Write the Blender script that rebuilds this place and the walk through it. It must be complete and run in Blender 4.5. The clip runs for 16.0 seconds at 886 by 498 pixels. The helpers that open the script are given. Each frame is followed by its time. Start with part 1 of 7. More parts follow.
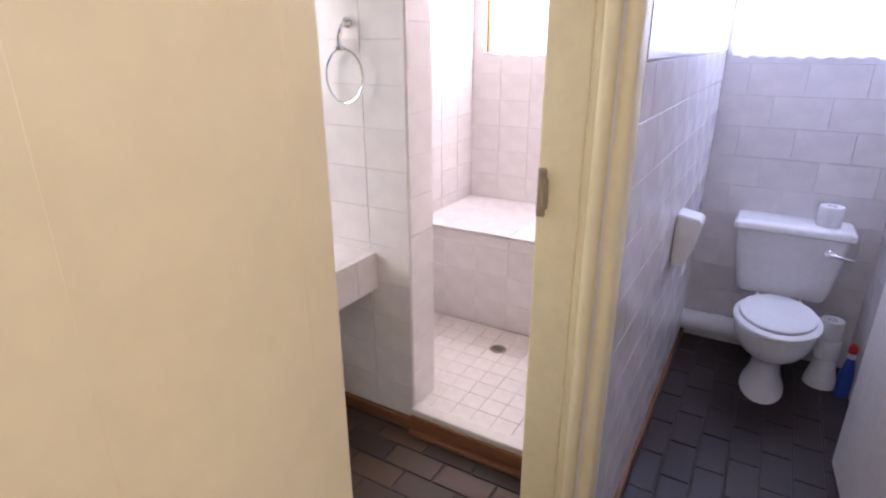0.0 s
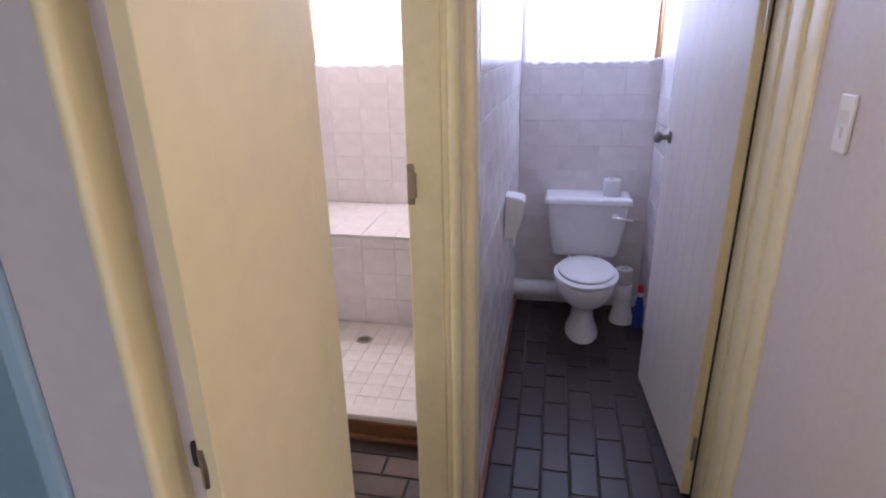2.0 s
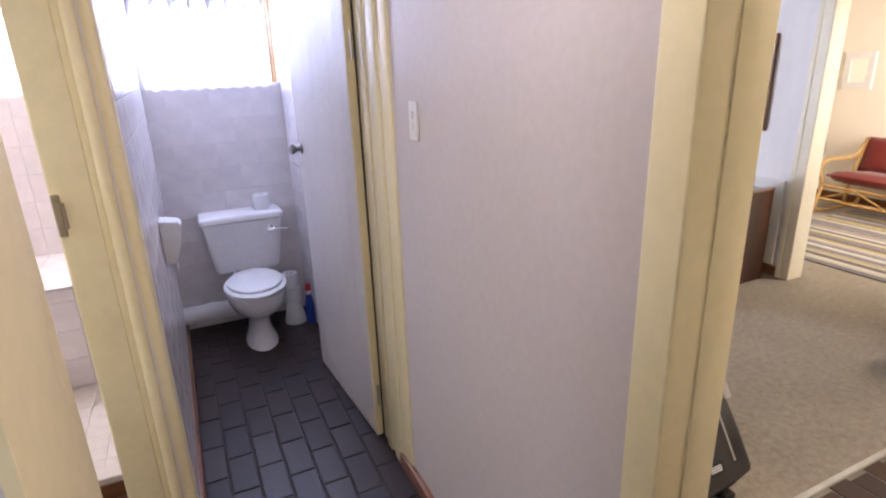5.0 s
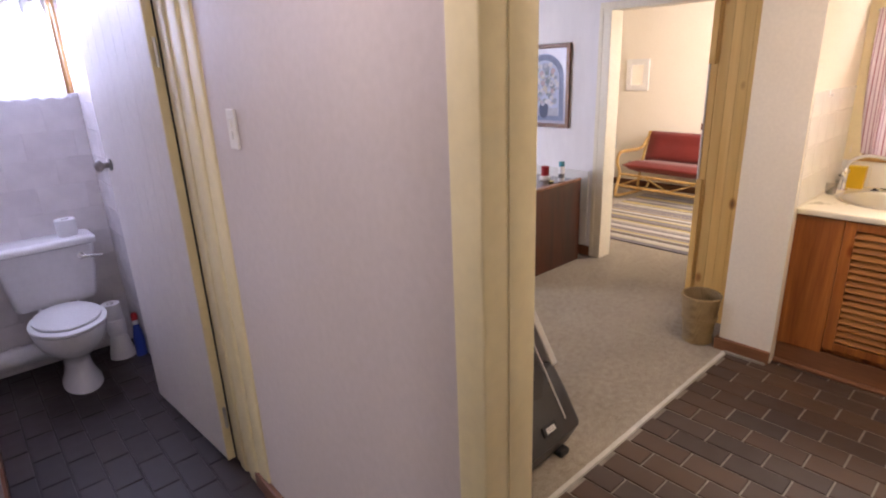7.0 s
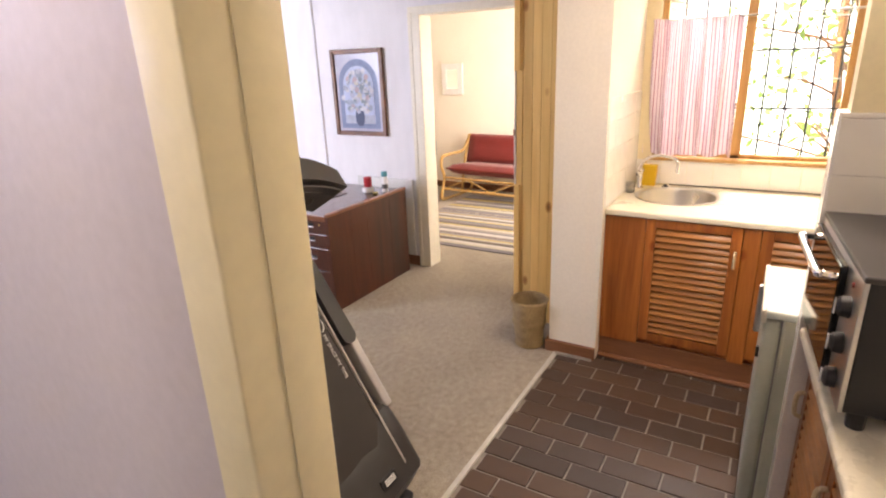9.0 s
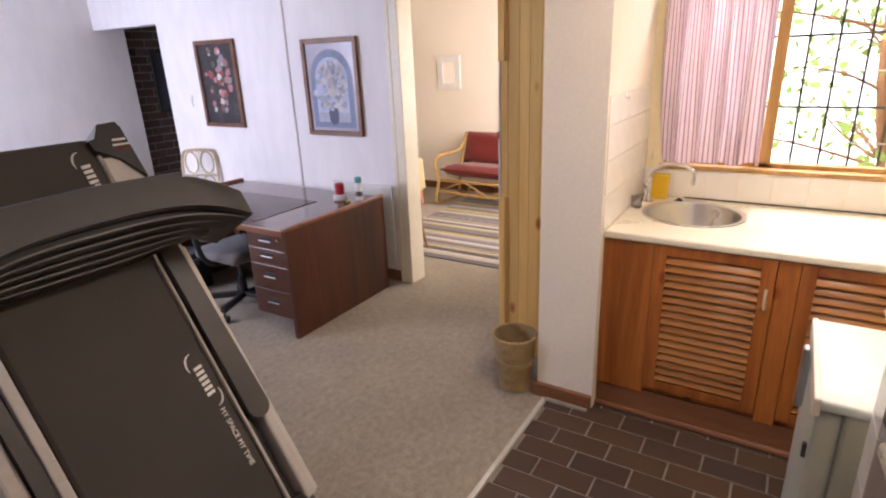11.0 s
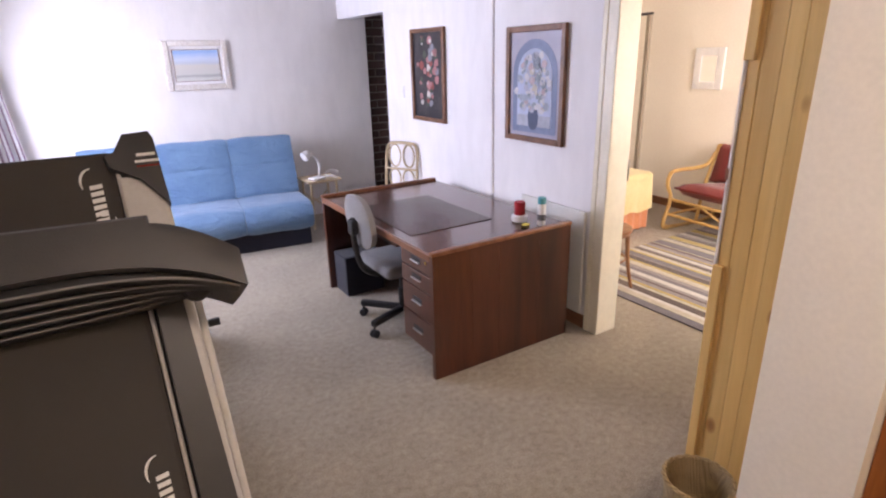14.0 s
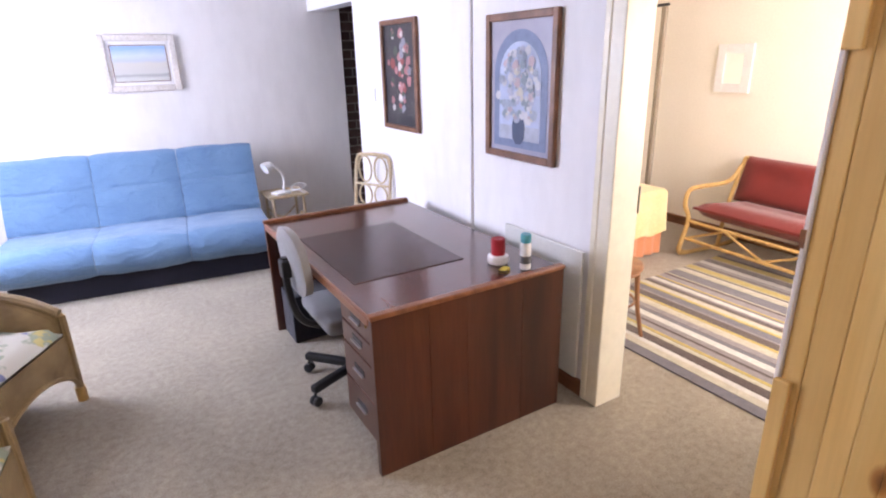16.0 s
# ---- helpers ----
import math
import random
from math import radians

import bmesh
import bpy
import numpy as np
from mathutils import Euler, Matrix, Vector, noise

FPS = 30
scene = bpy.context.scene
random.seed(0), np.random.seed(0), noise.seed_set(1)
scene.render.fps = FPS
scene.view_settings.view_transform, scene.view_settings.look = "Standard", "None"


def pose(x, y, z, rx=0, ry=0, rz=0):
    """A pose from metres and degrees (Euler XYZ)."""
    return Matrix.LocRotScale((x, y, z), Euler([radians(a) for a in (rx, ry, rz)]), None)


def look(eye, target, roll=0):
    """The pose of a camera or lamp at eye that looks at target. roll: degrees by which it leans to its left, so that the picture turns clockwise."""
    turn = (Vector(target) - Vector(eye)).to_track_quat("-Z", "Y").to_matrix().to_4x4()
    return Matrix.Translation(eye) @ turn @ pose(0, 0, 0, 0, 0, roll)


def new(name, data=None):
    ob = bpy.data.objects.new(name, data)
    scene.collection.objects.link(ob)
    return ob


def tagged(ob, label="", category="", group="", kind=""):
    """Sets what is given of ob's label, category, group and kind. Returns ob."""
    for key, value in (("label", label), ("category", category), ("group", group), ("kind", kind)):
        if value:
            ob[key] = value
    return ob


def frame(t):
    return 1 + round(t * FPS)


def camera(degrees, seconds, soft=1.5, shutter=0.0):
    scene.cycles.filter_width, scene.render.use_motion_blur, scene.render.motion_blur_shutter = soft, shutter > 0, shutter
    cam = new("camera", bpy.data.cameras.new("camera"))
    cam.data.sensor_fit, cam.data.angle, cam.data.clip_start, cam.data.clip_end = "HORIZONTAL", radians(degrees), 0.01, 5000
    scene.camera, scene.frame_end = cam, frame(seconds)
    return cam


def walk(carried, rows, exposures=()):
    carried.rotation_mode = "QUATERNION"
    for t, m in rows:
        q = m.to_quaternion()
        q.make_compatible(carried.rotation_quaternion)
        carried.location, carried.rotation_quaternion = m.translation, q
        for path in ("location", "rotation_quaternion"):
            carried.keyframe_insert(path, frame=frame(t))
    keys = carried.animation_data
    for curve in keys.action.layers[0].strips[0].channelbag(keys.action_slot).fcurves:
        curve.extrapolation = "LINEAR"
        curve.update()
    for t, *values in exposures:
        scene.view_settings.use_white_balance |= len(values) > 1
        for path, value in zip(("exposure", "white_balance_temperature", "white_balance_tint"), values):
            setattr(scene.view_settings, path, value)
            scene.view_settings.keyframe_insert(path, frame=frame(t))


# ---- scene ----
cam = camera(77.5, 16.0, soft=2.1)
PATH = [
    (0, (0.475, 0.706, 1.64), (-0.481, 2.32, 0.946), -0.2),
    (0.5, (0.468, 0.67, 1.648), (-0.383, 2.341, 0.953), -0.4),
    (1, (0.467, 0.604, 1.654), (-0.268, 2.331, 0.967), -0.7),
    (1.5, (0.437, 0.519, 1.653), (-0.136, 2.309, 0.97), -1.2),
    (2, (0.419, 0.425, 1.674), (0.045, 2.267, 0.991), -1.1),
    (2.5, (0.392, 0.367, 1.68), (0.263, 2.246, 1.006), -1.1),
    (3, (0.366, 0.327, 1.672), (0.475, 2.213, 1.014), -1.3),
    (3.5, (0.345, 0.293, 1.671), (0.671, 2.157, 1.024), -1.5),
    (4, (0.34, 0.256, 1.669), (0.853, 2.08, 1.028), -1.8),
    (4.5, (0.343, 0.209, 1.667), (1.012, 1.983, 1.032), -1.9),
    (4.7, (0.347, 0.175, 1.67), (1.073, 1.929, 1.036), -1.9),
    (7, (0.349, 0.054, 1.665), (1.609, 1.476, 1.038), -2.3),
    (7.5, (0.379, 0.055, 1.673), (1.756, 1.362, 1.042), -2.4),
    (8, (0.445, 0.098, 1.683), (1.961, 1.233, 1.041), -2.4),
    (8.5, (0.552, 0.14, 1.667), (2.142, 1.17, 1.025), -2.3),
    (9, (0.634, 0.166, 1.684), (2.256, 1.144, 1.044), -2.3),
    (11.3, (1.309, 0.29, 1.651), (2.886, 1.323, 0.985), -2.4),
    (11.5, (1.362, 0.318, 1.653), (2.921, 1.378, 0.984), -2.3),
    (12, (1.528, 0.363, 1.654), (2.98, 1.56, 0.979), -2.4),
    (12.5, (1.701, 0.332, 1.674), (2.967, 1.728, 1.003), -2.0),
    (13, (1.804, 0.313, 1.668), (2.899, 1.85, 1.004), -1.8),
    (13.5, (1.92, 0.376, 1.67), (2.934, 1.966, 1.005), -1.6),
    (14, (2.046, 0.494, 1.661), (3.038, 2.098, 0.997), -1.5),
    (14.5, (2.181, 0.604, 1.647), (3.163, 2.215, 0.983), -1.6),
    (15, (2.38, 0.724, 1.648), (3.352, 2.342, 0.985), -1.5),
    (15.5, (2.525, 0.841, 1.624), (3.493, 2.461, 0.963), -1.5),
    (16, (2.655, 1.007, 1.628), (3.62, 2.629, 0.966), -1.4),
]
EXPOSURES = [(0.0, 0.12, 6150, 18), (0.5, -0.12, 6150, 18), (1.0, -0.25, 6150, 19), (1.5, -0.32, 6200, 19), (2.5, -0.05, 6200, 18), (3.5, 0.38, 6250, 17), (4.0, 0.5, 6250, 16), (4.5, 0.32, 6300, 16), (4.7, 0.26, 6300, 16), (7.0, -0.1, 6600, 23), (7.6, -0.1, 6650, 23), (8.3, 0.12, 6750, 21), (9.0, 0.35, 6650, 20), (11.4, -0.12, 6300, 24), (12.5, -0.1, 6300, 24), (14.0, 0.04, 6350, 24), (15.0, 0.2, 6200, 23), (16.0, 0.36, 6100, 22)]
walk(cam, [(t, look(eye, target, roll)) for t, eye, target, roll in PATH], EXPOSURES)

# ---- world, sun and lamps ----
world = bpy.data.worlds.new("world")
scene.world = world
world.use_nodes = True
wn = world.node_tree
sky = wn.nodes.new("ShaderNodeTexSky")
sky.sky_type, sky.sun_disc = "NISHITA", False
sky.sun_elevation, sky.sun_rotation = radians(55), radians(200)
wn.links.new(sky.outputs["Color"], wn.nodes["Background"].inputs["Color"])
wn.nodes["Background"].inputs["Strength"].default_value = 0.15
sun = new("sun", bpy.data.lights.new("sun", "SUN"))
sun.data.energy, sun.data.angle, sun.data.color = 5.0, radians(0.6), (1.0, 0.95, 0.88)
sun.matrix_world = look((0, 0, 12), (2.6, -7.0, 0))


def area(name, eye, target, w, h, watts, color):
    """A sheet of sky light standing in a window's opening, a lamp, or an added fill."""
    a = new(name, bpy.data.lights.new(name, "AREA"))
    a.data.shape, a.data.size, a.data.size_y = "RECTANGLE", w, h
    a.data.energy, a.data.color = watts, color
    a.matrix_world = look(eye, target)
    return a


DAY, WARM = (0.86, 0.91, 1.0), (1.0, 0.80, 0.55)
area("sky_light_toilet", (0.65, 4.02, 1.95), (0.65, 2.0, 1.0), 0.76, 0.7, 38, (0.60, 0.69, 1.0))
area("sky_light_shower", (-0.6, 4.02, 1.95), (-0.6, 2.0, 0.9), 1.0, 0.7, 42, (0.97, 0.94, 1.0))
area("sky_light_living", (1.12, 5.2, 1.55), (4.0, 4.4, 0.9), 1.25, 1.1, 98, (0.80, 0.86, 1.0))
area("sky_light_kitchen", (5.05, 0.33, 2.85), (3.5, 0.38, 0.9), 1.3, 0.9, 190, (1.0, 0.95, 0.86))
# fill added behind the lobby; its window is invented
area("fill_light_lobby", (0.58, -1.28, 1.6), (0.58, 1.0, 1.3), 0.8, 1.2, 11, (0.98, 0.92, 0.97))
# overhead fill added for the lobby, under an invented lamp
area("lobby_fill_light", (0.60, 0.95, 2.36), (0.60, 0.95, 0), 0.22, 0.22, 5.5, (1.0, 0.91, 0.90))
area("kitchen_lamp_light", (2.7, 0.15, 2.42), (2.7, 0.1501, 0), 1.2, 0.10, 27, (1.0, 0.84, 0.66))
area("sky_light_bedroom", (6.2, 1.1, 1.5), (7.3, 3.5, 1.3), 1.6, 1.2, 88, (1.0, 0.90, 0.79))

# fill added to brighten the blue room, through an invented opening
area("fill_light_blue_room", (-0.45, -1.28, 1.55), (-0.2, 1.0, 1.3), 0.55, 1.0, 5, (0.84, 0.92, 1.0))
# added fill that brightens the nib wall from an unseen side
area("fill_light_washroom", (-2.08, 1.62, 1.65), (0.0, 1.9, 1.0), 0.6, 0.8, 16, (1.0, 0.94, 0.92))

# ---- materials ----
def material(name, rough=0.6, metal=0.0, spec=0.5):
    m = bpy.data.materials.new(name)
    m.use_nodes = True
    b = m.node_tree.nodes["Principled BSDF"]
    b.inputs["Roughness"].default_value, b.inputs["Metallic"].default_value = rough, metal
    b.inputs["Specular IOR Level"].default_value = spec
    return m, m.node_tree, b


def ramp(nt, stops):
    r = nt.nodes.new("ShaderNodeValToRGB")
    while len(r.color_ramp.elements) < len(stops):
        r.color_ramp.elements.new(0.5)
    for e, (p, c) in zip(r.color_ramp.elements, stops):
        e.position, e.color = p, (*c, 1)
    return r


def noise_tex(nt, scale, detail=4, stretch=(1, 1, 1), coord="Object", rough=0.55):
    tc, mp, n = nt.nodes.new("ShaderNodeTexCoord"), nt.nodes.new("ShaderNodeMapping"), nt.nodes.new("ShaderNodeTexNoise")
    mp.inputs["Scale"].default_value = stretch
    n.inputs["Scale"].default_value, n.inputs["Detail"].default_value, n.inputs["Roughness"].default_value = scale, detail, rough
    nt.links.new(tc.outputs[coord], mp.inputs["Vector"])
    nt.links.new(mp.outputs["Vector"], n.inputs["Vector"])
    return n


def mixed(nt, a, b, fac, mode="MIX"):
    m = nt.nodes.new("ShaderNodeMix")
    m.data_type, m.blend_type = "RGBA", mode
    for s, v in ((m.inputs[6], a), (m.inputs[7], b), (m.inputs[0], fac)):
        if isinstance(v, (int, float)):
            s.default_value = v
        elif isinstance(v, tuple):
            s.default_value = (*v, 1)
        else:
            nt.links.new(v, s)
    return m.outputs[2]


def bump(nt, b, height, strength=0.2, distance=0.01):
    n = nt.nodes.new("ShaderNodeBump")
    n.inputs["Strength"].default_value, n.inputs["Distance"].default_value = strength, distance
    nt.links.new(height, n.inputs["Height"])
    nt.links.new(n.outputs["Normal"], b.inputs["Normal"])


def paint(name, base, vary, rough=0.55, scale=3.0, bumps=0.1, bscale=60, spec=0.4, patch=(1, 1, 1)):
    """A painted or plain surface: two close tones in patches, fine grain in the relief and the gloss."""
    m, nt, b = material(name, rough, 0, spec)
    n1, n2 = noise_tex(nt, scale, 5, patch), noise_tex(nt, bscale, 3)
    r = ramp(nt, [(0.3, vary), (0.65, base)])
    nt.links.new(n1.outputs["Fac"], r.inputs["Fac"])
    g = ramp(nt, [(0.3, (0.94, 0.94, 0.94)), (0.7, (1, 1, 1))])
    nt.links.new(n2.outputs["Fac"], g.inputs["Fac"])
    nt.links.new(mixed(nt, r.outputs["Color"], g.outputs["Color"], 1.0, "MULTIPLY"), b.inputs["Base Color"])
    rr = ramp(nt, [(0.2, (rough * 0.85,) * 3), (0.8, (min(1, rough * 1.15),) * 3)])
    nt.links.new(n1.outputs["Fac"], rr.inputs["Fac"])
    nt.links.new(rr.outputs["Color"], b.inputs["Roughness"])
    bump(nt, b, n2.outputs["Fac"], bumps, 0.004)
    return m


def plaster(name, base, vary):
    """Hand-trowelled plaster under paint: soft vertical strokes and lumps."""
    m, nt, b = material(name, 0.75, 0, 0.25)
    n1, n2, n3 = noise_tex(nt, 1.3, 5), noise_tex(nt, 9, 5, (1, 1, 0.35)), noise_tex(nt, 90, 3)
    r = ramp(nt, [(0.3, vary), (0.65, base)])
    nt.links.new(n1.outputs["Fac"], r.inputs["Fac"])
    g = ramp(nt, [(0.35, (0.95, 0.95, 0.95)), (0.6, (1, 1, 1))])
    nt.links.new(n2.outputs["Fac"], g.inputs["Fac"])
    nt.links.new(mixed(nt, r.outputs["Color"], g.outputs["Color"], 1.0, "MULTIPLY"), b.inputs["Base Color"])
    h = mixed(nt, n2.outputs["Fac"], n3.outputs["Fac"], 0.25)
    bump(nt, b, h, 0.5, 0.012)
    return m


def wood(name, dark, light, rough=0.45, scale=7.0, stretch=(1, 1, 0.06), ring=0.9, by_piece=False, coat=0.0, knots=False, fine=0.7):
    """Wood with grain along the object's z unless stretch says otherwise."""
    m, nt, b = material(name, rough, 0, 0.45)
    n1, n2 = noise_tex(nt, scale, 6, stretch), noise_tex(nt, scale * 14, 4, stretch)
    n1.inputs["Distortion"].default_value = ring
    r = ramp(nt, [(0.30, dark), (0.5, tuple((a + c) / 2 for a, c in zip(dark, light))), (0.68, light)])
    nt.links.new(n1.outputs["Fac"], r.inputs["Fac"])
    g = ramp(nt, [(0.35, (0.78, 0.74, 0.70)), (0.6, (1, 1, 1))])
    nt.links.new(n2.outputs["Fac"], g.inputs["Fac"])
    c = mixed(nt, r.outputs["Color"], g.outputs["Color"], fine, "MULTIPLY")
    if knots:
        tc, mp, v = nt.nodes.new("ShaderNodeTexCoord"), nt.nodes.new("ShaderNodeMapping"), nt.nodes.new("ShaderNodeTexVoronoi")
        mp.inputs["Scale"].default_value = (1, 1, 0.55)
        v.inputs["Scale"].default_value = 6.4
        nt.links.new(tc.outputs["Object"], mp.inputs["Vector"])
        nt.links.new(mp.outputs["Vector"], v.inputs["Vector"])
        k = ramp(nt, [(0.05, (0.25, 0.10, 0.035)), (0.10, (0.55, 0.32, 0.16)), (0.16, (1, 1, 1))])
        nt.links.new(v.outputs["Distance"], k.inputs["Fac"])
        c = mixed(nt, c, k.outputs["Color"], 0.85, "MULTIPLY")
    if by_piece:
        oi = nt.nodes.new("ShaderNodeObjectInfo")
        pr = ramp(nt, [(0.0, (0.84, 0.80, 0.76)), (1.0, (1.08, 1.06, 1.04))])
        nt.links.new(oi.outputs["Random"], pr.inputs["Fac"])
        c = mixed(nt, c, pr.outputs["Color"], 1.0, "MULTIPLY")
    nt.links.new(c, b.inputs["Base Color"])
    b.inputs["Coat Weight"].default_value, b.inputs["Coat Roughness"].default_value = coat, 0.18
    bump(nt, b, n2.outputs["Fac"], 0.12, 0.003)
    return m


def pieces(name, stops, rough=0.6, scale=14, bumps=0.25, spec=0.4, cloud=0.80):
    """Tiles and bricks: each takes its own tone, with clouding and grain on top."""
    m, nt, b = material(name, rough, 0, spec)
    oi, n1, n2 = nt.nodes.new("ShaderNodeObjectInfo"), noise_tex(nt, scale, 5, coord="Object"), noise_tex(nt, scale * 9, 3)
    r = ramp(nt, stops)
    nt.links.new(oi.outputs["Random"], r.inputs["Fac"])
    g = ramp(nt, [(0.3, (cloud, cloud * 0.99, cloud * 0.99)), (0.7, (1.04, 1.035, 1.03))])
    nt.links.new(n1.outputs["Fac"], g.inputs["Fac"])
    nt.links.new(mixed(nt, r.outputs["Color"], g.outputs["Color"], 1.0, "MULTIPLY"), b.inputs["Base Color"])
    rr = ramp(nt, [(0.3, (rough * 0.75,) * 3), (0.7, (min(1, rough * 1.2),) * 3)])
    nt.links.new(n1.outputs["Fac"], rr.inputs["Fac"])
    nt.links.new(rr.outputs["Color"], b.inputs["Roughness"])
    bump(nt, b, mixed(nt, n1.outputs["Fac"], n2.outputs["Fac"], 0.4), bumps, 0.004)
    return m


def fabric(name, base, vary, weave=420, rough=0.9, patch=4.0, bumps=0.35, wrinkle=0.0):
    m, nt, b = material(name, rough, 0, 0.2)
    n1, n2 = noise_tex(nt, patch, 5), noise_tex(nt, weave, 2)
    r = ramp(nt, [(0.3, vary), (0.7, base)])
    nt.links.new(n1.outputs["Fac"], r.inputs["Fac"])
    g = ramp(nt, [(0.3, (0.82, 0.82, 0.82)), (0.7, (1.05, 1.05, 1.05))])
    nt.links.new(n2.outputs["Fac"], g.inputs["Fac"])
    nt.links.new(mixed(nt, r.outputs["Color"], g.outputs["Color"], 1.0, "MULTIPLY"), b.inputs["Base Color"])
    b.inputs["Sheen Weight"].default_value = 0.25
    if wrinkle:
        n4 = noise_tex(nt, 5.5, 3, (1, 1, 2.2))
        n4.inputs["Distortion"].default_value = 1.4
        bump(nt, b, mixed(nt, n2.outputs["Fac"], n4.outputs["Fac"], 0.94), wrinkle, 0.05)
    else:
        bump(nt, b, mixed(nt, n2.outputs["Fac"], n1.outputs["Fac"], 0.3), bumps, 0.006)
    return m


def metal(name, color, rough=0.25):
    m, nt, b = material(name, rough, 1.0)
    n = noise_tex(nt, 5, 2)
    r = ramp(nt, [(0.3, tuple(c * 0.94 for c in color)), (0.7, color)])
    nt.links.new(n.outputs["Fac"], r.inputs["Fac"])
    nt.links.new(r.outputs["Color"], b.inputs["Base Color"])
    rr = ramp(nt, [(0.3, (rough * 0.9,) * 3), (0.7, (rough * 1.1,) * 3)])
    nt.links.new(n.outputs["Fac"], rr.inputs["Fac"])
    nt.links.new(rr.outputs["Color"], b.inputs["Roughness"])
    return m


def sheer(name, color, through_light=0.6):
    """Thin curtain cloth that lets daylight through."""
    m = bpy.data.materials.new(name)
    m.use_nodes = True
    nt = m.node_tree
    nt.nodes.remove(nt.nodes["Principled BSDF"])
    d, t, x = nt.nodes.new("ShaderNodeBsdfDiffuse"), nt.nodes.new("ShaderNodeBsdfTranslucent"), nt.nodes.new("ShaderNodeMixShader")
    n = noise_tex(nt, 260, 2)
    r = ramp(nt, [(0.3, tuple(c * 0.9 for c in color)), (0.7, color)])
    nt.links.new(n.outputs["Fac"], r.inputs["Fac"])
    for s in (d, t):
        nt.links.new(r.outputs["Color"], s.inputs["Color"])
    x.inputs[0].default_value = through_light
    nt.links.new(d.outputs[0], x.inputs[1])
    nt.links.new(t.outputs[0], x.inputs[2])
    nt.links.new(x.outputs[0], nt.nodes["Material Output"].inputs["Surface"])
    return m


def striped(name, axis, period, bands, rough=0.9, see_through=0.0, wobble=0.0):
    """Cloth with stripes of many colours along one axis of the object."""
    m, nt, b = material(name, rough, 0, 0.2)
    tc, sp = nt.nodes.new("ShaderNodeTexCoord"), nt.nodes.new("ShaderNodeSeparateXYZ")
    nt.links.new(tc.outputs["UV" if axis == "U" else "Object"], sp.inputs[0])
    mul, fr = nt.nodes.new("ShaderNodeMath"), nt.nodes.new("ShaderNodeMath")
    mul.operation, fr.operation = "DIVIDE", "FRACT"
    mul.inputs[1].default_value = period
    nt.links.new(sp.outputs[{"X": 0, "Y": 1, "Z": 2, "U": 0}[axis]], mul.inputs[0])
    nt.links.new(mul.outputs[0], fr.inputs[0])
    r = ramp(nt, bands)
    r.color_ramp.interpolation = "CONSTANT"
    nt.links.new(fr.outputs[0], r.inputs["Fac"])
    n = noise_tex(nt, 300, 3)
    g = ramp(nt, [(0.3, (0.82, 0.82, 0.82)), (0.7, (1.05, 1.05, 1.05))])
    nt.links.new(n.outputs["Fac"], g.inputs["Fac"])
    nt.links.new(mixed(nt, r.outputs["Color"], g.outputs["Color"], 1.0, "MULTIPLY"), b.inputs["Base Color"])
    bump(nt, b, n.outputs["Fac"], 0.3, 0.004)
    if see_through:
        t, x = nt.nodes.new("ShaderNodeBsdfTranslucent"), nt.nodes.new("ShaderNodeMixShader")
        nt.links.new(r.outputs["Color"], t.inputs["Color"])
        x.inputs[0].default_value = see_through
        nt.links.new(b.outputs[0], x.inputs[1])
        nt.links.new(t.outputs[0], x.inputs[2])
        nt.links.new(x.outputs[0], nt.nodes["Material Output"].inputs["Surface"])
    return m


FRAMEB = paint("pale_cream_frame_paint", (0.84, 0.79, 0.65), (0.79, 0.73, 0.58), 0.4, 3, 0.1, 30)
CREAM = paint("cream_gloss_paint", (0.85, 0.74, 0.47), (0.81, 0.69, 0.42), 0.5, 2.2, 0.12, 25)
FRAMEC = paint("yellowed_frame_paint", (0.88, 0.79, 0.52), (0.84, 0.74, 0.46), 0.45, 3, 0.12, 30)
LILAC = paint("lobby_paint_and_jamb_shade", (0.66, 0.605, 0.61), (0.62, 0.565, 0.57), 0.5, 1.6, 0.12, 40)
WHITEP = plaster("white_plaster", (0.86, 0.84, 0.84), (0.80, 0.78, 0.79))
SOFAW = plaster("textured_plaster", (0.80, 0.77, 0.75), (0.74, 0.705, 0.69))
COLUMN = paint("white_wall_paint", (0.86, 0.80, 0.69), (0.83, 0.765, 0.65), 0.6, 2, 0.1, 60)
PEACH = paint("peach_bedroom_paint", (0.89, 0.83, 0.73), (0.86, 0.79, 0.68), 0.7, 1.5, 0.1, 60)
YELLOWK = paint("pale_yellow_kitchen_paint", (0.85, 0.75, 0.50), (0.80, 0.70, 0.45), 0.6, 2, 0.1, 60)
CEIL = paint("ceiling_white", (0.84, 0.83, 0.80), (0.80, 0.79, 0.77), 0.8, 2, 0.08, 80)
BLUEP = paint("blue_room_paint", (0.36, 0.50, 0.64), (0.32, 0.46, 0.59), 0.35, 2, 0.1, 50)
DOORW = paint("white_door_paint", (0.80, 0.76, 0.72), (0.75, 0.70, 0.66), 0.42, 4, 0.1, 30, patch=(1, 1, 0.15))
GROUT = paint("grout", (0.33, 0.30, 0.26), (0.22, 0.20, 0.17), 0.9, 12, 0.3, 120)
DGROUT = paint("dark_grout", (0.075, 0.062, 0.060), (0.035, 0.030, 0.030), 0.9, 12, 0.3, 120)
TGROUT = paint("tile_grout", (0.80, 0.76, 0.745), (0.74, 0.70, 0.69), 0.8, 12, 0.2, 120)
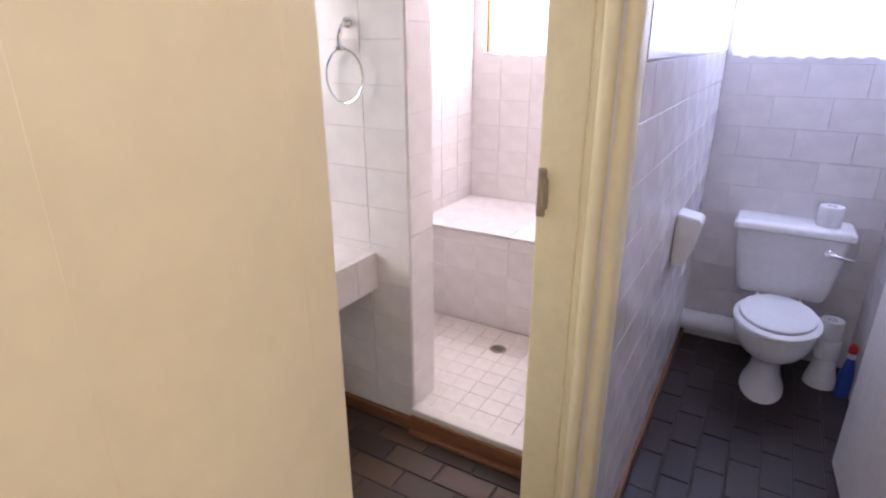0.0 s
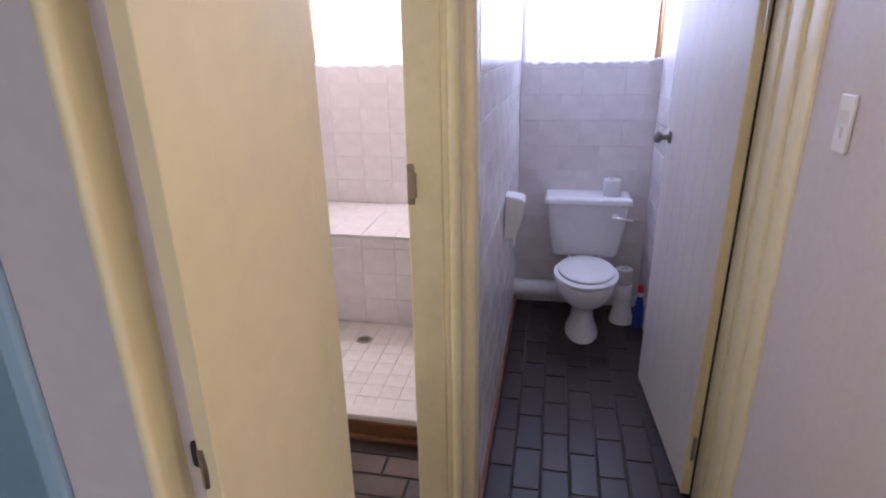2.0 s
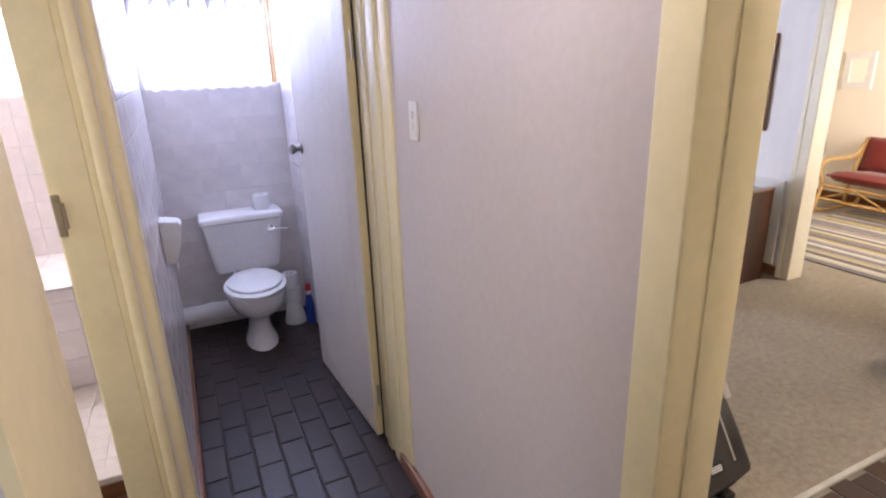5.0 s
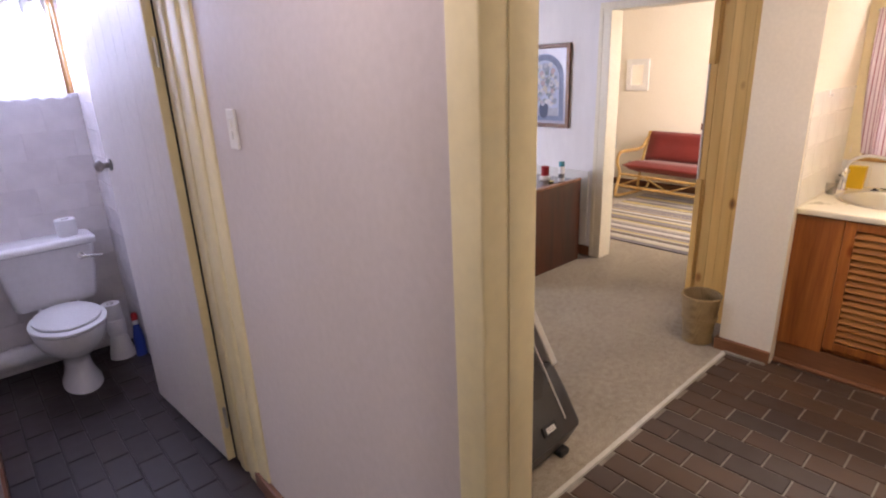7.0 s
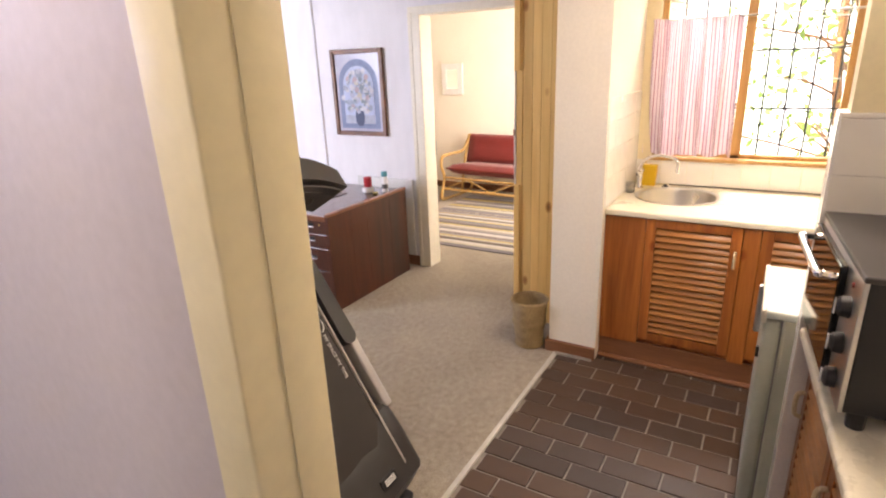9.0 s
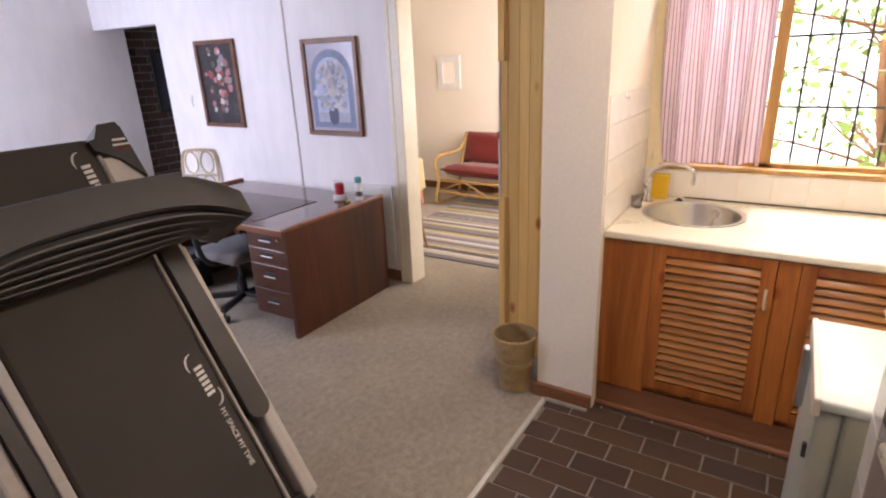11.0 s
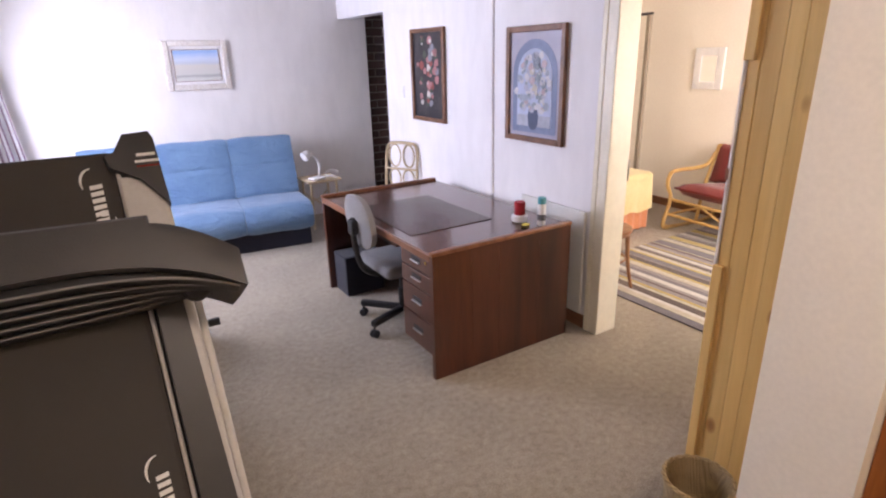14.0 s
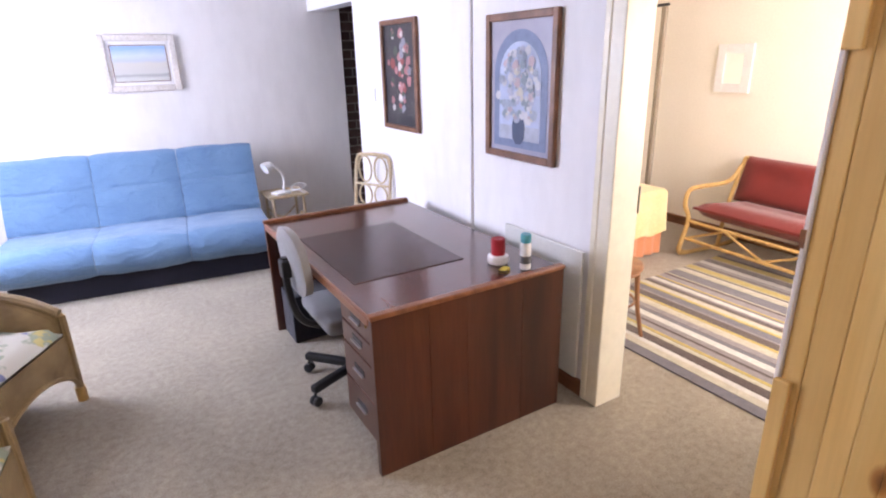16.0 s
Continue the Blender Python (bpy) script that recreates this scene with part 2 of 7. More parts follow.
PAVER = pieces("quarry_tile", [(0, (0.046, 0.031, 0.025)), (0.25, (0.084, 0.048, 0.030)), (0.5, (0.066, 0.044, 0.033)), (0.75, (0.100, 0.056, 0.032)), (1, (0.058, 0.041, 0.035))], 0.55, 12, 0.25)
# quarry tile in darker tones, for the toilet floor
DPAVER = pieces("toilet_dark_tile", [(0, (0.026, 0.017, 0.018)), (0.5, (0.042, 0.026, 0.024)), (1, (0.031, 0.022, 0.023))], 0.42, 12, 0.25)
WTILE = pieces("marbled_tile", [(0, (0.74, 0.70, 0.70)), (0.5, (0.79, 0.755, 0.75)), (1, (0.76, 0.715, 0.71))], 0.2, 7, 0.04, 0.5, 0.90)
STILE = pieces("shower_tile", [(0, (0.81, 0.755, 0.735)), (0.5, (0.84, 0.79, 0.765)), (1, (0.82, 0.765, 0.74))], 0.22, 8, 0.03, 0.5, 0.93)
MOSAIC = pieces("shower_floor_tile", [(0, (0.77, 0.71, 0.64)), (0.5, (0.81, 0.75, 0.68)), (1, (0.79, 0.73, 0.65))], 0.4, 14, 0.04, 0.4, 0.92)
KTILE = pieces("kitchen_tile", [(0, (0.82, 0.80, 0.75)), (0.5, (0.85, 0.83, 0.78)), (1, (0.83, 0.81, 0.76))], 0.2, 6, 0.02, 0.5, 0.97)
BRICK = pieces("dark_brick", [(0, (0.055, 0.035, 0.032)), (0.5, (0.10, 0.055, 0.045)), (1, (0.075, 0.05, 0.048))], 0.8, 14, 0.5)


def speckled(name, stops, fine=110, rough=0.98):
    """Cut-pile carpet: flecks of several yarns, with trodden patches."""
    m, nt, b = material(name, rough, 0, 0.1)
    n1, n2, n3 = noise_tex(nt, fine, 3, rough=0.7), noise_tex(nt, 2.2, 4), noise_tex(nt, 30, 4)
    r = ramp(nt, stops)
    nt.links.new(mixed(nt, n1.outputs["Fac"], n3.outputs["Fac"], 0.35), r.inputs["Fac"])
    g = ramp(nt, [(0.3, (0.86, 0.85, 0.84)), (0.65, (1.03, 1.02, 1.0))])
    nt.links.new(n2.outputs["Fac"], g.inputs["Fac"])
    nt.links.new(mixed(nt, r.outputs["Color"], g.outputs["Color"], 1.0, "MULTIPLY"), b.inputs["Base Color"])
    b.inputs["Sheen Weight"].default_value = 0.2
    bump(nt, b, n1.outputs["Fac"], 0.8, 0.008)
    return m


CARPET = speckled("beige_carpet", [(0.34, (0.22, 0.185, 0.140)), (0.46, (0.33, 0.285, 0.222)), (0.56, (0.42, 0.366, 0.290)), (0.68, (0.50, 0.442, 0.355))], 150)
SKIRT = wood("reddish_skirting", (0.16, 0.065, 0.03), (0.27, 0.12, 0.055), 0.4, 9, (0.08, 0.08, 1))
PINE = wood("varnished_pine", (0.72, 0.43, 0.12), (0.88, 0.62, 0.24), 0.34, 5, (1, 1, 0.06), 1.2, True, 0.3, True, 0.25)
PINEH = wood("pine_slat", (0.29, 0.11, 0.025), (0.47, 0.21, 0.055), 0.36, 8, (1, 0.05, 1), 1.0, True, 0.25)
CABINET = wood("orange_pine_cabinet", (0.19, 0.046, 0.010), (0.46, 0.165, 0.035), 0.34, 8, (1, 1, 0.06), 1.3, True, 0.3, True)
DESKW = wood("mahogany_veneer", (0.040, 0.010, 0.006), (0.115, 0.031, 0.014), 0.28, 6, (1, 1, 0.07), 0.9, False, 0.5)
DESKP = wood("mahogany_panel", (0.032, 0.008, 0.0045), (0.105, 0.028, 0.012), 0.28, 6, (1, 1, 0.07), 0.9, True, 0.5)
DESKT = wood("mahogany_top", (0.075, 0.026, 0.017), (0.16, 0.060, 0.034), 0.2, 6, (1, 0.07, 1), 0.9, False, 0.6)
DESKE = wood("desk_edge_wood", (0.16, 0.055, 0.022), (0.30, 0.12, 0.05), 0.3, 9, (1, 0.1, 0.3))
FRAMEW = wood("picture_frame_wood", (0.13, 0.055, 0.028), (0.25, 0.115, 0.06), 0.4, 14, (0.4, 0.4, 0.4))
WINDOWW = wood("window_frame_wood", (0.36, 0.19, 0.06), (0.55, 0.33, 0.12), 0.4, 9, (1, 1, 0.1))
BENT = wood("bentwood", (0.20, 0.085, 0.035), (0.36, 0.17, 0.075), 0.35, 12, (1, 1, 0.2))
CANE = wood("cane", (0.42, 0.31, 0.18), (0.64, 0.53, 0.35), 0.4, 16, (1, 1, 0.3))
RATTAN = wood("rattan", (0.42, 0.25, 0.075), (0.62, 0.42, 0.16), 0.36, 16, (1, 1, 0.3))
CERAMIC = paint("white_ceramic", (0.84, 0.83, 0.83), (0.81, 0.80, 0.81), 0.12, 2, 0.01, 30, 0.6)
PLASTICW = paint("white_plastic", (0.82, 0.81, 0.80), (0.78, 0.77, 0.76), 0.35, 5, 0.03, 60)
CREAMP = paint("cream_plastic", (0.80, 0.74, 0.62), (0.75, 0.69, 0.57), 0.4, 5, 0.03, 60)
BLACKP = paint("black_plastic", (0.022, 0.022, 0.024), (0.016, 0.016, 0.018), 0.42, 6, 0.15, 300)
CHARCOAL = paint("charcoal_plastic", (0.055, 0.052, 0.052), (0.040, 0.038, 0.038), 0.38, 4, 0.12, 300)
BELT = paint("treadmill_belt", (0.046, 0.039, 0.034), (0.036, 0.030, 0.026), 0.6, 4, 0.3, 500)
SILVER = paint("silver_paint", (0.55, 0.53, 0.50), (0.48, 0.46, 0.44), 0.35, 5, 0.04, 80)
CHROME = metal("chrome", (0.82, 0.82, 0.84), 0.12)
STEEL = metal("brushed_steel", (0.62, 0.61, 0.60), 0.3)
PULL = metal("dull_drawer_pull", (0.34, 0.32, 0.31), 0.34)
BRASS = metal("brass", (0.85, 0.58, 0.18), 0.2)
RUSTY = metal("worn_metal", (0.42, 0.36, 0.28), 0.4)
BLUEF = fabric("denim_blue_cloth", (0.150, 0.255, 0.405), (0.115, 0.205, 0.345), 380, 0.9, 5, 0.35, 0.55)
NAVY = fabric("dark_navy_cloth", (0.018, 0.018, 0.032), (0.012, 0.012, 0.022), 300)
REDF = fabric("brick_red_cloth", (0.215, 0.026, 0.019), (0.16, 0.018, 0.014), 350)
SEATF = fabric("dark_grey_upholstery", (0.19, 0.185, 0.19), (0.15, 0.145, 0.15), 300)
GREYF = fabric("grey_upholstery", (0.30, 0.29, 0.29), (0.25, 0.24, 0.24), 300)
YELLOWB = fabric("yellow_bedspread", (0.80, 0.68, 0.38), (0.74, 0.60, 0.29), 120)
ORANGEF = fabric("salmon_valance", (0.74, 0.33, 0.17), (0.66, 0.27, 0.13), 200)
BROWNC = fabric("taupe_curtain", (0.42, 0.36, 0.28), (0.35, 0.29, 0.22), 200)

# ---- mesh helpers ----
def bx(bm, x0, y0, z0, x1, y1, z1, bev=0.0, seg=2, m=None):
    """A box between two corners, with rounded edges where bev is given."""
    t = Matrix.Translation(((x0 + x1) / 2, (y0 + y1) / 2, (z0 + z1) / 2)) @ Matrix.Diagonal((abs(x1 - x0), abs(y1 - y0), abs(z1 - z0), 1))
    g = bmesh.ops.create_cube(bm, size=1, matrix=(m @ t) if m else t)
    if bev:
        es = {e for v in g["verts"] for e in v.link_edges}
        bmesh.ops.bevel(bm, geom=list(es), offset=bev, segments=seg, profile=0.5, affect="EDGES")
    return bm


def tube(bm, pts, r, seg=8, closed=False):
    """A rod along points; r is one radius or one a point."""
    pts = [Vector(p) for p in pts]
    n = len(pts)
    rs = r if isinstance(r, (list, tuple)) else [r] * n
    up, rings = None, []
    for i, p in enumerate(pts):
        a = pts[(i - 1) % n] if (i or closed) else p
        c = pts[(i + 1) % n] if (i < n - 1 or closed) else p
        d = (c - a).normalized()
        if up is None:
            up = d.orthogonal().normalized()
        up = (up - d * up.dot(d)).normalized()
        s = d.cross(up)
        rings.append([bm.verts.new(p + rs[i] * (math.cos(6.28319 * k / seg) * up + math.sin(6.28319 * k / seg) * s)) for k in range(seg)])
    for i in range(n if closed else n - 1):
        A, B = rings[i], rings[(i + 1) % n]
        off = 0
        if closed and i == n - 1:
            off = min(range(seg), key=lambda o: (A[0].co - B[o].co).length)
        for k in range(seg):
            bm.faces.new((A[k], A[(k + 1) % seg], B[(k + 1 + off) % seg], B[(k + off) % seg]))
    if not closed:
        bm.faces.new(rings[0][::-1])
        bm.faces.new(rings[-1])
    return bm


def smooth_line(pts, n=6):
    """Points of a soft curve through the given ones."""
    p = [Vector(q) for q in pts]
    out = []
    for i in range(len(p) - 1):
        a, b, c, d = p[max(i - 1, 0)], p[i], p[i + 1], p[min(i + 2, len(p) - 1)]
        for k in range(n):
            t = k / n
            out.append(0.5 * ((2 * b) + (c - a) * t + (2 * a - 5 * b + 4 * c - d) * t * t + (3 * b - a - 3 * c + d) * t ** 3))
    return out + [p[-1]]


def lathe(bm, prof, seg=24, at=(0, 0, 0), sx=1.0, sy=1.0, m=None):
    """A turned shape from (radius, height) pairs."""
    rings = []
    for r, z in prof:
        ring = []
        for k in range(seg):
            v = Vector((at[0] + sx * r * math.cos(6.28319 * k / seg), at[1] + sy * r * math.sin(6.28319 * k / seg), at[2] + z))
            ring.append(bm.verts.new(m @ v if m else v))
        rings.append(ring)
    for A, B in zip(rings, rings[1:]):
        for k in range(seg):
            bm.faces.new((A[k], A[(k + 1) % seg], B[(k + 1) % seg], B[k]))
    if prof[0][0] < 0.15:
        bm.faces.new(rings[0][::-1])
    if prof[-1][0] < 0.15:
        bm.faces.new(rings[-1])
    return bm


def loft(bm, rings, caps=True):
    """A skin over closed rings of equal count."""
    rs = [[bm.verts.new(p) for p in ring] for ring in rings]
    for A, B in zip(rs, rs[1:]):
        for k in range(len(A)):
            bm.faces.new((A[k], A[(k + 1) % len(A)], B[(k + 1) % len(B)], B[k]))
    if caps:
        bm.faces.new(rs[0][::-1])
        bm.faces.new(rs[-1])
    return bm


def sheet(bm, f, nu, nv, thick=0.0, uv=False):
    """A surface from f(u, v), both 0 to 1, with a thickness along its normal."""
    g = [[bm.verts.new(f(i / nu, j / nv)) for j in range(nv + 1)] for i in range(nu + 1)]
    lay = bm.loops.layers.uv.new("UVMap") if uv else None
    for i in range(nu):
        for j in range(nv):
            fc = bm.faces.new((g[i][j], g[i + 1][j], g[i + 1][j + 1], g[i][j + 1]))
            if uv:
                for lp, (a, b) in zip(fc.loops, ((i, j), (i + 1, j), (i + 1, j + 1), (i, j + 1))):
                    lp[lay].uv = (a / nu, b / nv)
    if thick:
        bmesh.ops.solidify(bm, geom=bm.faces[:], thickness=thick)
    return bm


def finish(bm, name, mat, smooth=False):
    bmesh.ops.recalc_face_normals(bm, faces=bm.faces[:])
    me = bpy.data.meshes.new(name)
    bm.to_mesh(me)
    bm.free()
    me.materials.append(mat)
    if smooth:
        for p in me.polygons:
            p.use_smooth = True
        me.set_sharp_from_angle(angle=radians(40))
    return me


def part(name, bm, mat, parent, label="", smooth=False):
    """One mesh as a part of a thing or of a part."""
    ob = new(name, finish(bm, name, mat, smooth))
    ob.parent = parent
    if label:
        ob["label"] = label
    return ob


def thing(name, at, label, category, group="", kind="", rz=0):
    e = new(name)
    e.empty_display_size = 0.1
    e.matrix_basis = pose(*at, 0, 0, rz)
    return tagged(e, label, category, group, kind)


def solo(name, bm, mat, label, category, kind="", group="", smooth=False):
    return tagged(new(name, finish(bm, name, mat, smooth)), label, category, group, kind)


def B(*a, **k):
    return bx(bmesh.new(), *a, **k)


def T(*a, **k):
    return tube(bmesh.new(), *a, **k)


def L(*a, **k):
    return lathe(bmesh.new(), *a, **k)


def wall(name, axis, p0, p1, a0, a1, z0, z1, mat, holes=(), label="", category="wall"):
    """A wall between p0 and p1 across the axis, from a0 to a1 along it, with holes (a0, a1, z0, z1) right through."""
    bm = bmesh.new()
    cuts = sorted({a0, a1, *[h[0] for h in holes], *[h[1] for h in holes]})
    for c0, c1 in zip(cuts, cuts[1:]):
        hs = sorted((h[2], h[3]) for h in holes if h[0] < (c0 + c1) / 2 < h[1])
        z = z0
        for h0, h1 in [*hs, (z1, z1)]:
            if h0 - z > 0.001:
                bx(bm, *((p0, c0, z, p1, c1, h0) if axis == "x" else (c0, p0, z, c1, p1, h0)))
            z = h1
    bmesh.ops.remove_doubles(bm, verts=bm.verts[:], dist=0.0005)
    return solo(name, bm, mat, label, category, "structure")


# ---- the large structure ----
H = 2.5
g = bmesh.new()
bx(g, -60, -60, -0.5, 60, 60, -0.16)
solo("ground", g, paint("garden_soil", (0.16, 0.15, 0.07), (0.10, 0.12, 0.04), 0.95, 1.2, 0.4, 20), "green and brown garden ground outside the house", "ground", "structure")
floor_brick = solo("floor_tiled", B(-2.1, -1.4, -0.15, 4.6, 1.131, -0.006), GROUT, "dark brown quarry-tile floor with pale grout", "floor", "structure")
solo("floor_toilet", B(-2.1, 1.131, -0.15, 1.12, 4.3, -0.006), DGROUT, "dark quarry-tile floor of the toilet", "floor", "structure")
solo("floor_carpet", B(1.12, 1.131, -0.15, 4.46, 6.5, 0.0), CARPET, "beige speckled wall-to-wall carpet", "carpet", "structure")
solo("floor_bedroom", B(4.46, 1.0, -0.15, 7.6, 6.5, 0.0), CARPET, "beige carpet of the bedroom", "carpet", "structure")
solo("carpet_trim", B(1.12, 1.118, -0.01, 3.50, 1.142, 0.006, bev=0.004), paint("aluminium_trim", (0.62, 0.60, 0.55), (0.5, 0.48, 0.43), 0.4, 10), "worn pale strip where the carpet meets the tiles", "threshold strip", "structure")
solo("ceiling", bx(B(-2.1, -1.4, H, 4.45, 6.6, H + 0.15), 4.45, 1.0, H, 7.6, 6.6, H + 0.15), CEIL, "plain white ceiling", "ceiling", "structure")

# lobby, left side: doorways to the blue room and the shower room
wall("wall_lobby_left", "x", -0.02, 0.135, -1.4, 1.97, 0, H, CREAM, [(-0.06, 0.80, -0.01, 2.05), (1.07, 1.97, -0.01, 2.05)], "cream gloss-painted wall between two doorways")
wall("wall_toilet_left", "x", 0.012, 0.20, 1.97, 4.0, 0, H, TGROUT, (), "partition between shower and toilet, tiled white")
wall("wall_lobby_right", "x", 1.025, 1.15, 0.785, 4.0, 0, H, LILAC, (), "pale painted lobby wall with a light switch")
wall("wall_lobby_over", "x", 1.025, 1.15, -0.16, 0.785, 2.05, H, LILAC, (), "wall over the lobby doorway")
wall("wall_lobby_right_end", "x", 1.025, 1.105, -1.4, -0.16, 0, H, LILAC, (), "end of the lobby wall")
# unseen openings, added for the lobby and blue room fills
wall("wall_lobby_back", "y", -1.4, -1.3, -2.1, 4.4, 0, H, CREAM, [(0.18, 0.98, 1.0, 2.2), (-0.75, -0.15, 1.0, 2.1)], "plain wall behind the lobby and kitchen")
wall("wall_over_toilet_door", "y", 1.97, 2.29, 0.20, 1.025, 2.05, H, LILAC, (), "wall over the toilet doorway")
wall("wall_north_wet", "y", 4.0, 4.2, -2.1, 1.105, 0, H, TGROUT, [(0.24, 1.02, 1.60, 2.35), (-1.17, -0.12, 1.60, 2.35)], "tiled outer wall with two high windows")
# the hole is invented, made only for the washroom fill
wall("wall_west", "x", -2.2, -2.1, -1.4, 4.2, 0, H, CREAM, [(1.3, 1.95, 1.2, 2.1)], "plain outer wall with an unseen opening added for the washroom fill")
wall("wall_shower_left", "x", -1.40, -1.25, 2.50, 4.0, 0, H, STILE, (), "tiled wall of the shower")
wall("wall_shower_nib", "y", 2.43, 2.60, -2.1, -0.70, 0, H, TGROUT, (), "tiled nib wall beside the shower")
wall("wall_blue_room", "x", -0.95, -0.85, -1.4, 0.95, 0, H, BLUEP, (), "blue gloss wall of the side room")
wall("wall_blue_room_end", "y", 0.95, 1.05, -2.1, -0.02, 0, H, BLUEP, (), "blue end wall of the side room")

# living room
wall("wall_living_west", "x", 1.00, 1.105, 4.2, 6.5, 0, H, WHITEP, [(4.55, 5.85, 0.95, 2.15)], "white outer wall with a bright window")
wall("wall_sofa", "y", 6.36, 6.55, 1.0, 4.76, 0, H, SOFAW, (), "roughly plastered off-white wall behind the sofa")
wall("wall_pictures", "x", 4.45, 4.60, 2.62, 5.30, 0, H, WHITEP, (), "white wall with two framed flower prints")
wall("wall_over_passage", "x", 4.45, 4.60, 5.30, 6.36, 2.035, H, WHITEP, (), "wall over the passage opening")
wall("wall_over_bedroom_door", "x", 4.45, 4.60, 1.56, 2.62, 2.05, H, WHITEP, (), "wall over the bedroom doorway")
wall("wall_column", "y", 0.90, 1.18, 3.52, 4.46, 0, H, COLUMN, (), "end of a white wall between kitchen and room")
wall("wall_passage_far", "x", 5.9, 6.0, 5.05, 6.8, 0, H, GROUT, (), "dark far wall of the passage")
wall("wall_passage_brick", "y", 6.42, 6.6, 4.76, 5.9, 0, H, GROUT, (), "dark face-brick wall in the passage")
# bedroom
wall("wall_bedroom_far", "x", 7.35, 7.5, 1.0, 5.1, 0, H, PEACH, (), "warm peach bedroom wall with a small mirror")
wall("wall_bedroom_side", "y", 4.9, 5.05, 4.60, 7.4, 0, H, PEACH, (), "peach bedroom side wall")
wall("wall_bedroom_window", "y", 1.0, 1.15, 4.60, 7.4, 0, H, PEACH, [(5.4, 7.0, 0.9, 2.1)], "bedroom wall with a window")
wall("wall_bedroom_near", "x", 4.46, 4.60, 1.0, 1.56, 0, H, PEACH, (), "bedroom side of the kitchen wall")
wall("wall_bedroom_lining", "x", 4.602, 4.64, 2.70, 4.9, 0, H, PEACH, (), "peach bedroom face of the picture wall")
# kitchen
wall("wall_kitchen_window", "x", 4.29, 4.44, -0.75, 0.90, 0, H, YELLOWK, [(-0.16, 0.82, 1.07, 2.2)], "pale yellow kitchen wall with the window over the sink")
wall("wall_kitchen_right", "y", -0.85, -0.65, 1.105, 4.29, 0, H, YELLOWK, (), "pale yellow wall behind the kitchen counter")
wall("wall_kitchen_stub", "x", 2.44, 2.54, -0.65, 0.02, 0, 1.52, TGROUT, (), "white-tiled stub wall beside the cooker counter")
wall("wall_kitchen_stub_top", "x", 2.44, 2.54, -0.65, 0.0, 1.52, H, YELLOWK, (), "pale yellow wall over the tiled stub")

# ---- steel door frames ----
f = thing("door_frame_1", (0, 0, 0), "cream pressed-steel door frame of the blue room, latch hole broken out", "door frame", kind="structure")
part("jamb", B(0.117, 0.779, 0, 0.1356, 0.848, 2.05, bev=0.0015, seg=2), CREAM, f)
# rebate and inner jamb: lilac-grey paints the shade on the cream frame
part("rebate", B(0.080, 0.797, 0, 0.126, 0.84, 2.05), LILAC, f, "rebate with its shade painted in lilac-grey")
part("bead", B(0.075, 0.759, 0, 0.089, 0.83, 2.05, bev=0.006, seg=3), FRAMEC, f, smooth=True)
part("inner_jamb", B(-0.022, 0.768, 0, 0.076, 0.83, 2.05, bev=0.004), LILAC, f, "inner jamb with its shade painted in lilac-grey")
part("back_jamb", B(-0.05, 0.764, 0, -0.0225, 0.83, 2.05, bev=0.006), BLUEP, f, "blue painted back of the jamb")
part("head", B(-0.05, -0.06, 2.03, 0.145, 0.83, 2.10, bev=0.01), FRAMEC, f)
p = part("latch_hole", B(0.097, 0.794, 1.302, 0.116, 0.799, 1.332, bev=0.004), BLACKP, f, "ragged dark latch hole")
part("latch_plate", T([(0.120, 0.780, 1.296), (0.122, 0.778, 1.317), (0.120, 0.780, 1.338)], 0.0035, 6), RUSTY, p)
f = thing("door_frame_2", (0, 0, 0), "cream pressed-steel frame of the shower room doorway", "door frame", kind="structure")
part("near_jamb", B(-0.03, 1.035, 0, 0.1356, 1.077, 2.05, bev=0.002, seg=2), CREAM, f)
part("far_jamb", B(0.006, 1.945, 0, 0.112, 2.01, 2.05, bev=0.008, seg=3), FRAMEC, f, smooth=True)
part("stop", B(0.11, 1.952, 0, 0.132, 2.01, 2.05, bev=0.006), FRAMEC, f, smooth=True)
part("architrave", B(0.130, 1.938, 0, 0.165, 2.03, 2.05, bev=0.014, seg=3), FRAMEC, f, smooth=True)
part("head", B(-0.03, 1.07, 2.03, 0.145, 1.97, 2.09, bev=0.01), FRAMEC, f)
p = part("strike_plate", B(0.009, 1.936, 1.245, 0.030, 1.947, 1.365, bev=0.004), RUSTY, f, "worn metal strike plate")
part("strike_lip", T([(0.016, 1.937, 1.262), (0.034, 1.934, 1.27), (0.034, 1.934, 1.34), (0.016, 1.937, 1.348)], 0.005, 6), RUSTY, p)
for z in (1.252, 1.358):
    part("screw", L([(0.004, 0), (0.004, 0.004)], 8, m=pose(0.026, 1.9445, z, 90)), CHROME, p)
f = thing("door_frame_3", (0, 0, 0), "cream pressed-steel frame of the toilet doorway", "door frame", kind="structure")
part("left_jamb", B(0.166, 1.965, 0, 0.206, 2.06, 2.05, bev=0.016, seg=3), FRAMEC, f, smooth=True)
part("right_jamb", B(1.014, 2.12, 0, 1.034, 2.279, 2.05, bev=0.006), FRAMEC, f, smooth=True)
part("right_stop", B(1.006, 2.16, 0, 1.016, 2.215, 2.05, bev=0.005), FRAMEC, f, smooth=True)
part("right_edge", B(1.015, 1.935, 0, 1.034, 2.032, 2.05, bev=0.006), FRAMEC, f, smooth=True)
part("right_architrave", B(1.006, 2.03, 0, 1.034, 2.118, 2.05, bev=0.010, seg=3), FRAMEC, f, smooth=True)
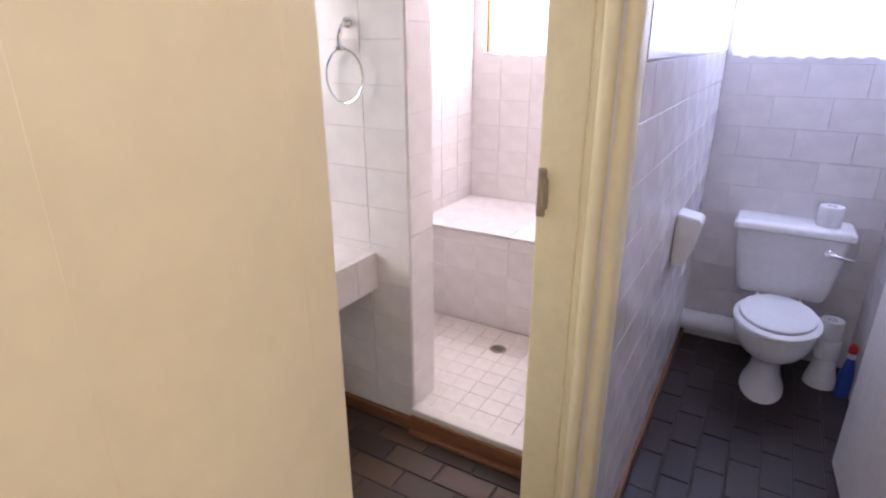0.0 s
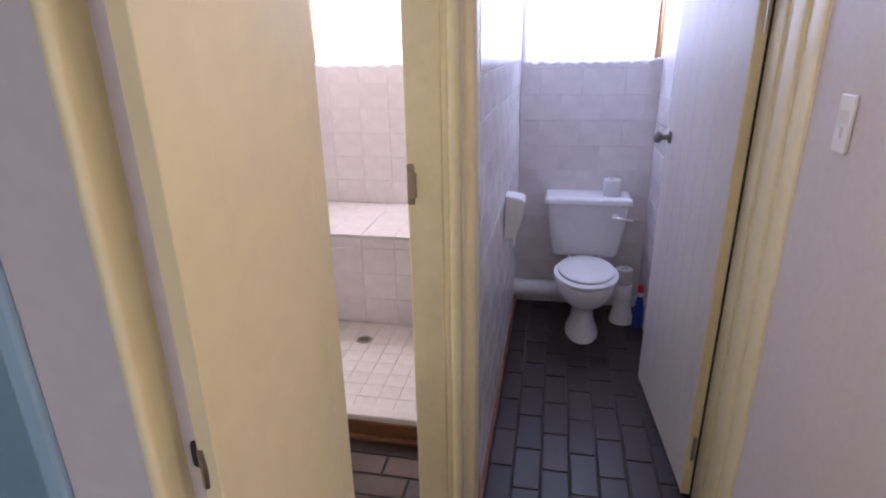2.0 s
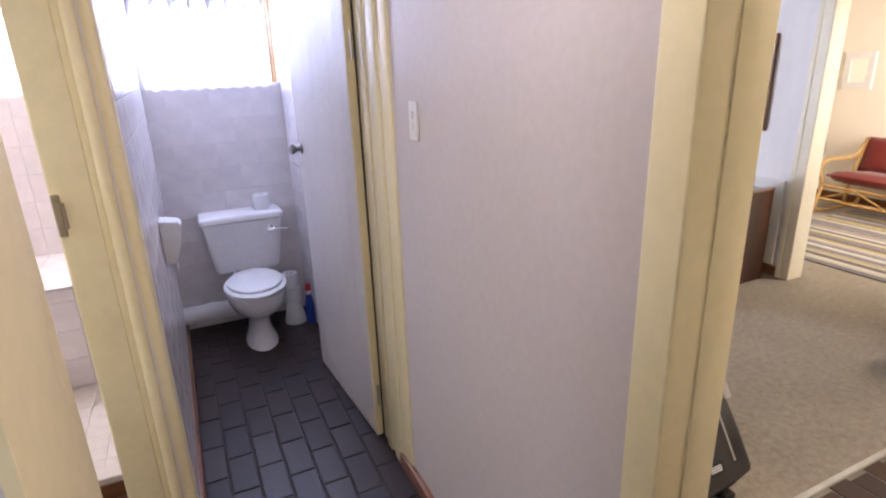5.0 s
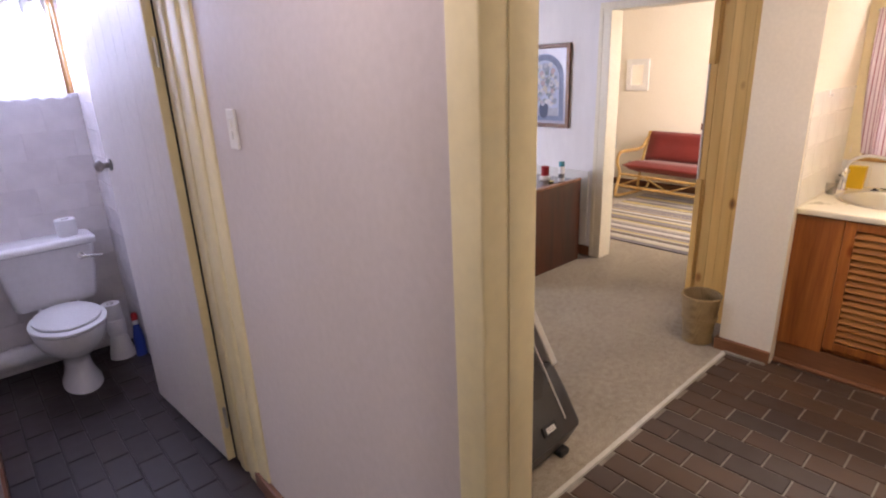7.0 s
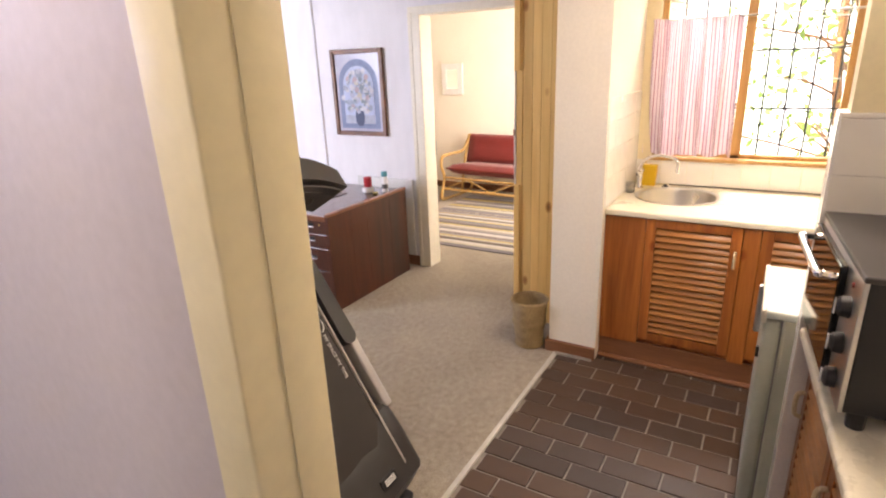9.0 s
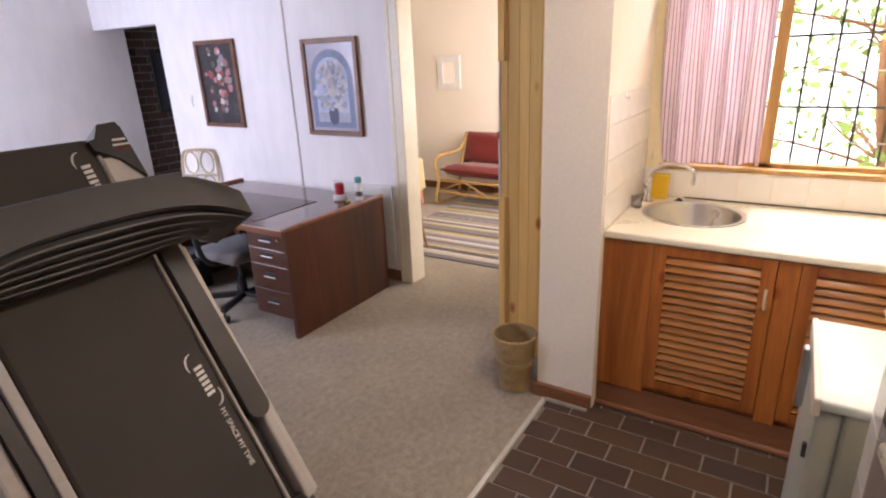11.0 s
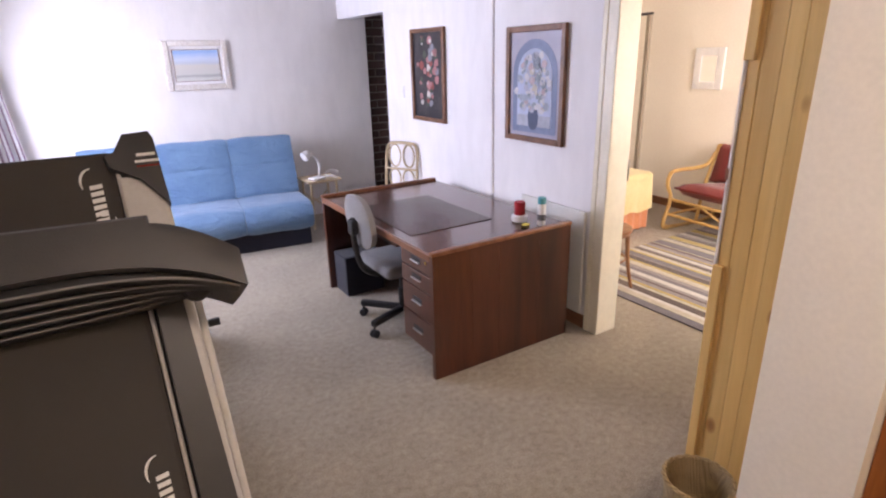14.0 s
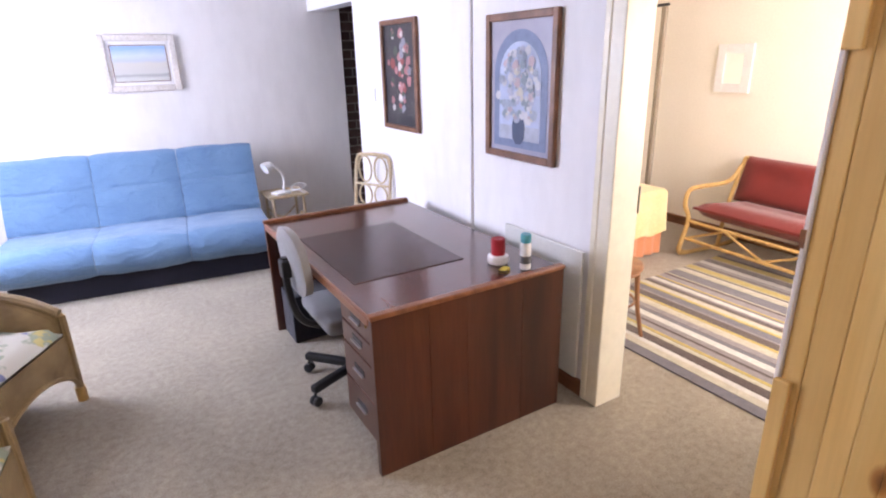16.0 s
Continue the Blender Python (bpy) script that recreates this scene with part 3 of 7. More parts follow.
# no real seal: a black strip drawn as the leaf's shadow gap
part("seal", B(1.009, 2.2795, 0, 1.020, 2.2835, 2.0), BLACKP, f, "black strip painting the shadow gap along the hinge side")
part("head", B(0.166, 1.965, 2.03, 1.027, 2.27, 2.09, bev=0.01), FRAMEC, f)
f = thing("door_frame_4", (0, 0, 0), "cream pressed-steel frame between lobby and kitchen", "door frame", kind="structure")
part("left_jamb", B(1.020, 0.706, 0, 1.162, 0.788, 2.05, bev=0.005, seg=3), FRAMEC, f, smooth=True)
part("stop", B(1.090, 0.703, 0, 1.167, 0.787, 2.05, bev=0.001, seg=2), FRAMEC, f, smooth=True)
part("right_jamb", B(1.008, -0.20, 0, 1.125, -0.15, 2.05, bev=0.01), FRAMEC, f)
part("head", B(1.020, -0.15, 2.03, 1.165, 0.706, 2.10, bev=0.01), FRAMEC, f)
f = thing("door_frame_5", (0, 0, 0), "cream painted frame of the bedroom doorway", "door frame", kind="structure")
part("left_jamb", B(4.43, 2.585, 0, 4.60, 2.66, 2.05, bev=0.006), FRAMEB, f)
part("architrave", B(4.425, 2.655, 0, 4.452, 2.69, 2.05, bev=0.006), FRAMEB, f)
part("head", B(4.43, 1.56, 2.03, 4.60, 2.69, 2.09, bev=0.006), FRAMEB, f)
part("right_jamb", B(4.43, 1.545, 0, 4.60, 1.60, 2.05, bev=0.006), DOORW, f)
part("strike_plate", B(4.598, 2.578, 0.95, 4.601, 2.588, 1.07), STEEL, f)


def lettering(words, size, m, mat, parent, name="lettering", label=""):
    """Flat raised letters in the built-in font, at the pose m."""
    cu = bpy.data.curves.new(name, "FONT")
    cu.body, cu.size, cu.extrude, cu.align_x, cu.align_y = words, size, 0.0008, "LEFT", "CENTER"
    tmp = new("lettering_curve", cu)
    bpy.context.view_layer.update()
    me = bpy.data.meshes.new_from_object(tmp)
    bpy.data.objects.remove(tmp)
    me.transform(m)
    me.materials.append(mat)
    ob = new(name, me)
    ob.parent = parent
    if label:
        ob["label"] = label
    return ob


# ---- living room: folded treadmill ----
INK = paint("white_print", (0.85, 0.85, 0.83), (0.8, 0.8, 0.78), 0.5)
TM = Matrix(((1, 0, 0, 0), (0, 0.525, -0.851, 1.224), (0, 0.851, 0.525, 0.15), (0, 0, 0, 1)))


def slanted(bm):
    bm.transform(TM)
    return bm


tread = thing("treadmill", (0, 0, 0), "black folded treadmill with silver side rails, standing on the carpet", "treadmill")
part("deck", slanted(B(1.60, 0.06, -0.13, 2.12, 1.52, -0.03, bev=0.01)), BLACKP, tread, "black underside of the deck")
belt = part("belt", slanted(B(1.635, 0.02, -0.035, 2.075, 1.545, 0.0, bev=0.012)), BELT, tread, "dark brown-black running belt")
for x0, x1 in ((1.605, 1.632), (2.074, 2.084)):
    part("belt_trim", slanted(B(x0, 0.05, -0.02, x1, 1.52, 0.006, bev=0.004)), SILVER, tread)
rr = part("side_rail", slanted(B(2.132, 0.27, -0.07, 2.172, 1.50, 0.006, bev=0.008)), SILVER, tread, "silver painted side rail")
part("side_rail", slanted(B(1.52, 0.27, -0.07, 1.56, 1.50, 0.008, bev=0.008)), SILVER, tread, "silver painted side rail")
for x0, x1 in ((2.090, 2.162), (1.562, 1.60)):
    bm = bmesh.new()
    w = (x1 - x0) / 2
    out = [(x0, 1.30), (x1 - 0.018, 1.30)] + [(x0 + w + w * math.cos(a), 0.60 - w * math.sin(a)) for a in [math.pi * k / 10 for k in range(11)]]
    loft(bm, [[(x, s, n) for x, s in out] for n in (-0.02, 0.016, 0.024)])
    part("foot_rail", slanted(bm), CHARCOAL, tread, "charcoal foot rail with a rounded end", True)
# rear end caps at the top
for x0, x1, sgn in ((2.078, 2.170, 1), (1.515, 1.64, -1)):
    bm = bmesh.new()
    a, b = (x0, x1) if sgn > 0 else (x1, x0)
    prof = [(a - 0.02 * sgn, 1.522), (a, 1.528), (a + 0.026 * sgn, 1.572), (b - 0.010 * sgn, 1.575), (b - 0.002 * sgn, 1.556), (b + 0.003 * sgn, 1.385), (a + 0.045 * sgn, 1.455), (a - 0.015 * sgn, 1.492)]
    loft(bm, [[(x, s, n) for x, s in prof] for n in (-0.10, 0.018, 0.026)])
    c = part("end_cap", slanted(bm), CHARCOAL, tread, "charcoal plastic end cap")
    xm = (x0 + x1) / 2 + 0.02 * sgn
    part("cap_label", slanted(B(xm - 0.020, 1.512, 0.026, xm + 0.020, 1.519, 0.028)), INK, c)
    part("cap_label", slanted(B(xm - 0.026, 1.496, 0.0255, xm + 0.026, 1.502, 0.0275)), INK, c)
    part("cap_label", slanted(B(xm - 0.024, 1.484, 0.0255, xm + 0.024, 1.489, 0.0275)), REDF, c)
part("rail_face", slanted(B(2.078, 1.28, -0.02, 2.171, 1.47, 0.012, bev=0.004)), SILVER, tread, "broad silver rail end")
# console shell seen from behind, bowed and ribbed
bm = bmesh.new()
XC, HW = 1.865, 0.385
# lighter than the ribs, to paint the highlights on their edges
RIBP = paint("rib_highlight_plastic", (0.26, 0.25, 0.25), (0.18, 0.175, 0.175), 0.24, 4, 0.05, 300, 0.6)


def rim_top(u):
    """Upper edge of the console shell: level across the middle, a step, then falling to the tips."""
    a = abs(u)
    return 1.286 - 0.012 * a if a < 0.62 else 1.262 - 0.080 * ((a - 0.62) / 0.38) ** 1.5


def rim_low(u):
    return 1.106 + 0.086 * (1 - abs(u) ** 3)


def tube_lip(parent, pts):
    """The highlight along a rib's edge, drawn as a thin pale tube."""
    part("rib_lip", slanted(T([(x, q + 0.001, n + 0.001) for x, q, n in pts], 0.003, 6)), RIBP, parent, "pale tube painting the rib highlight", True)


us = [-1 + k / 20 for k in range(41)]
us = sorted(us + [-0.619, -0.621, 0.619, 0.621])
loft(bm, [[(XC + HW * u * k, rim_low(u), n0) for u in us] + [(XC + HW * u * k, rim_top(u) - e, n1) for u in reversed(us)]
          for k, n0, n1, e in ((0.985, 0.292, 0.290, 0.006), (1.0, 0.286, 0.284, 0.0), (1.0, 0.16, 0.16, 0.0), (0.985, 0.06, 0.12, 0.01))])
con = part("console", slanted(bm), CHARCOAL, tread, "charcoal console shell, bowed and ribbed", True)
for i in range(5):
    nn, hw = 0.258 - 0.045 * i, HW * (0.97 - 0.035 * i)
    mid, end = 1.276 - 0.0225 * (i + 1), 1.190 - 0.003 * i
    pts = []
    for k in range(29):
        u = k / 14 - 1
        pts.append((XC + hw * u, end + (mid - end) * (1 - abs(u) ** 3) - 0.31 * nn, nn))
    bm = bmesh.new()
    loft(bm, [[(x, q + 0.05, n - 0.05), (x, q + 0.045, n - 0.004), (x, q + 0.004, n), (x, q, n - 0.003), (x, q - 0.001, n - 0.05)] for x, q, n in pts])
    part("rib", slanted(bm), BLACKP, con, "black console rib", True)
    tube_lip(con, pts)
bm = bmesh.new()
bx(bm, XC - 0.30, 1.165, 0.0, XC + 0.28, 1.23, 0.16, bev=0.02)
part("console_core", slanted(bm), BLACKP, tread)
for sg in (1, -1):
    part("hinge_boss", slanted(L([(0.0, -0.010), (0.024, -0.010), (0.029, -0.005), (0.029, 0.005), (0.024, 0.010), (0.0, 0.010)], 20, (XC + sg * 0.305, 1.148, 0.14))), CHARCOAL, tread, "", True)
    bm = bmesh.new()
    bx(bm, XC + sg * 0.308, 0.27, -0.075, XC + sg * 0.326, 1.15, -0.015, bev=0.006)
    part("upright", slanted(bm), SILVER, tread, "silver upright post")
    part("bolt", T([(XC + sg * 0.33, 1.835, 1.055), (XC + sg * 0.356, 1.835, 1.055)], 0.010, 10), BLACKP, tread)
# motor hood at the floor
bm = bmesh.new()
side = [(1.285, 0.02), (1.222, 0.145), (1.300, 0.272), (1.372, 0.388), (1.402, 0.392), (1.43, 0.25), (1.46, 0.02)]
rings = []
for x, dy, k in ((1.52, 0.02, 0.93), (1.55, 0.0, 1.0), (1.61, -0.004, 0.99), (1.68, -0.01, 0.90), (1.84, -0.015, 0.86), (2.00, -0.01, 0.90), (2.08, -0.004, 0.99), (2.14, 0.0, 1.0), (2.170, 0.02, 0.95)):
    rings.append([(x, y + dy, z * k if z > 0.3 else z) for y, z in side])
loft(bm, rings)
bmesh.ops.bevel(bm, geom=[e for e in bm.edges if e.is_manifold and e.calc_face_angle() > 0.35], offset=0.005, segments=2, affect="EDGES")
hood = part("motor_hood", bm, CHARCOAL, tread, "charcoal plastic motor hood", True)
BADGE = pose(1.96, 1.2425, 0.205, -31.5)
part("badge", B(-0.045, -0.006, -0.022, 0.045, 0.004, 0.022, bev=0.004, m=BADGE), BLACKP, hood)
for k in range(3):
    part("badge_mark", B(-0.028, -0.0085, -0.011 + 0.008 * k, 0.028, -0.005, -0.006 + 0.008 * k, m=BADGE), INK, hood)
for x in (1.62, 2.08):
    part("foot", B(x - 0.03, 1.24, 0.0, x + 0.03, 1.62, 0.035, bev=0.01), BLACKP, tread)


def mark(s):
    """The maker's mark, drawn as a row of white bars between two swooshes."""
    for a0, a1, cx, cs in ((0.4, 2.4, 2.026, s - 0.030), (3.5, 5.5, 2.030, s - 0.135)):
        pts = []
        for k in range(9):
            a = a0 + (a1 - a0) * k / 8 + 1.2
            pts.append((cx + 0.026 * math.cos(a), cs + 0.034 * math.sin(a), 0.002))
        part("mark_swoosh", slanted(T(pts, [0.0010 + 0.0022 * math.sin(math.pi * k / 8) for k in range(9)], 6)), INK, tread, "white printed swoosh")
    for k in range(6):
        s0 = s - 0.036 - 0.0165 * k
        bm = bmesh.new()
        loft(bm, [[(2.016, s0 - 0.013, n), (2.042, s0 - 0.010, n), (2.042, s0, n), (2.016, s0 - 0.003, n)] for n in (0.0008, 0.002)])
        part("mark_bar", slanted(bm), INK, tread, "white printed bar")


mark(0.83)
mark(1.50)
for s in (0.65, 1.40):
    lettering("MY SPACE MY TIME", 0.022, TM @ Matrix(((0, 1, 0, 2.034), (-1, 0, 0, s), (0, 0, 1, 0.0015), (0, 0, 0, 1))), INK, tread, "lettering", "white printed slogan")

# ---- living room: desk ----
desk = thing("desk", (-0.018, -0.018, 0), "dark mahogany pedestal desk with four drawers, against the wall", "desk")
for a, b in ((3.375, 3.62), (3.62, 3.80), (3.80, 4.09), (4.09, 4.325)):
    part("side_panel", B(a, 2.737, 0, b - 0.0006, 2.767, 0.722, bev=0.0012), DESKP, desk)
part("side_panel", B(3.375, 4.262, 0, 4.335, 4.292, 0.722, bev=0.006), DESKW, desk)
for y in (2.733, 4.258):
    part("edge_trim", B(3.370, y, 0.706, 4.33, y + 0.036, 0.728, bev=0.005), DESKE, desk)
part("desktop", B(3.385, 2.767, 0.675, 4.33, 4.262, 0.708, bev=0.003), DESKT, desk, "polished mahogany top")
part("front_lip", B(3.372, 2.767, 0.672, 3.388, 4.262, 0.711, bev=0.004), DESKE, desk)
part("modesty_panel", B(4.22, 2.767, 0.18, 4.24, 4.262, 0.675), DESKW, desk)
part("writing_pad", B(3.46, 3.10, 0.7085, 4.02, 3.86, 0.7115, bev=0.001), paint("leatherette", (0.072, 0.034, 0.025), (0.060, 0.028, 0.020), 0.24, 5, 0.15, 200), desk, "dark leatherette writing inset")
part("pedestal", B(3.42, 2.768, 0.10, 4.20, 3.12, 0.674, bev=0.003), DESKW, desk)
for z0, z1 in ((0.575, 0.668), (0.470, 0.568), (0.300, 0.463), (0.115, 0.293)):
    d = part("drawer", B(3.395, 2.775, z0, 3.422, 3.113, z1, bev=0.004), DESKW, desk)
    zc = (z0 + z1) / 2 + 0.012
    part("handle_recess", B(3.392, 2.895, zc - 0.015, 3.397, 2.995, zc + 0.015, bev=0.002), BLACKP, d)
    part("handle", B(3.382, 2.895, zc - 0.017, 3.396, 2.995, zc - 0.009, bev=0.003), PULL, d, "flat metal drawer pull")
part("keyhole", L([(0.008, 0), (0.008, 0.004)], 12, m=pose(3.396, 2.84, 0.64, 0, -90, 0)), BRASS, desk)
part("drawer_tray", B(3.41, 3.20, 0.625, 4.0, 3.85, 0.668), DESKW, desk, "shallow pencil drawer")

solo("waste_box", bx(B(3.40, 4.02, 0.0, 3.70, 4.24, 0.30, bev=0.008), 3.415, 4.035, 0.30, 3.685, 4.225, 0.302), NAVY, "dark blue box under the desk", "box")
bm = bmesh.new()
bx(bm, 4.415, 2.72, 0.10, 4.43, 3.30, 0.762, bev=0.004)
solo("glass_board", bm, paint("pale_board", (0.76, 0.75, 0.71), (0.71, 0.70, 0.66), 0.25), "pale board leaning behind the desk", "board")

# office chair
ch = thing("office_chair", (3.56, 3.46, 0), "grey upholstered office chair on black castors, at the desk", "chair")
bm = bmesh.new()
bx(bm, -0.20, -0.215, 0.39, 0.22, 0.215, 0.47, bev=0.035, seg=4)
part("seat", bm, SEATF, ch, "darker grey padded seat", True)
bm = bmesh.new()
ring = []
for k in range(20):
    a = 6.28319 * k / 20
    ring.append((0.175 * (abs(math.cos(a)) ** 0.75) * math.copysign(1, math.cos(a)), 0.165 * (abs(math.sin(a)) ** 0.8) * math.copysign(1, math.sin(a))))
rings = [[(-0.235 - 0.25 * 0.12 - dx + 0.10 * abs(y) ** 1.5 - (z) * 0.10, y * k, 0.73 + z * k) for y, z in ring] for dx, k in ((-0.03, 0.80), (-0.022, 0.97), (0.015, 1.0), (0.03, 0.85))]
loft(bm, rings)
part("backrest", bm, GREYF, ch, "pale grey padded backrest", True)
part("back_arm", T(smooth_line([(0.0, 0, 0.37), (-0.16, 0, 0.37), (-0.265, 0, 0.44), (-0.305, 0, 0.60), (-0.305, 0, 0.76)]), 0.019, 8), BLACKP, ch, "", True)
part("back_knob", B(-0.33, -0.035, 0.66, -0.285, 0.035, 0.75, bev=0.01), BLACKP, ch)
part("gas_post", L([(0.027, 0.10), (0.027, 0.24), (0.017, 0.241), (0.017, 0.37)], 16), BLACKP, ch, "", True)
part("mechanism", B(-0.10, -0.06, 0.345, 0.10, 0.06, 0.39, bev=0.012), BLACKP, ch)
for k in range(5):
    a = radians(72 * k + 203)
    c, s = math.cos(a), math.sin(a)
    bm = bmesh.new()
    bx(bm, 0.0, -0.022, 0.075, 0.30, 0.022, 0.115, bev=0.01)
    bm.transform(pose(0, 0, 0, 0, 0, math.degrees(a)))
    leg = part("base_leg", bm, BLACKP, ch)
    bm = bmesh.new()
    for o in (-0.014, 0.014):
        lathe(bm, [(0.0, -0.010), (0.022, -0.010), (0.026, -0.005), (0.026, 0.005), (0.022, 0.010), (0.0, 0.010)], 14, m=pose(0.288 * c - o * s, 0.288 * s + o * c, 0.0265, 90, 0, math.degrees(a)))
    tube(bm, [(0.288 * c, 0.288 * s, 0.03), (0.288 * c, 0.288 * s, 0.09)], 0.007, 8)
    part("castor", bm, BLACKP, leg, "", True)

# small things on the desk
cd = thing("candle_holder", (4.102, 2.942, 0.7085), "red pillar candle in a round white dish on the desk", "candle")
part("dish", L([(0.030, 0), (0.046, 0.006), (0.052, 0.024), (0.048, 0.040), (0.038, 0.046), (0.0, 0.046)], 24), CERAMIC, cd, "", True)
part("candle", L([(0.0, 0.044), (0.032, 0.044), (0.033, 0.118), (0.028, 0.124), (0.010, 0.121), (0.0, 0.121)], 20), paint("red_wax", (0.42, 0.025, 0.035), (0.36, 0.018, 0.028), 0.4, 8), cd, "deep red wax", True)
cn = thing("spray_can", (4.162, 2.817, 0.7085), "white spray can with a turquoise cap, on the desk", "spray can")
body = part("can", L([(0.022, 0), (0.025, 0.003), (0.025, 0.118), (0.021, 0.128), (0.0, 0.128)], 20), PLASTICW, cn, "", True)
part("cap", L([(0.022, 0.126), (0.0245, 0.130), (0.0245, 0.160), (0.021, 0.166), (0.0, 0.166)], 20), paint("turquoise_plastic", (0.09, 0.36, 0.42), (0.07, 0.31, 0.37), 0.3), cn, "turquoise cap", True)
part("print", L([(0.0254, 0.03), (0.0254, 0.066)], 20), paint("dark_print", (0.08, 0.08, 0.09), (0.2, 0.2, 0.2), 0.5, 60), body)
mb = thing("matchbox", (4.067, 2.847, 0.7085), "small yellow and black matchbox on the desk", "matchbox", rz=30)
part("sleeve", B(-0.026, -0.017, 0, 0.026, 0.017, 0.013, bev=0.001), paint("yellow_card", (0.62, 0.5, 0.08), (0.5, 0.4, 0.06), 0.6), mb)
part("stripe", B(-0.027, -0.0175, 0.002, 0.0, 0.0175, 0.011), BLACKP, mb)

# ---- living room: sofa bed ----
sofa = thing("sofa_bed", (2.78, 5.95, 0), "blue denim click-clack sofa bed with quilted back, along the wall", "sofa", rz=-6.5)
W = 0.925


base = part("base", B(-W + 0.05, -0.46, 0.0, W - 0.03, 0.16, 0.17, bev=0.012), NAVY, sofa, "dark navy base box")


def quilt(name, x0, x1, f, cells, label=""):
    """A quilted pad over a profile f(v) of (y, z, out-y, out-z), bulging between seams."""
    bm = bmesh.new()
    nu, nv = 12, 34

    def at(u, v):
        y, z, oy, oz = f(v)
        e = min(1, u * 16, (1 - u) * 16)
        pu = min(1.0, abs(math.sin(math.pi * u)) ** 0.35)
        pv = min(1.0, abs(math.sin(math.pi * cells * v)) ** 0.3) if cells else 1
        n = 0.010 * noise.noise(Vector((x0 * 3 + u * 3, v * 4, 1.7))) + 0.005 * noise.noise(Vector((x0 * 9 + u * 11, v * 12, 4.7)))
        d = 0.022 * (0.35 + 0.65 * pu) * (0.3 + 0.7 * pv) + n * pu
        return Vector((x0 + (x1 - x0) * u, y + oy * d, z + oz * d))

    top = [[at(i / nu, j / nv) for j in range(nv + 1)] for i in range(nu + 1)]
    tv = [[bm.verts.new(p) for p in r] for r in top]
    bv = [[bm.verts.new((p.x, f(j / nv)[0] - f(j / nv)[2] * 0.10, f(j / nv)[1] - f(j / nv)[3] * 0.10)) for j, p in enumerate(r)] for r in top]
    for i in range(nu):
        for j in range(nv):
            bm.faces.new((tv[i][j], tv[i + 1][j], tv[i + 1][j + 1], tv[i][j + 1]))
            bm.faces.new((bv[i][j], bv[i][j + 1], bv[i + 1][j + 1], bv[i + 1][j]))
    for i in range(nu):
        bm.faces.new((tv[i][0], bv[i][0], bv[i + 1][0], tv[i + 1][0]))
        bm.faces.new((tv[i][nv], tv[i + 1][nv], bv[i + 1][nv], bv[i][nv]))
    for j in range(nv):
        bm.faces.new((tv[0][j], tv[0][j + 1], bv[0][j + 1], bv[0][j]))
        bm.faces.new((tv[nu][j], bv[nu][j], bv[nu][j + 1], tv[nu][j + 1]))
    return part(name, bm, BLUEF, sofa, label, True)


def seat_line(v):
    """Seat: round front nose, then back to the crease."""
    if v < 0.35:
        a = radians(-75 + 165 * v / 0.35)
        return (-0.42 - 0.115 * math.cos(a), 0.285 + 0.115 * math.sin(a), -math.cos(a), math.sin(a))
    t = (v - 0.35) / 0.65
    return (-0.42 + 0.50 * t, 0.40 - 0.02 * t, 0.0, 1.0)


def back_line(v):
    """Back: from the crease up to a rolled top."""
    if v < 0.85:
        t = v / 0.85
        return (0.055 + 0.17 * t, 0.40 + 0.485 * t, -0.94, 0.33)
    a = radians(160 - 150 * (v - 0.85) / 0.15)
    return (0.265 + 0.045 * math.cos(a), 0.885 + 0.045 * math.sin(a), math.cos(a), math.sin(a))


xs = [-W, -0.31, 0.32, W]
for i in range(3):
    quilt("seat_pad", xs[i], xs[i + 1] - 0.004, seat_line, 0)
    quilt("back_pad", xs[i], xs[i + 1] - 0.004, back_line, 2)
part("back_frame", B(-W + 0.04, 0.20, 0.10, W - 0.04, 0.30, 0.70, bev=0.02), NAVY, sofa)

# ---- cane side table, lamp, cane chair ----
st = thing("side_table", (3.93, 5.93, 0), "pale cane side table beside the sofa", "table")
part("tabletop", B(-0.17, -0.16, 0.475, 0.17, 0.16, 0.49, bev=0.006), CANE, st)
part("rim", T([(-0.17, -0.16, 0.49), (0.17, -0.16, 0.49), (0.17, 0.16, 0.49), (-0.17, 0.16, 0.49)], 0.012, 8, closed=True), CANE, st)
for x in (-0.14, 0.14):
    for y in (-0.13, 0.13):
        part("leg", T([(x, y, 0.0), (x * 0.96, y * 0.96, 0.48)], 0.013, 8), CANE, st, "", True)
for y in (-0.13, 0.13):
    part("stretcher", T(smooth_line([(-0.135, y, 0.34), (0, y, 0.24), (0.135, y, 0.34)]), 0.008, 6), CANE, st, "", True)
for x in (-0.14, 0.14):
    part("hoop", T(smooth_line([(x, -0.13, 0.10), (x, 0, 0.30), (x, 0.13, 0.10)]), 0.008, 6), CANE, st, "", True)
lp = thing("desk_lamp", (3.89, 5.88, 0.492), "white gooseneck lamp on the cane side table", "lamp", rz=20)
part("lamp_base", B(-0.075, -0.055, 0, 0.075, 0.055, 0.028, bev=0.012, seg=3), PLASTICW, lp, "", True)
part("neck", T(smooth_line([(0.03, 0.0, 0.025), (0.045, 0, 0.12), (0.02, 0, 0.21), (-0.06, 0, 0.265), (-0.09, 0, 0.262)]), 0.011, 8), PLASTICW, lp, "", True)
part("shade", L([(0.018, 0.0), (0.032, 0.012), (0.044, 0.05), (0.048, 0.085), (0.0, 0.08)], 18, m=pose(-0.06, 0, 0.285, 0, -115, 0)), PLASTICW, lp, "", True)
cb = thing("lamp_cable", (4.0, 5.88, 0.5), "loop of white lamp cable on the side table", "cable")
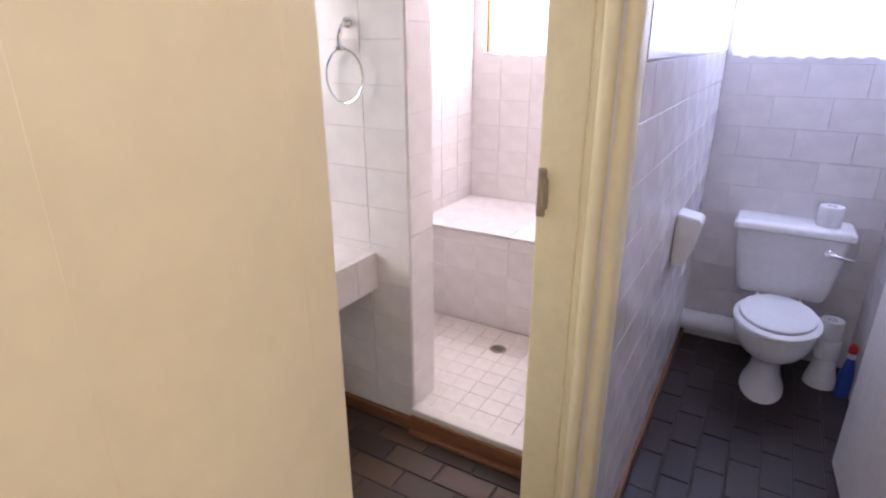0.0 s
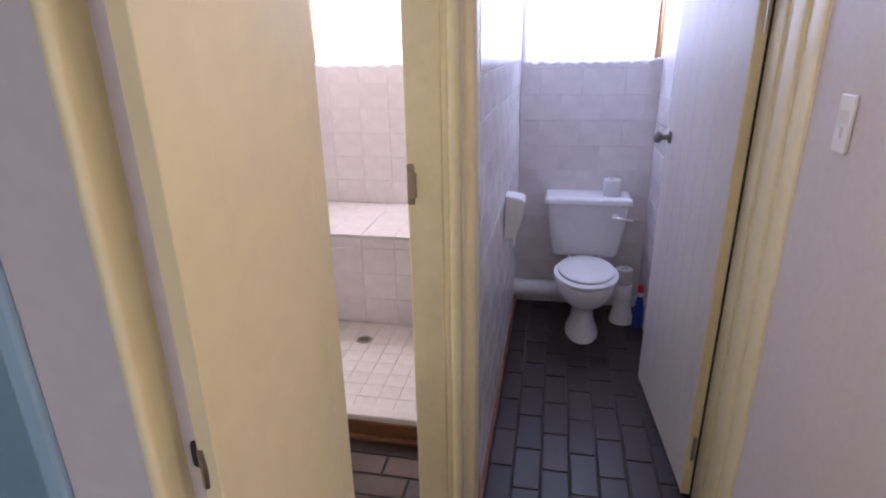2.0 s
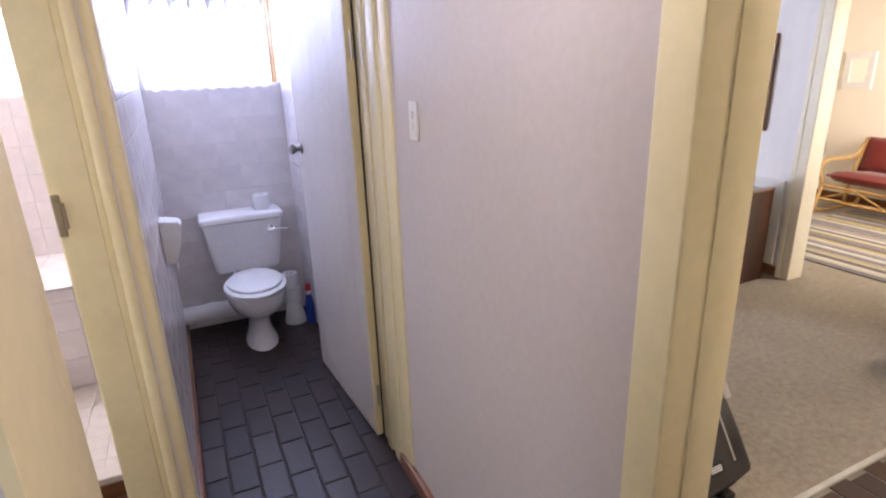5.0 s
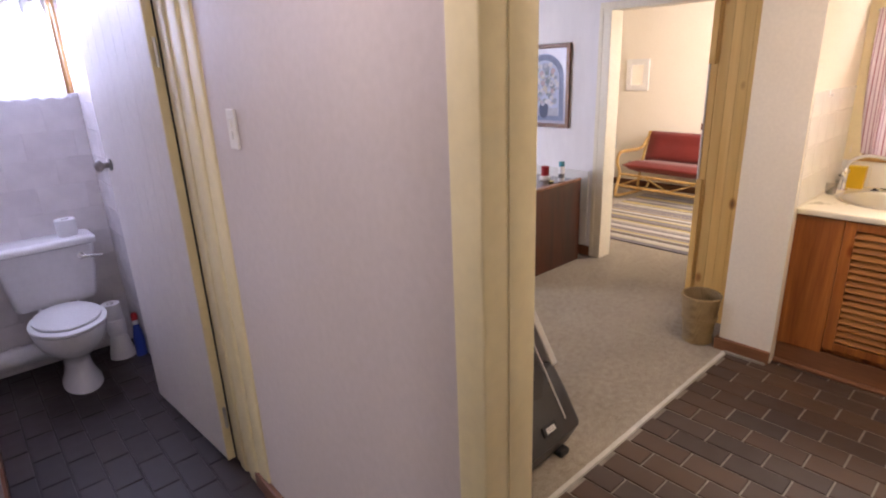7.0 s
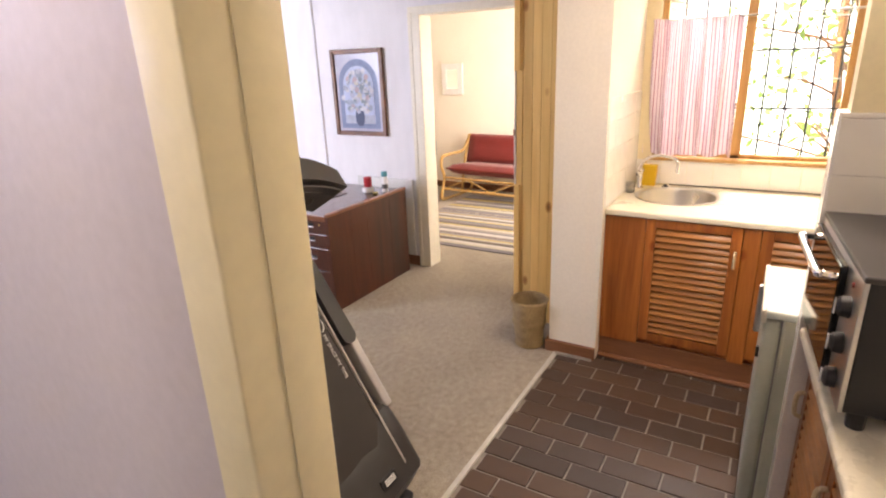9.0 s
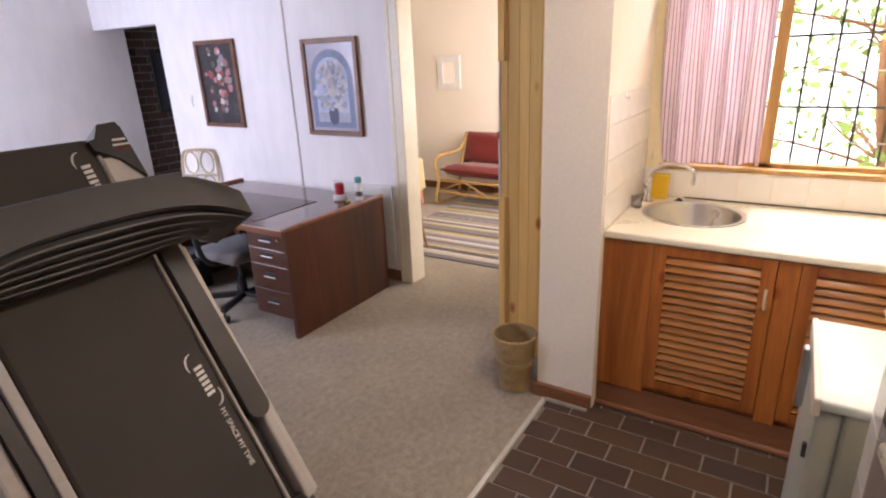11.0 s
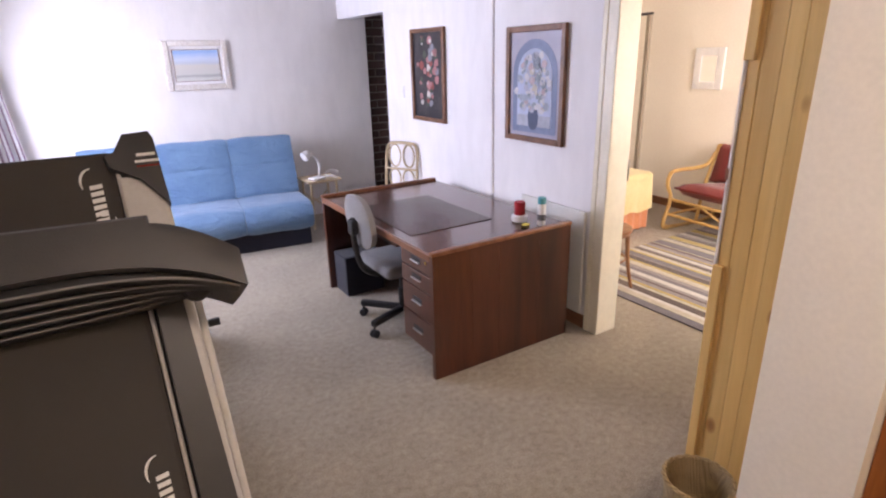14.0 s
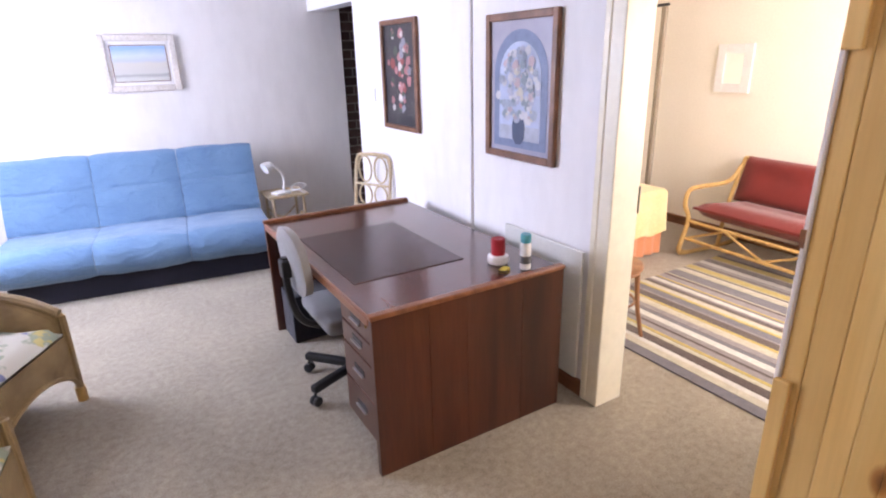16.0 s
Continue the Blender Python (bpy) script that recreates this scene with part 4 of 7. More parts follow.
part("flex", T(smooth_line([(-0.04, 0, 0.008), (0.06, -0.05, 0.03), (0.12, 0.0, 0.05), (0.06, 0.06, 0.06), (-0.01, 0.02, 0.03), (0.05, -0.04, 0.012), (0.13, -0.05, -0.03)], 8), 0.006, 6), PLASTICW, cb, "", True)

cc = thing("cane_chair", (4.185, 4.80, 0), "pale bent-cane chair with looped back, by the wall", "chair", rz=26)
for y in (-0.17, 0.17):
    part("back_leg", T(smooth_line([(0.17, y, 0.0), (0.15, y, 0.44), (0.185, y * 1.0, 0.80)]), 0.013, 8), CANE, cc, "", True)
    part("front_leg", T([(-0.19, y * 1.05, 0.0), (-0.18, y * 1.05, 0.43)], 0.013, 8), CANE, cc, "", True)
part("top_rail", T(smooth_line([(0.185, -0.17, 0.79), (0.195, -0.155, 0.89), (0.20, -0.10, 0.925), (0.20, 0.10, 0.925), (0.195, 0.155, 0.89), (0.185, 0.17, 0.79)]), 0.014, 8), CANE, cc, "", True)
part("mid_rail", T([(0.17, -0.17, 0.70), (0.17, 0.17, 0.70)], 0.010, 8), CANE, cc, "", True)
part("low_rail", T([(0.155, -0.17, 0.53), (0.155, 0.17, 0.53)], 0.010, 8), CANE, cc, "", True)
for y in (-0.075, 0.075):
    for z, h in ((0.815, 0.10), (0.615, 0.08)):
        part("loop", T([(0.185 + 0.06 * (z - 0.8), y + 0.062 * math.cos(a), z + h * math.sin(a)) for a in [6.28319 * k / 16 for k in range(16)]], 0.008, 6, closed=True), CANE, cc, "", True)
part("seat", B(-0.20, -0.20, 0.42, 0.17, 0.20, 0.45, bev=0.012), CANE, cc)

# ---- pictures ----
def daub(nt, b, base, spots, coord="Generated"):
    """A loose painting: soft flecks of several colours over a ground."""
    c = base
    for scale, lo, hi, col, seed in spots:
        n = noise_tex(nt, scale, 3, coord="Object")
        n.noise_dimensions = "4D"
        n.inputs["W"].default_value = seed
        r = ramp(nt, [(lo, (0, 0, 0)), (hi, (1, 1, 1))])
        nt.links.new(n.outputs["Fac"], r.inputs["Fac"])
        c = mixed(nt, c, col, r.outputs["Color"])
    nt.links.new(c, b.inputs["Base Color"])


def picture(name, label, y0, y1, z0, z1, frame_mat, fw=0.03):
    t = thing(name, (4.45, (y0 + y1) / 2, z0), label, "picture")
    w, h = y1 - y0, z1 - z0
    t.matrix_basis = pose(4.448, (y0 + y1) / 2, z0)
    for n, c in (("frame_side", (-0.028, -w / 2, 0, 0, -w / 2 + fw, h)), ("frame_side", (-0.028, w / 2 - fw, 0, 0, w / 2, h)),
                 ("frame_rail", (-0.028, -w / 2 + fw, 0, 0, w / 2 - fw, fw)), ("frame_rail", (-0.028, -w / 2 + fw, h - fw, 0, w / 2 - fw, h))):
        part(n, B(*c, bev=0.005), frame_mat, t)
    return t, w, h


def petals(bm, y, z, r, x, seed):
    """A painted bloom: a flat, ragged rosette of petals."""
    rnd = random.Random(seed)
    n = 7
    for k in range(n):
        a = 6.283 * k / n + rnd.random()
        cy, cz, pr = y + 0.5 * r * math.cos(a), z + 0.5 * r * math.sin(a), r * (0.45 + 0.2 * rnd.random())
        bmesh.ops.create_circle(bm, cap_ends=True, segments=9, radius=pr, matrix=Matrix.Translation((x - 0.0004 * k, cy, cz)) @ pose(0, 0, 0, 0, 90, 0) @ Matrix.Diagonal((1, 0.8 + 0.3 * rnd.random(), 1, 1)))


def tone(name, c, k=0.8):
    return paint(name, c, tuple(v * k for v in c), 0.5, 25, 0.05, 90)


FL = [tone("print_white", (0.66, 0.62, 0.58)), tone("print_pink", (0.50, 0.22, 0.22)), tone("print_red", (0.34, 0.09, 0.08)), tone("print_grey", (0.30, 0.30, 0.34)),
      tone("print_cream", (0.62, 0.54, 0.34)), tone("print_green", (0.10, 0.12, 0.09))]
pic, w, h = picture("flower_print_dark", "framed print of pink and white flowers on black", 4.262, 4.776, 1.142, 1.862, FRAMEW, 0.032)
md, ntd, bd = material("dark_print_ground", 0.3)
daub(ntd, bd, (0.028, 0.024, 0.028), [(9, 0.5, 0.7, (0.06, 0.05, 0.05), 1.0), (30, 0.62, 0.72, (0.12, 0.10, 0.10), 2.0)])
part("print", B(-0.012, -w / 2 + 0.03, 0.03, -0.008, w / 2 - 0.03, h - 0.03), md, pic, "dark flower print")
R = random.Random(5)
groups = [bmesh.new() for _ in FL]
for k in range(46):
    z = 0.12 + 0.52 * R.random()
    sp = 0.16 * (1 - abs(z - 0.36) / 0.42) + 0.03
    i = R.choice((0, 0, 1, 1, 1, 2, 3, 3, 5, 5))
    petals(groups[i], R.uniform(-sp, sp), z, R.uniform(0.014, 0.036), -0.0125 - 0.0004 * (k % 4), k)
for gm, mt in zip(groups, FL):
    if len(gm.verts):
        tagged(part("painted_flower", gm, mt, pic), kind="stuff")
    else:
        gm.free()
pic, w, h = picture("flower_print_arch", "framed print of a flower vase in a blue arch", 2.954, 3.496, 1.114, 1.816, FRAMEW, 0.036)
mb2, ntb, bb = material("arch_print_ground", 0.25)
daub(ntb, bb, (0.40, 0.38, 0.45), [(6, 0.45, 0.7, (0.34, 0.33, 0.42), 3.0)])
part("print", B(-0.012, -w / 2 + 0.034, 0.034, -0.008, w / 2 - 0.034, h - 0.034), mb2, pic, "lilac-grey mount of the print")


def arch(y, z0, z1, x):
    bm = bmesh.new()
    pts = [(-y, z0), (y, z0)] + [(y * math.cos(a), z1 + y * math.sin(a)) for a in [math.pi * k / 18 for k in range(19)]]
    loft(bm, [[(x, p, q) for p, q in pts], [(x - 0.001, p, q) for p, q in pts]])
    return bm


part("painted_niche", arch(0.205, 0.06, 0.42, -0.0125), tone("niche_blue", (0.19, 0.23, 0.36)), pic)
part("painted_sky", arch(0.160, 0.10, 0.41, -0.0140), tone("pale_sky_blue", (0.50, 0.56, 0.72), 0.9), pic)
bm = bmesh.new()
bx(bm, -0.0165, -0.155, 0.10, -0.0155, 0.155, 0.17)
part("painted_ledge", bm, tone("ledge_lilac", (0.44, 0.46, 0.55)), pic)
part("painted_vase", L([(0.02, 0.08), (0.045, 0.11), (0.05, 0.17), (0.035, 0.22), (0.04, 0.23)], 12, (-0.018, 0, 0), 0.02, 1.0), tone("vase_blue", (0.06, 0.08, 0.15)), pic)
FL = [tone("arch_white", (0.68, 0.67, 0.70)), tone("arch_pink", (0.55, 0.42, 0.45)), tone("arch_cream", (0.62, 0.57, 0.48)), tone("arch_grey", (0.36, 0.40, 0.50)), tone("arch_lilac", (0.48, 0.49, 0.60)), tone("arch_sage", (0.27, 0.32, 0.36))]
R = random.Random(9)
groups = [bmesh.new() for _ in FL]
for k in range(120):
    z = 0.20 + 0.33 * R.random()
    sp = 0.15 * (1 - abs(z - 0.33) / 0.32) + 0.02
    i = R.choice((0, 0, 4, 2, 1, 3, 3, 5, 5))
    petals(groups[i], R.uniform(-sp, sp), z, R.uniform(0.008, 0.026), -0.0195 - 0.0004 * (k % 4), k + 100)
for gm, mt in zip(groups, FL):
    if len(gm.verts):
        tagged(part("painted_flower", gm, mt, pic), kind="stuff")
    else:
        gm.free()
ls = thing("landscape_picture", (3.006, 6.358, 1.402), "small seaside landscape in a whitewashed frame", "picture")
WASH = wood("whitewashed_wood", (0.60, 0.55, 0.50), (0.76, 0.72, 0.68), 0.6, 14, (0.3, 0.3, 0.3))
w, h = 0.565, 0.440
for n, c in (("frame_side", (-w / 2, -0.03, 0, -w / 2 + 0.05, 0, h)), ("frame_side", (w / 2 - 0.05, -0.03, 0, w / 2, 0, h)), ("frame_rail", (-w / 2 + 0.05, -0.03, 0, w / 2 - 0.05, 0, 0.05)), ("frame_rail", (-w / 2 + 0.05, -0.03, h - 0.05, w / 2 - 0.05, 0, h))):
    part(n, B(*c, bev=0.008), WASH, ls)
part("mount", B(-w / 2 + 0.045, -0.014, 0.045, w / 2 - 0.045, -0.01, h - 0.045), tone("white_mount", (0.80, 0.78, 0.78), 0.97), ls)
ml, ntl, bl = material("landscape_paint", 0.5)
tcl, spl = ntl.nodes.new("ShaderNodeTexCoord"), ntl.nodes.new("ShaderNodeSeparateXYZ")
ntl.links.new(tcl.outputs["Generated"], spl.inputs[0])
addn = ntl.nodes.new("ShaderNodeMath")
addn.operation = "MULTIPLY_ADD"
nl = noise_tex(ntl, 9, 4, (1, 1, 2.5))
ntl.links.new(nl.outputs["Fac"], addn.inputs[0])
addn.inputs[1].default_value = 0.16
ntl.links.new(spl.outputs[2], addn.inputs[2])
rl = ramp(ntl, [(0.16, (0.58, 0.58, 0.55)), (0.24, (0.34, 0.34, 0.33)), (0.30, (0.56, 0.55, 0.52)), (0.58, (0.60, 0.57, 0.52)), (0.66, (0.50, 0.53, 0.60)), (0.80, (0.56, 0.62, 0.74)), (1.0, (0.30, 0.45, 0.72))])
ntl.links.new(addn.outputs[0], rl.inputs["Fac"])
ntl.links.new(rl.outputs["Color"], bl.inputs["Base Color"])
part("painting", B(-w / 2 + 0.085, -0.018, 0.085, w / 2 - 0.085, -0.014, h - 0.085), ml, ls, "pale seaside painting")
bm = bmesh.new()
for a, b in (((-w / 2 + 0.08, 0.08), (w / 2 - 0.08, 0.08)), ((-w / 2 + 0.08, h - 0.08), (w / 2 - 0.08, h - 0.08)), ((-w / 2 + 0.08, 0.08), (-w / 2 + 0.08, h - 0.08)), ((w / 2 - 0.08, 0.08), (w / 2 - 0.08, h - 0.08))):
    tube(bm, [(a[0], -0.018, a[1]), (b[0], -0.018, b[1])], 0.003, 6)
part("slip", bm, FRAMEW, ls)
solo("conduit", T([(4.444, 3.665, 0.05), (4.444, 3.665, H)], 0.011, 8), WHITEP, "painted conduit pipe up the white wall", "conduit", "structure", smooth=True)
sw2 = thing("light_switch", (4.447, 4.97, 1.36), "white light switch plate on the white wall", "switch")
part("plate", B(-0.010, -0.022, -0.05, 0, 0.022, 0.05, bev=0.003), PLASTICW, sw2)
part("rocker", B(-0.015, -0.008, -0.012, -0.009, 0.008, 0.012, bev=0.002), PLASTICW, sw2)

# ---- wicker armchairs ----
WICK = bpy.data.materials.new("woven_wicker")
WICK.use_nodes = True
ntw = WICK.node_tree
bw = ntw.nodes["Principled BSDF"]
bw.inputs["Roughness"].default_value = 0.5
tcw = ntw.nodes.new("ShaderNodeTexCoord")
wv = []
for d, sc in (("X", 55), ("Z", 70)):
    q = ntw.nodes.new("ShaderNodeTexWave")
    q.bands_direction = d
    q.inputs["Scale"].default_value, q.inputs["Distortion"].default_value = sc, 0.6
    ntw.links.new(tcw.outputs["Object"], q.inputs["Vector"])
    wv.append(q)
nw = noise_tex(ntw, 6, 4)
rw = ramp(ntw, [(0.3, (0.30, 0.20, 0.085)), (0.7, (0.52, 0.38, 0.18))])
ntw.links.new(nw.outputs["Fac"], rw.inputs["Fac"])
hw_ = mixed(ntw, wv[0].outputs["Fac"], wv[1].outputs["Fac"], 0.6)
rk = ramp(ntw, [(0.2, (0.55, 0.5, 0.45)), (0.6, (1.1, 1.1, 1.1))])
ntw.links.new(hw_, rk.inputs["Fac"])
ntw.links.new(mixed(ntw, rw.outputs["Color"], rk.outputs["Color"], 1.0, "MULTIPLY"), bw.inputs["Base Color"])
bump(ntw, bw, hw_, 0.6, 0.006)
CUSH = bpy.data.materials.new("floral_cushion")
CUSH.use_nodes = True
ntc = CUSH.node_tree
bc = ntc.nodes["Principled BSDF"]
bc.inputs["Roughness"].default_value = 0.9
daub(ntc, bc, (0.66, 0.63, 0.55), [(7, 0.52, 0.56, (0.38, 0.42, 0.30), 1.0), (6, 0.58, 0.60, (0.60, 0.52, 0.22), 4.0), (8, 0.62, 0.64, (0.22, 0.24, 0.42), 8.0)])


def wicker_chair(at, rz):
    t = thing("wicker_armchair", at, "woven tan wicker tub armchair with a floral seat cushion", "armchair", "pair of wicker armchairs", rz=rz)
    # tub wall: sweeps from the front of one arm round the back to the other
    bm = bmesh.new()
    nseg = 40
    outline = []
    for k in range(nseg + 1):
        a = radians(-40 + 260 * k / nseg)
        px, py = 0.34 * math.cos(a), 0.30 * math.sin(a)
        if math.sin(a) < 0:
            px, py = math.copysign(0.335, math.cos(a)), -0.36 * (abs(a if a < 1 else math.pi - a) / radians(40))
        hgt = 0.56 + 0.24 * max(0, math.sin(a)) ** 0.8 - (0.10 * (min(1, -py / 0.36) ** 2) if py < 0 else 0)
        outline.append((px, py, hgt))
    rings = []
    for px, py, hgt in outline:
        rings.append([(px, py, 0.14), (px * 1.03, py * 1.03, 0.30), (px * 1.05, py * 1.05, hgt), (px * 0.97, py * 0.97, hgt + 0.012), (px * 0.91, py * 0.91, hgt - 0.02), (px * 0.90, py * 0.90, 0.14)])
    loft(bm, rings)
    part("tub", bm, WICK, t, "woven wicker shell", True)
    part("rolled_rim", T([(px * 1.0, py * 1.0, hgt + 0.008) for px, py, hgt in outline], 0.026, 8), WICK, t, "", True)
    # front apron with an arch
    bm = bmesh.new()
    n = 16
    top = [(-0.33 + 0.66 * k / n, -0.37, 0.36) for k in range(n + 1)]
    bot = [(-0.33 + 0.66 * k / n, -0.37, 0.09 + 0.13 * math.sin(math.pi * k / n) ** 0.6) for k in range(n + 1)]
    rings = [[(a[0], a[1], a[2]), (b[0], b[1], b[2]), (b[0], b[1] + 0.02, b[2]), (a[0], a[1] + 0.02, a[2])] for a, b in zip(top, bot)]
    loft(bm, rings)
    part("apron", bm, WICK, t, "arched woven front", True)
    part("apron_edge", T(bot, 0.012, 6), WICK, t, "", True)
    for x in (-0.335, 0.335):
        part("front_post", T([(x, -0.365, 0.0), (x * 1.01, -0.365, 0.46)], 0.022, 8), WICK, t, "", True)
        part("foot", T([(x, -0.365, 0.0), (x, -0.365, 0.075)], 0.028, 10), RATTAN, t, "", True)
        part("back_leg", T([(x * 0.8, 0.22, 0.0), (x * 0.8, 0.22, 0.2)], 0.022, 8), RATTAN, t, "", True)
    bm = bmesh.new()

    def pad(u, v):
        x, y = -0.305 + 0.61 * u, -0.375 + 0.60 * v
        e = min(u, 1 - u, v, 1 - v) * 2
        return Vector((x, y, 0.375 + 0.085 * e ** 0.4 + 0.008 * noise.noise(Vector((x * 8, y * 8, 3)))))
    sheet(bm, pad, 14, 14)
    bot_ = [bm.verts.new((x, y, 0.36)) for x, y in ((-0.30, -0.37), (0.30, -0.37), (0.30, 0.22), (-0.30, 0.22))]
    bm.faces.new(bot_)
    part("cushion", bm, CUSH, t, "pale floral cushion", True)
    t.scale = (0.86, 0.92, 0.97)
    return t


wicker_chair((1.865, 3.965, 0), 62)
wicker_chair((1.80, 2.92, 0), 84)
for ob_ in [o for o in bpy.data.objects if o.name.startswith("wicker_armchair")]:
    ob_.matrix_basis = ob_.matrix_basis @ Matrix.Diagonal((1, 1, 1.07, 1))
pf = thing("passage_picture", (5.13, 6.408, 1.18), "dark framed picture hanging on the passage brick wall", "picture")
for n, c in (("frame_side", (-0.12, -0.03, 0, -0.095, 0, 0.66)), ("frame_side", (0.095, -0.03, 0, 0.12, 0, 0.66)), ("frame_rail", (-0.095, -0.03, 0, 0.095, 0, 0.025)), ("frame_rail", (-0.095, -0.03, 0.635, 0.095, 0, 0.66))):
    part(n, B(*c, bev=0.003), BLACKP, pf)
part("print", B(-0.1, -0.016, 0.02, 0.1, -0.010, 0.64), tone("dim_print", (0.06, 0.06, 0.08)), pf)


# ---- pine cladding beside the bedroom door ----
solo("pine_core", B(3.872, 1.18, 0, 4.45, 1.53, H), COLUMN, "boxed-in wall behind the pine boards", "wall", "structure")
pc = thing("pine_cladding", (0, 0, 0), "varnished knotty pine boards, tongue and groove, beside the bedroom door", "cladding", kind="structure")
edges = [1.181, 1.232, 1.282, 1.322, 1.382, 1.438, 1.500]
for a, b in zip(edges, edges[1:]):
    bm = bmesh.new()
    prof = [(3.872, a), (3.872, b), (3.8525, b), (3.850, b - 0.0025), (3.850, a + 0.0025), (3.8525, a)]
    loft(bm, [[(x, y, z) for x, y in prof] for z in (0.0, H)])
    part("board", bm, PINE, pc)
part("corner_board", B(3.848, 1.500, 0, 3.872, 1.542, H, bev=0.004), PINE, pc)
for i in range(5):
    y0 = 3.872 + 0.116 * i
    part("side_board", B(y0, 1.530, 0, y0 + 0.112, 1.544, H, bev=0.003), PINE, pc)
part("jamb_strip", B(3.840, 1.5425, 0, 3.871, 1.553, H, bev=0.003), DOORW, pc, "bluish-white painted strip")
part("jamb_strip", B(3.885, 1.545, 0, 3.94, 1.572, H, bev=0.004), DOORW, pc)
part("keeper", B(3.8375, 1.545, 1.235, 3.8405, 1.556, 1.275), SKIRT, pc, "small dark latch keeper")
part("upper_strip", B(3.830, 1.512, 1.62, 3.8475, 1.549, H, bev=0.004), PINE, pc)
part("lower_strip", B(3.830, 1.512, 0.0, 3.8475, 1.549, 0.93, bev=0.004), PINE, pc)

# ---- skirtings ----
def skirting(n, *c):
    solo(n, B(*c, bev=0.006), SKIRT, "reddish-brown wooden skirting board", "skirting", "structure")


skirting("baseboard_1", 3.496, 0.90, 0, 3.522, 1.20, 0.075)
skirting("baseboard_2", 3.52, 1.178, 0, 3.87, 1.20, 0.075)
skirting("baseboard_3", 1.003, 0.79, 0, 1.027, 2.05, 0.075)
skirting("baseboard_4", 0.20, 2.06, 0, 0.218, 4.0, 0.07)
skirting("baseboard_5", 4.43, 2.69, 0, 4.452, 5.30, 0.085)
skirting("baseboard_6", 7.325, 0.4, 0, 7.352, 4.9, 0.085)
skirting("baseboard_7", -2.1, 2.405, 0, -0.02, 2.43, 0.06)
solo("tile_kerb", B(3.478, 0.91, -0.01, 3.498, 1.13, 0.012, bev=0.005), GROUT, "mortar strip at the foot of the white column", "trim", "structure")

# ---- waste basket ----
bk = thing("wicker_basket", (3.535, 1.315, 0), "round woven wicker waste basket standing by the column", "basket")
BASK = WICK
seg = 40
bm = bmesh.new()
rings = []
for r, z in ((0.075, 0.0), (0.082, 0.02), (0.090, 0.10), (0.098, 0.19), (0.106, 0.27), (0.110, 0.30), (0.102, 0.30), (0.098, 0.26), (0.084, 0.10), (0.074, 0.02)):
    rings.append([(r * (1 + (0.012 if k % 2 else -0.012)) * math.cos(6.28319 * k / seg), r * (1 + (0.012 if k % 2 else -0.012)) * math.sin(6.28319 * k / seg), z + 0.004 * math.sin(6 * 6.28319 * k / seg) * (z > 0.25)) for k in range(seg)])
loft(bm, rings)
part("woven_body", bm, BASK, bk, "", True)
for r, z, n in ((0.108, 0.300, 11), (0.096, 0.165, 9), (0.093, 0.150, 9), (0.080, 0.012, 9)):
    bm = bmesh.new()
    for ph in (0, math.pi):
        tube(bm, [((r + 0.004 * math.cos(n * a + ph)) * math.cos(a), (r + 0.004 * math.cos(n * a + ph)) * math.sin(a), z + 0.004 * math.sin(n * a + ph)) for a in [6.28319 * k / 66 for k in range(66)]], 0.0052, 6, closed=True)
    part("plaited_band", bm, BASK, bk, "", True)

# ---- kitchen: sink unit ----
WORK = paint("cream_laminate", (0.80, 0.75, 0.60), (0.76, 0.70, 0.55), 0.28, 3, 0.03, 120)


def louvre_door(parent, m, w, h, handle_side=1):
    """A louvred door w wide and h high in its own x-z plane, facing -y, placed by m."""
    def P(n, bm, mt, par, lab="", sm=False):
        bm.transform(m)
        return part(n, bm, mt, par, lab, sm)
    d = P("door", B(0.01, 0.0125, 0.01, w - 0.01, 0.0138, h - 0.01), CABINET, parent, "louvred pine door")
    for x0 in (0, w - 0.05):
        P("stile", B(x0, -0.012, 0, x0 + 0.05, 0.010, h, bev=0.003), CABINET, d)
    for z0 in (0, h - 0.045):
        P("rail", B(0.05, -0.011, z0, w - 0.05, 0.010, z0 + 0.045, bev=0.003), CABINET, d)
    n = int((h - 0.10) / 0.0335)
    for i in range(n):
        z = 0.050 + (h - 0.10) * (i + 0.5) / n
        bm = bmesh.new()
        bx(bm, 0.047, -0.0185, -0.005, w - 0.047, 0.0185, 0.005, bev=0.0045, seg=3)
        bm.transform(pose(0, 0.0, z, 56))
        P("slat", bm, PINEH, d, "", True)
    hx = w - 0.025 if handle_side > 0 else 0.025
    P("handle", T(smooth_line([(hx, -0.012, h * 0.70), (hx, -0.032, h * 0.715), (hx, -0.032, h * 0.80), (hx, -0.012, h * 0.815)]), 0.007, 8), CANE, d, "pale wooden handle", True)
    return d


FY = Matrix(((0, 1, 0, 0), (-1, 0, 0, 0), (0, 0, 1, 0), (0, 0, 0, 1)))
su = thing("sink_cabinet", (0, 0, 0), "orange-pine sink cabinet with louvred doors", "cabinet")
part("carcass", B(3.60, -0.64, 0.13, 4.28, 0.898, 0.74), CABINET, su)
part("plinth", B(3.585, -0.64, 0.0, 3.63, 0.898, 0.135), SKIRT, su, "reddish plinth")
part("plinth_bead", T([(3.578, -0.64, 0.012), (3.578, 0.898, 0.012)], 0.014, 8), SKIRT, su, "", True)
part("end_panel", B(3.578, 0.685, 0.13, 3.602, 0.898, 0.868, bev=0.002), CABINET, su)
part("mid_stile", B(3.580, 0.150, 0.13, 3.602, 0.225, 0.868, bev=0.002), CABINET, su)
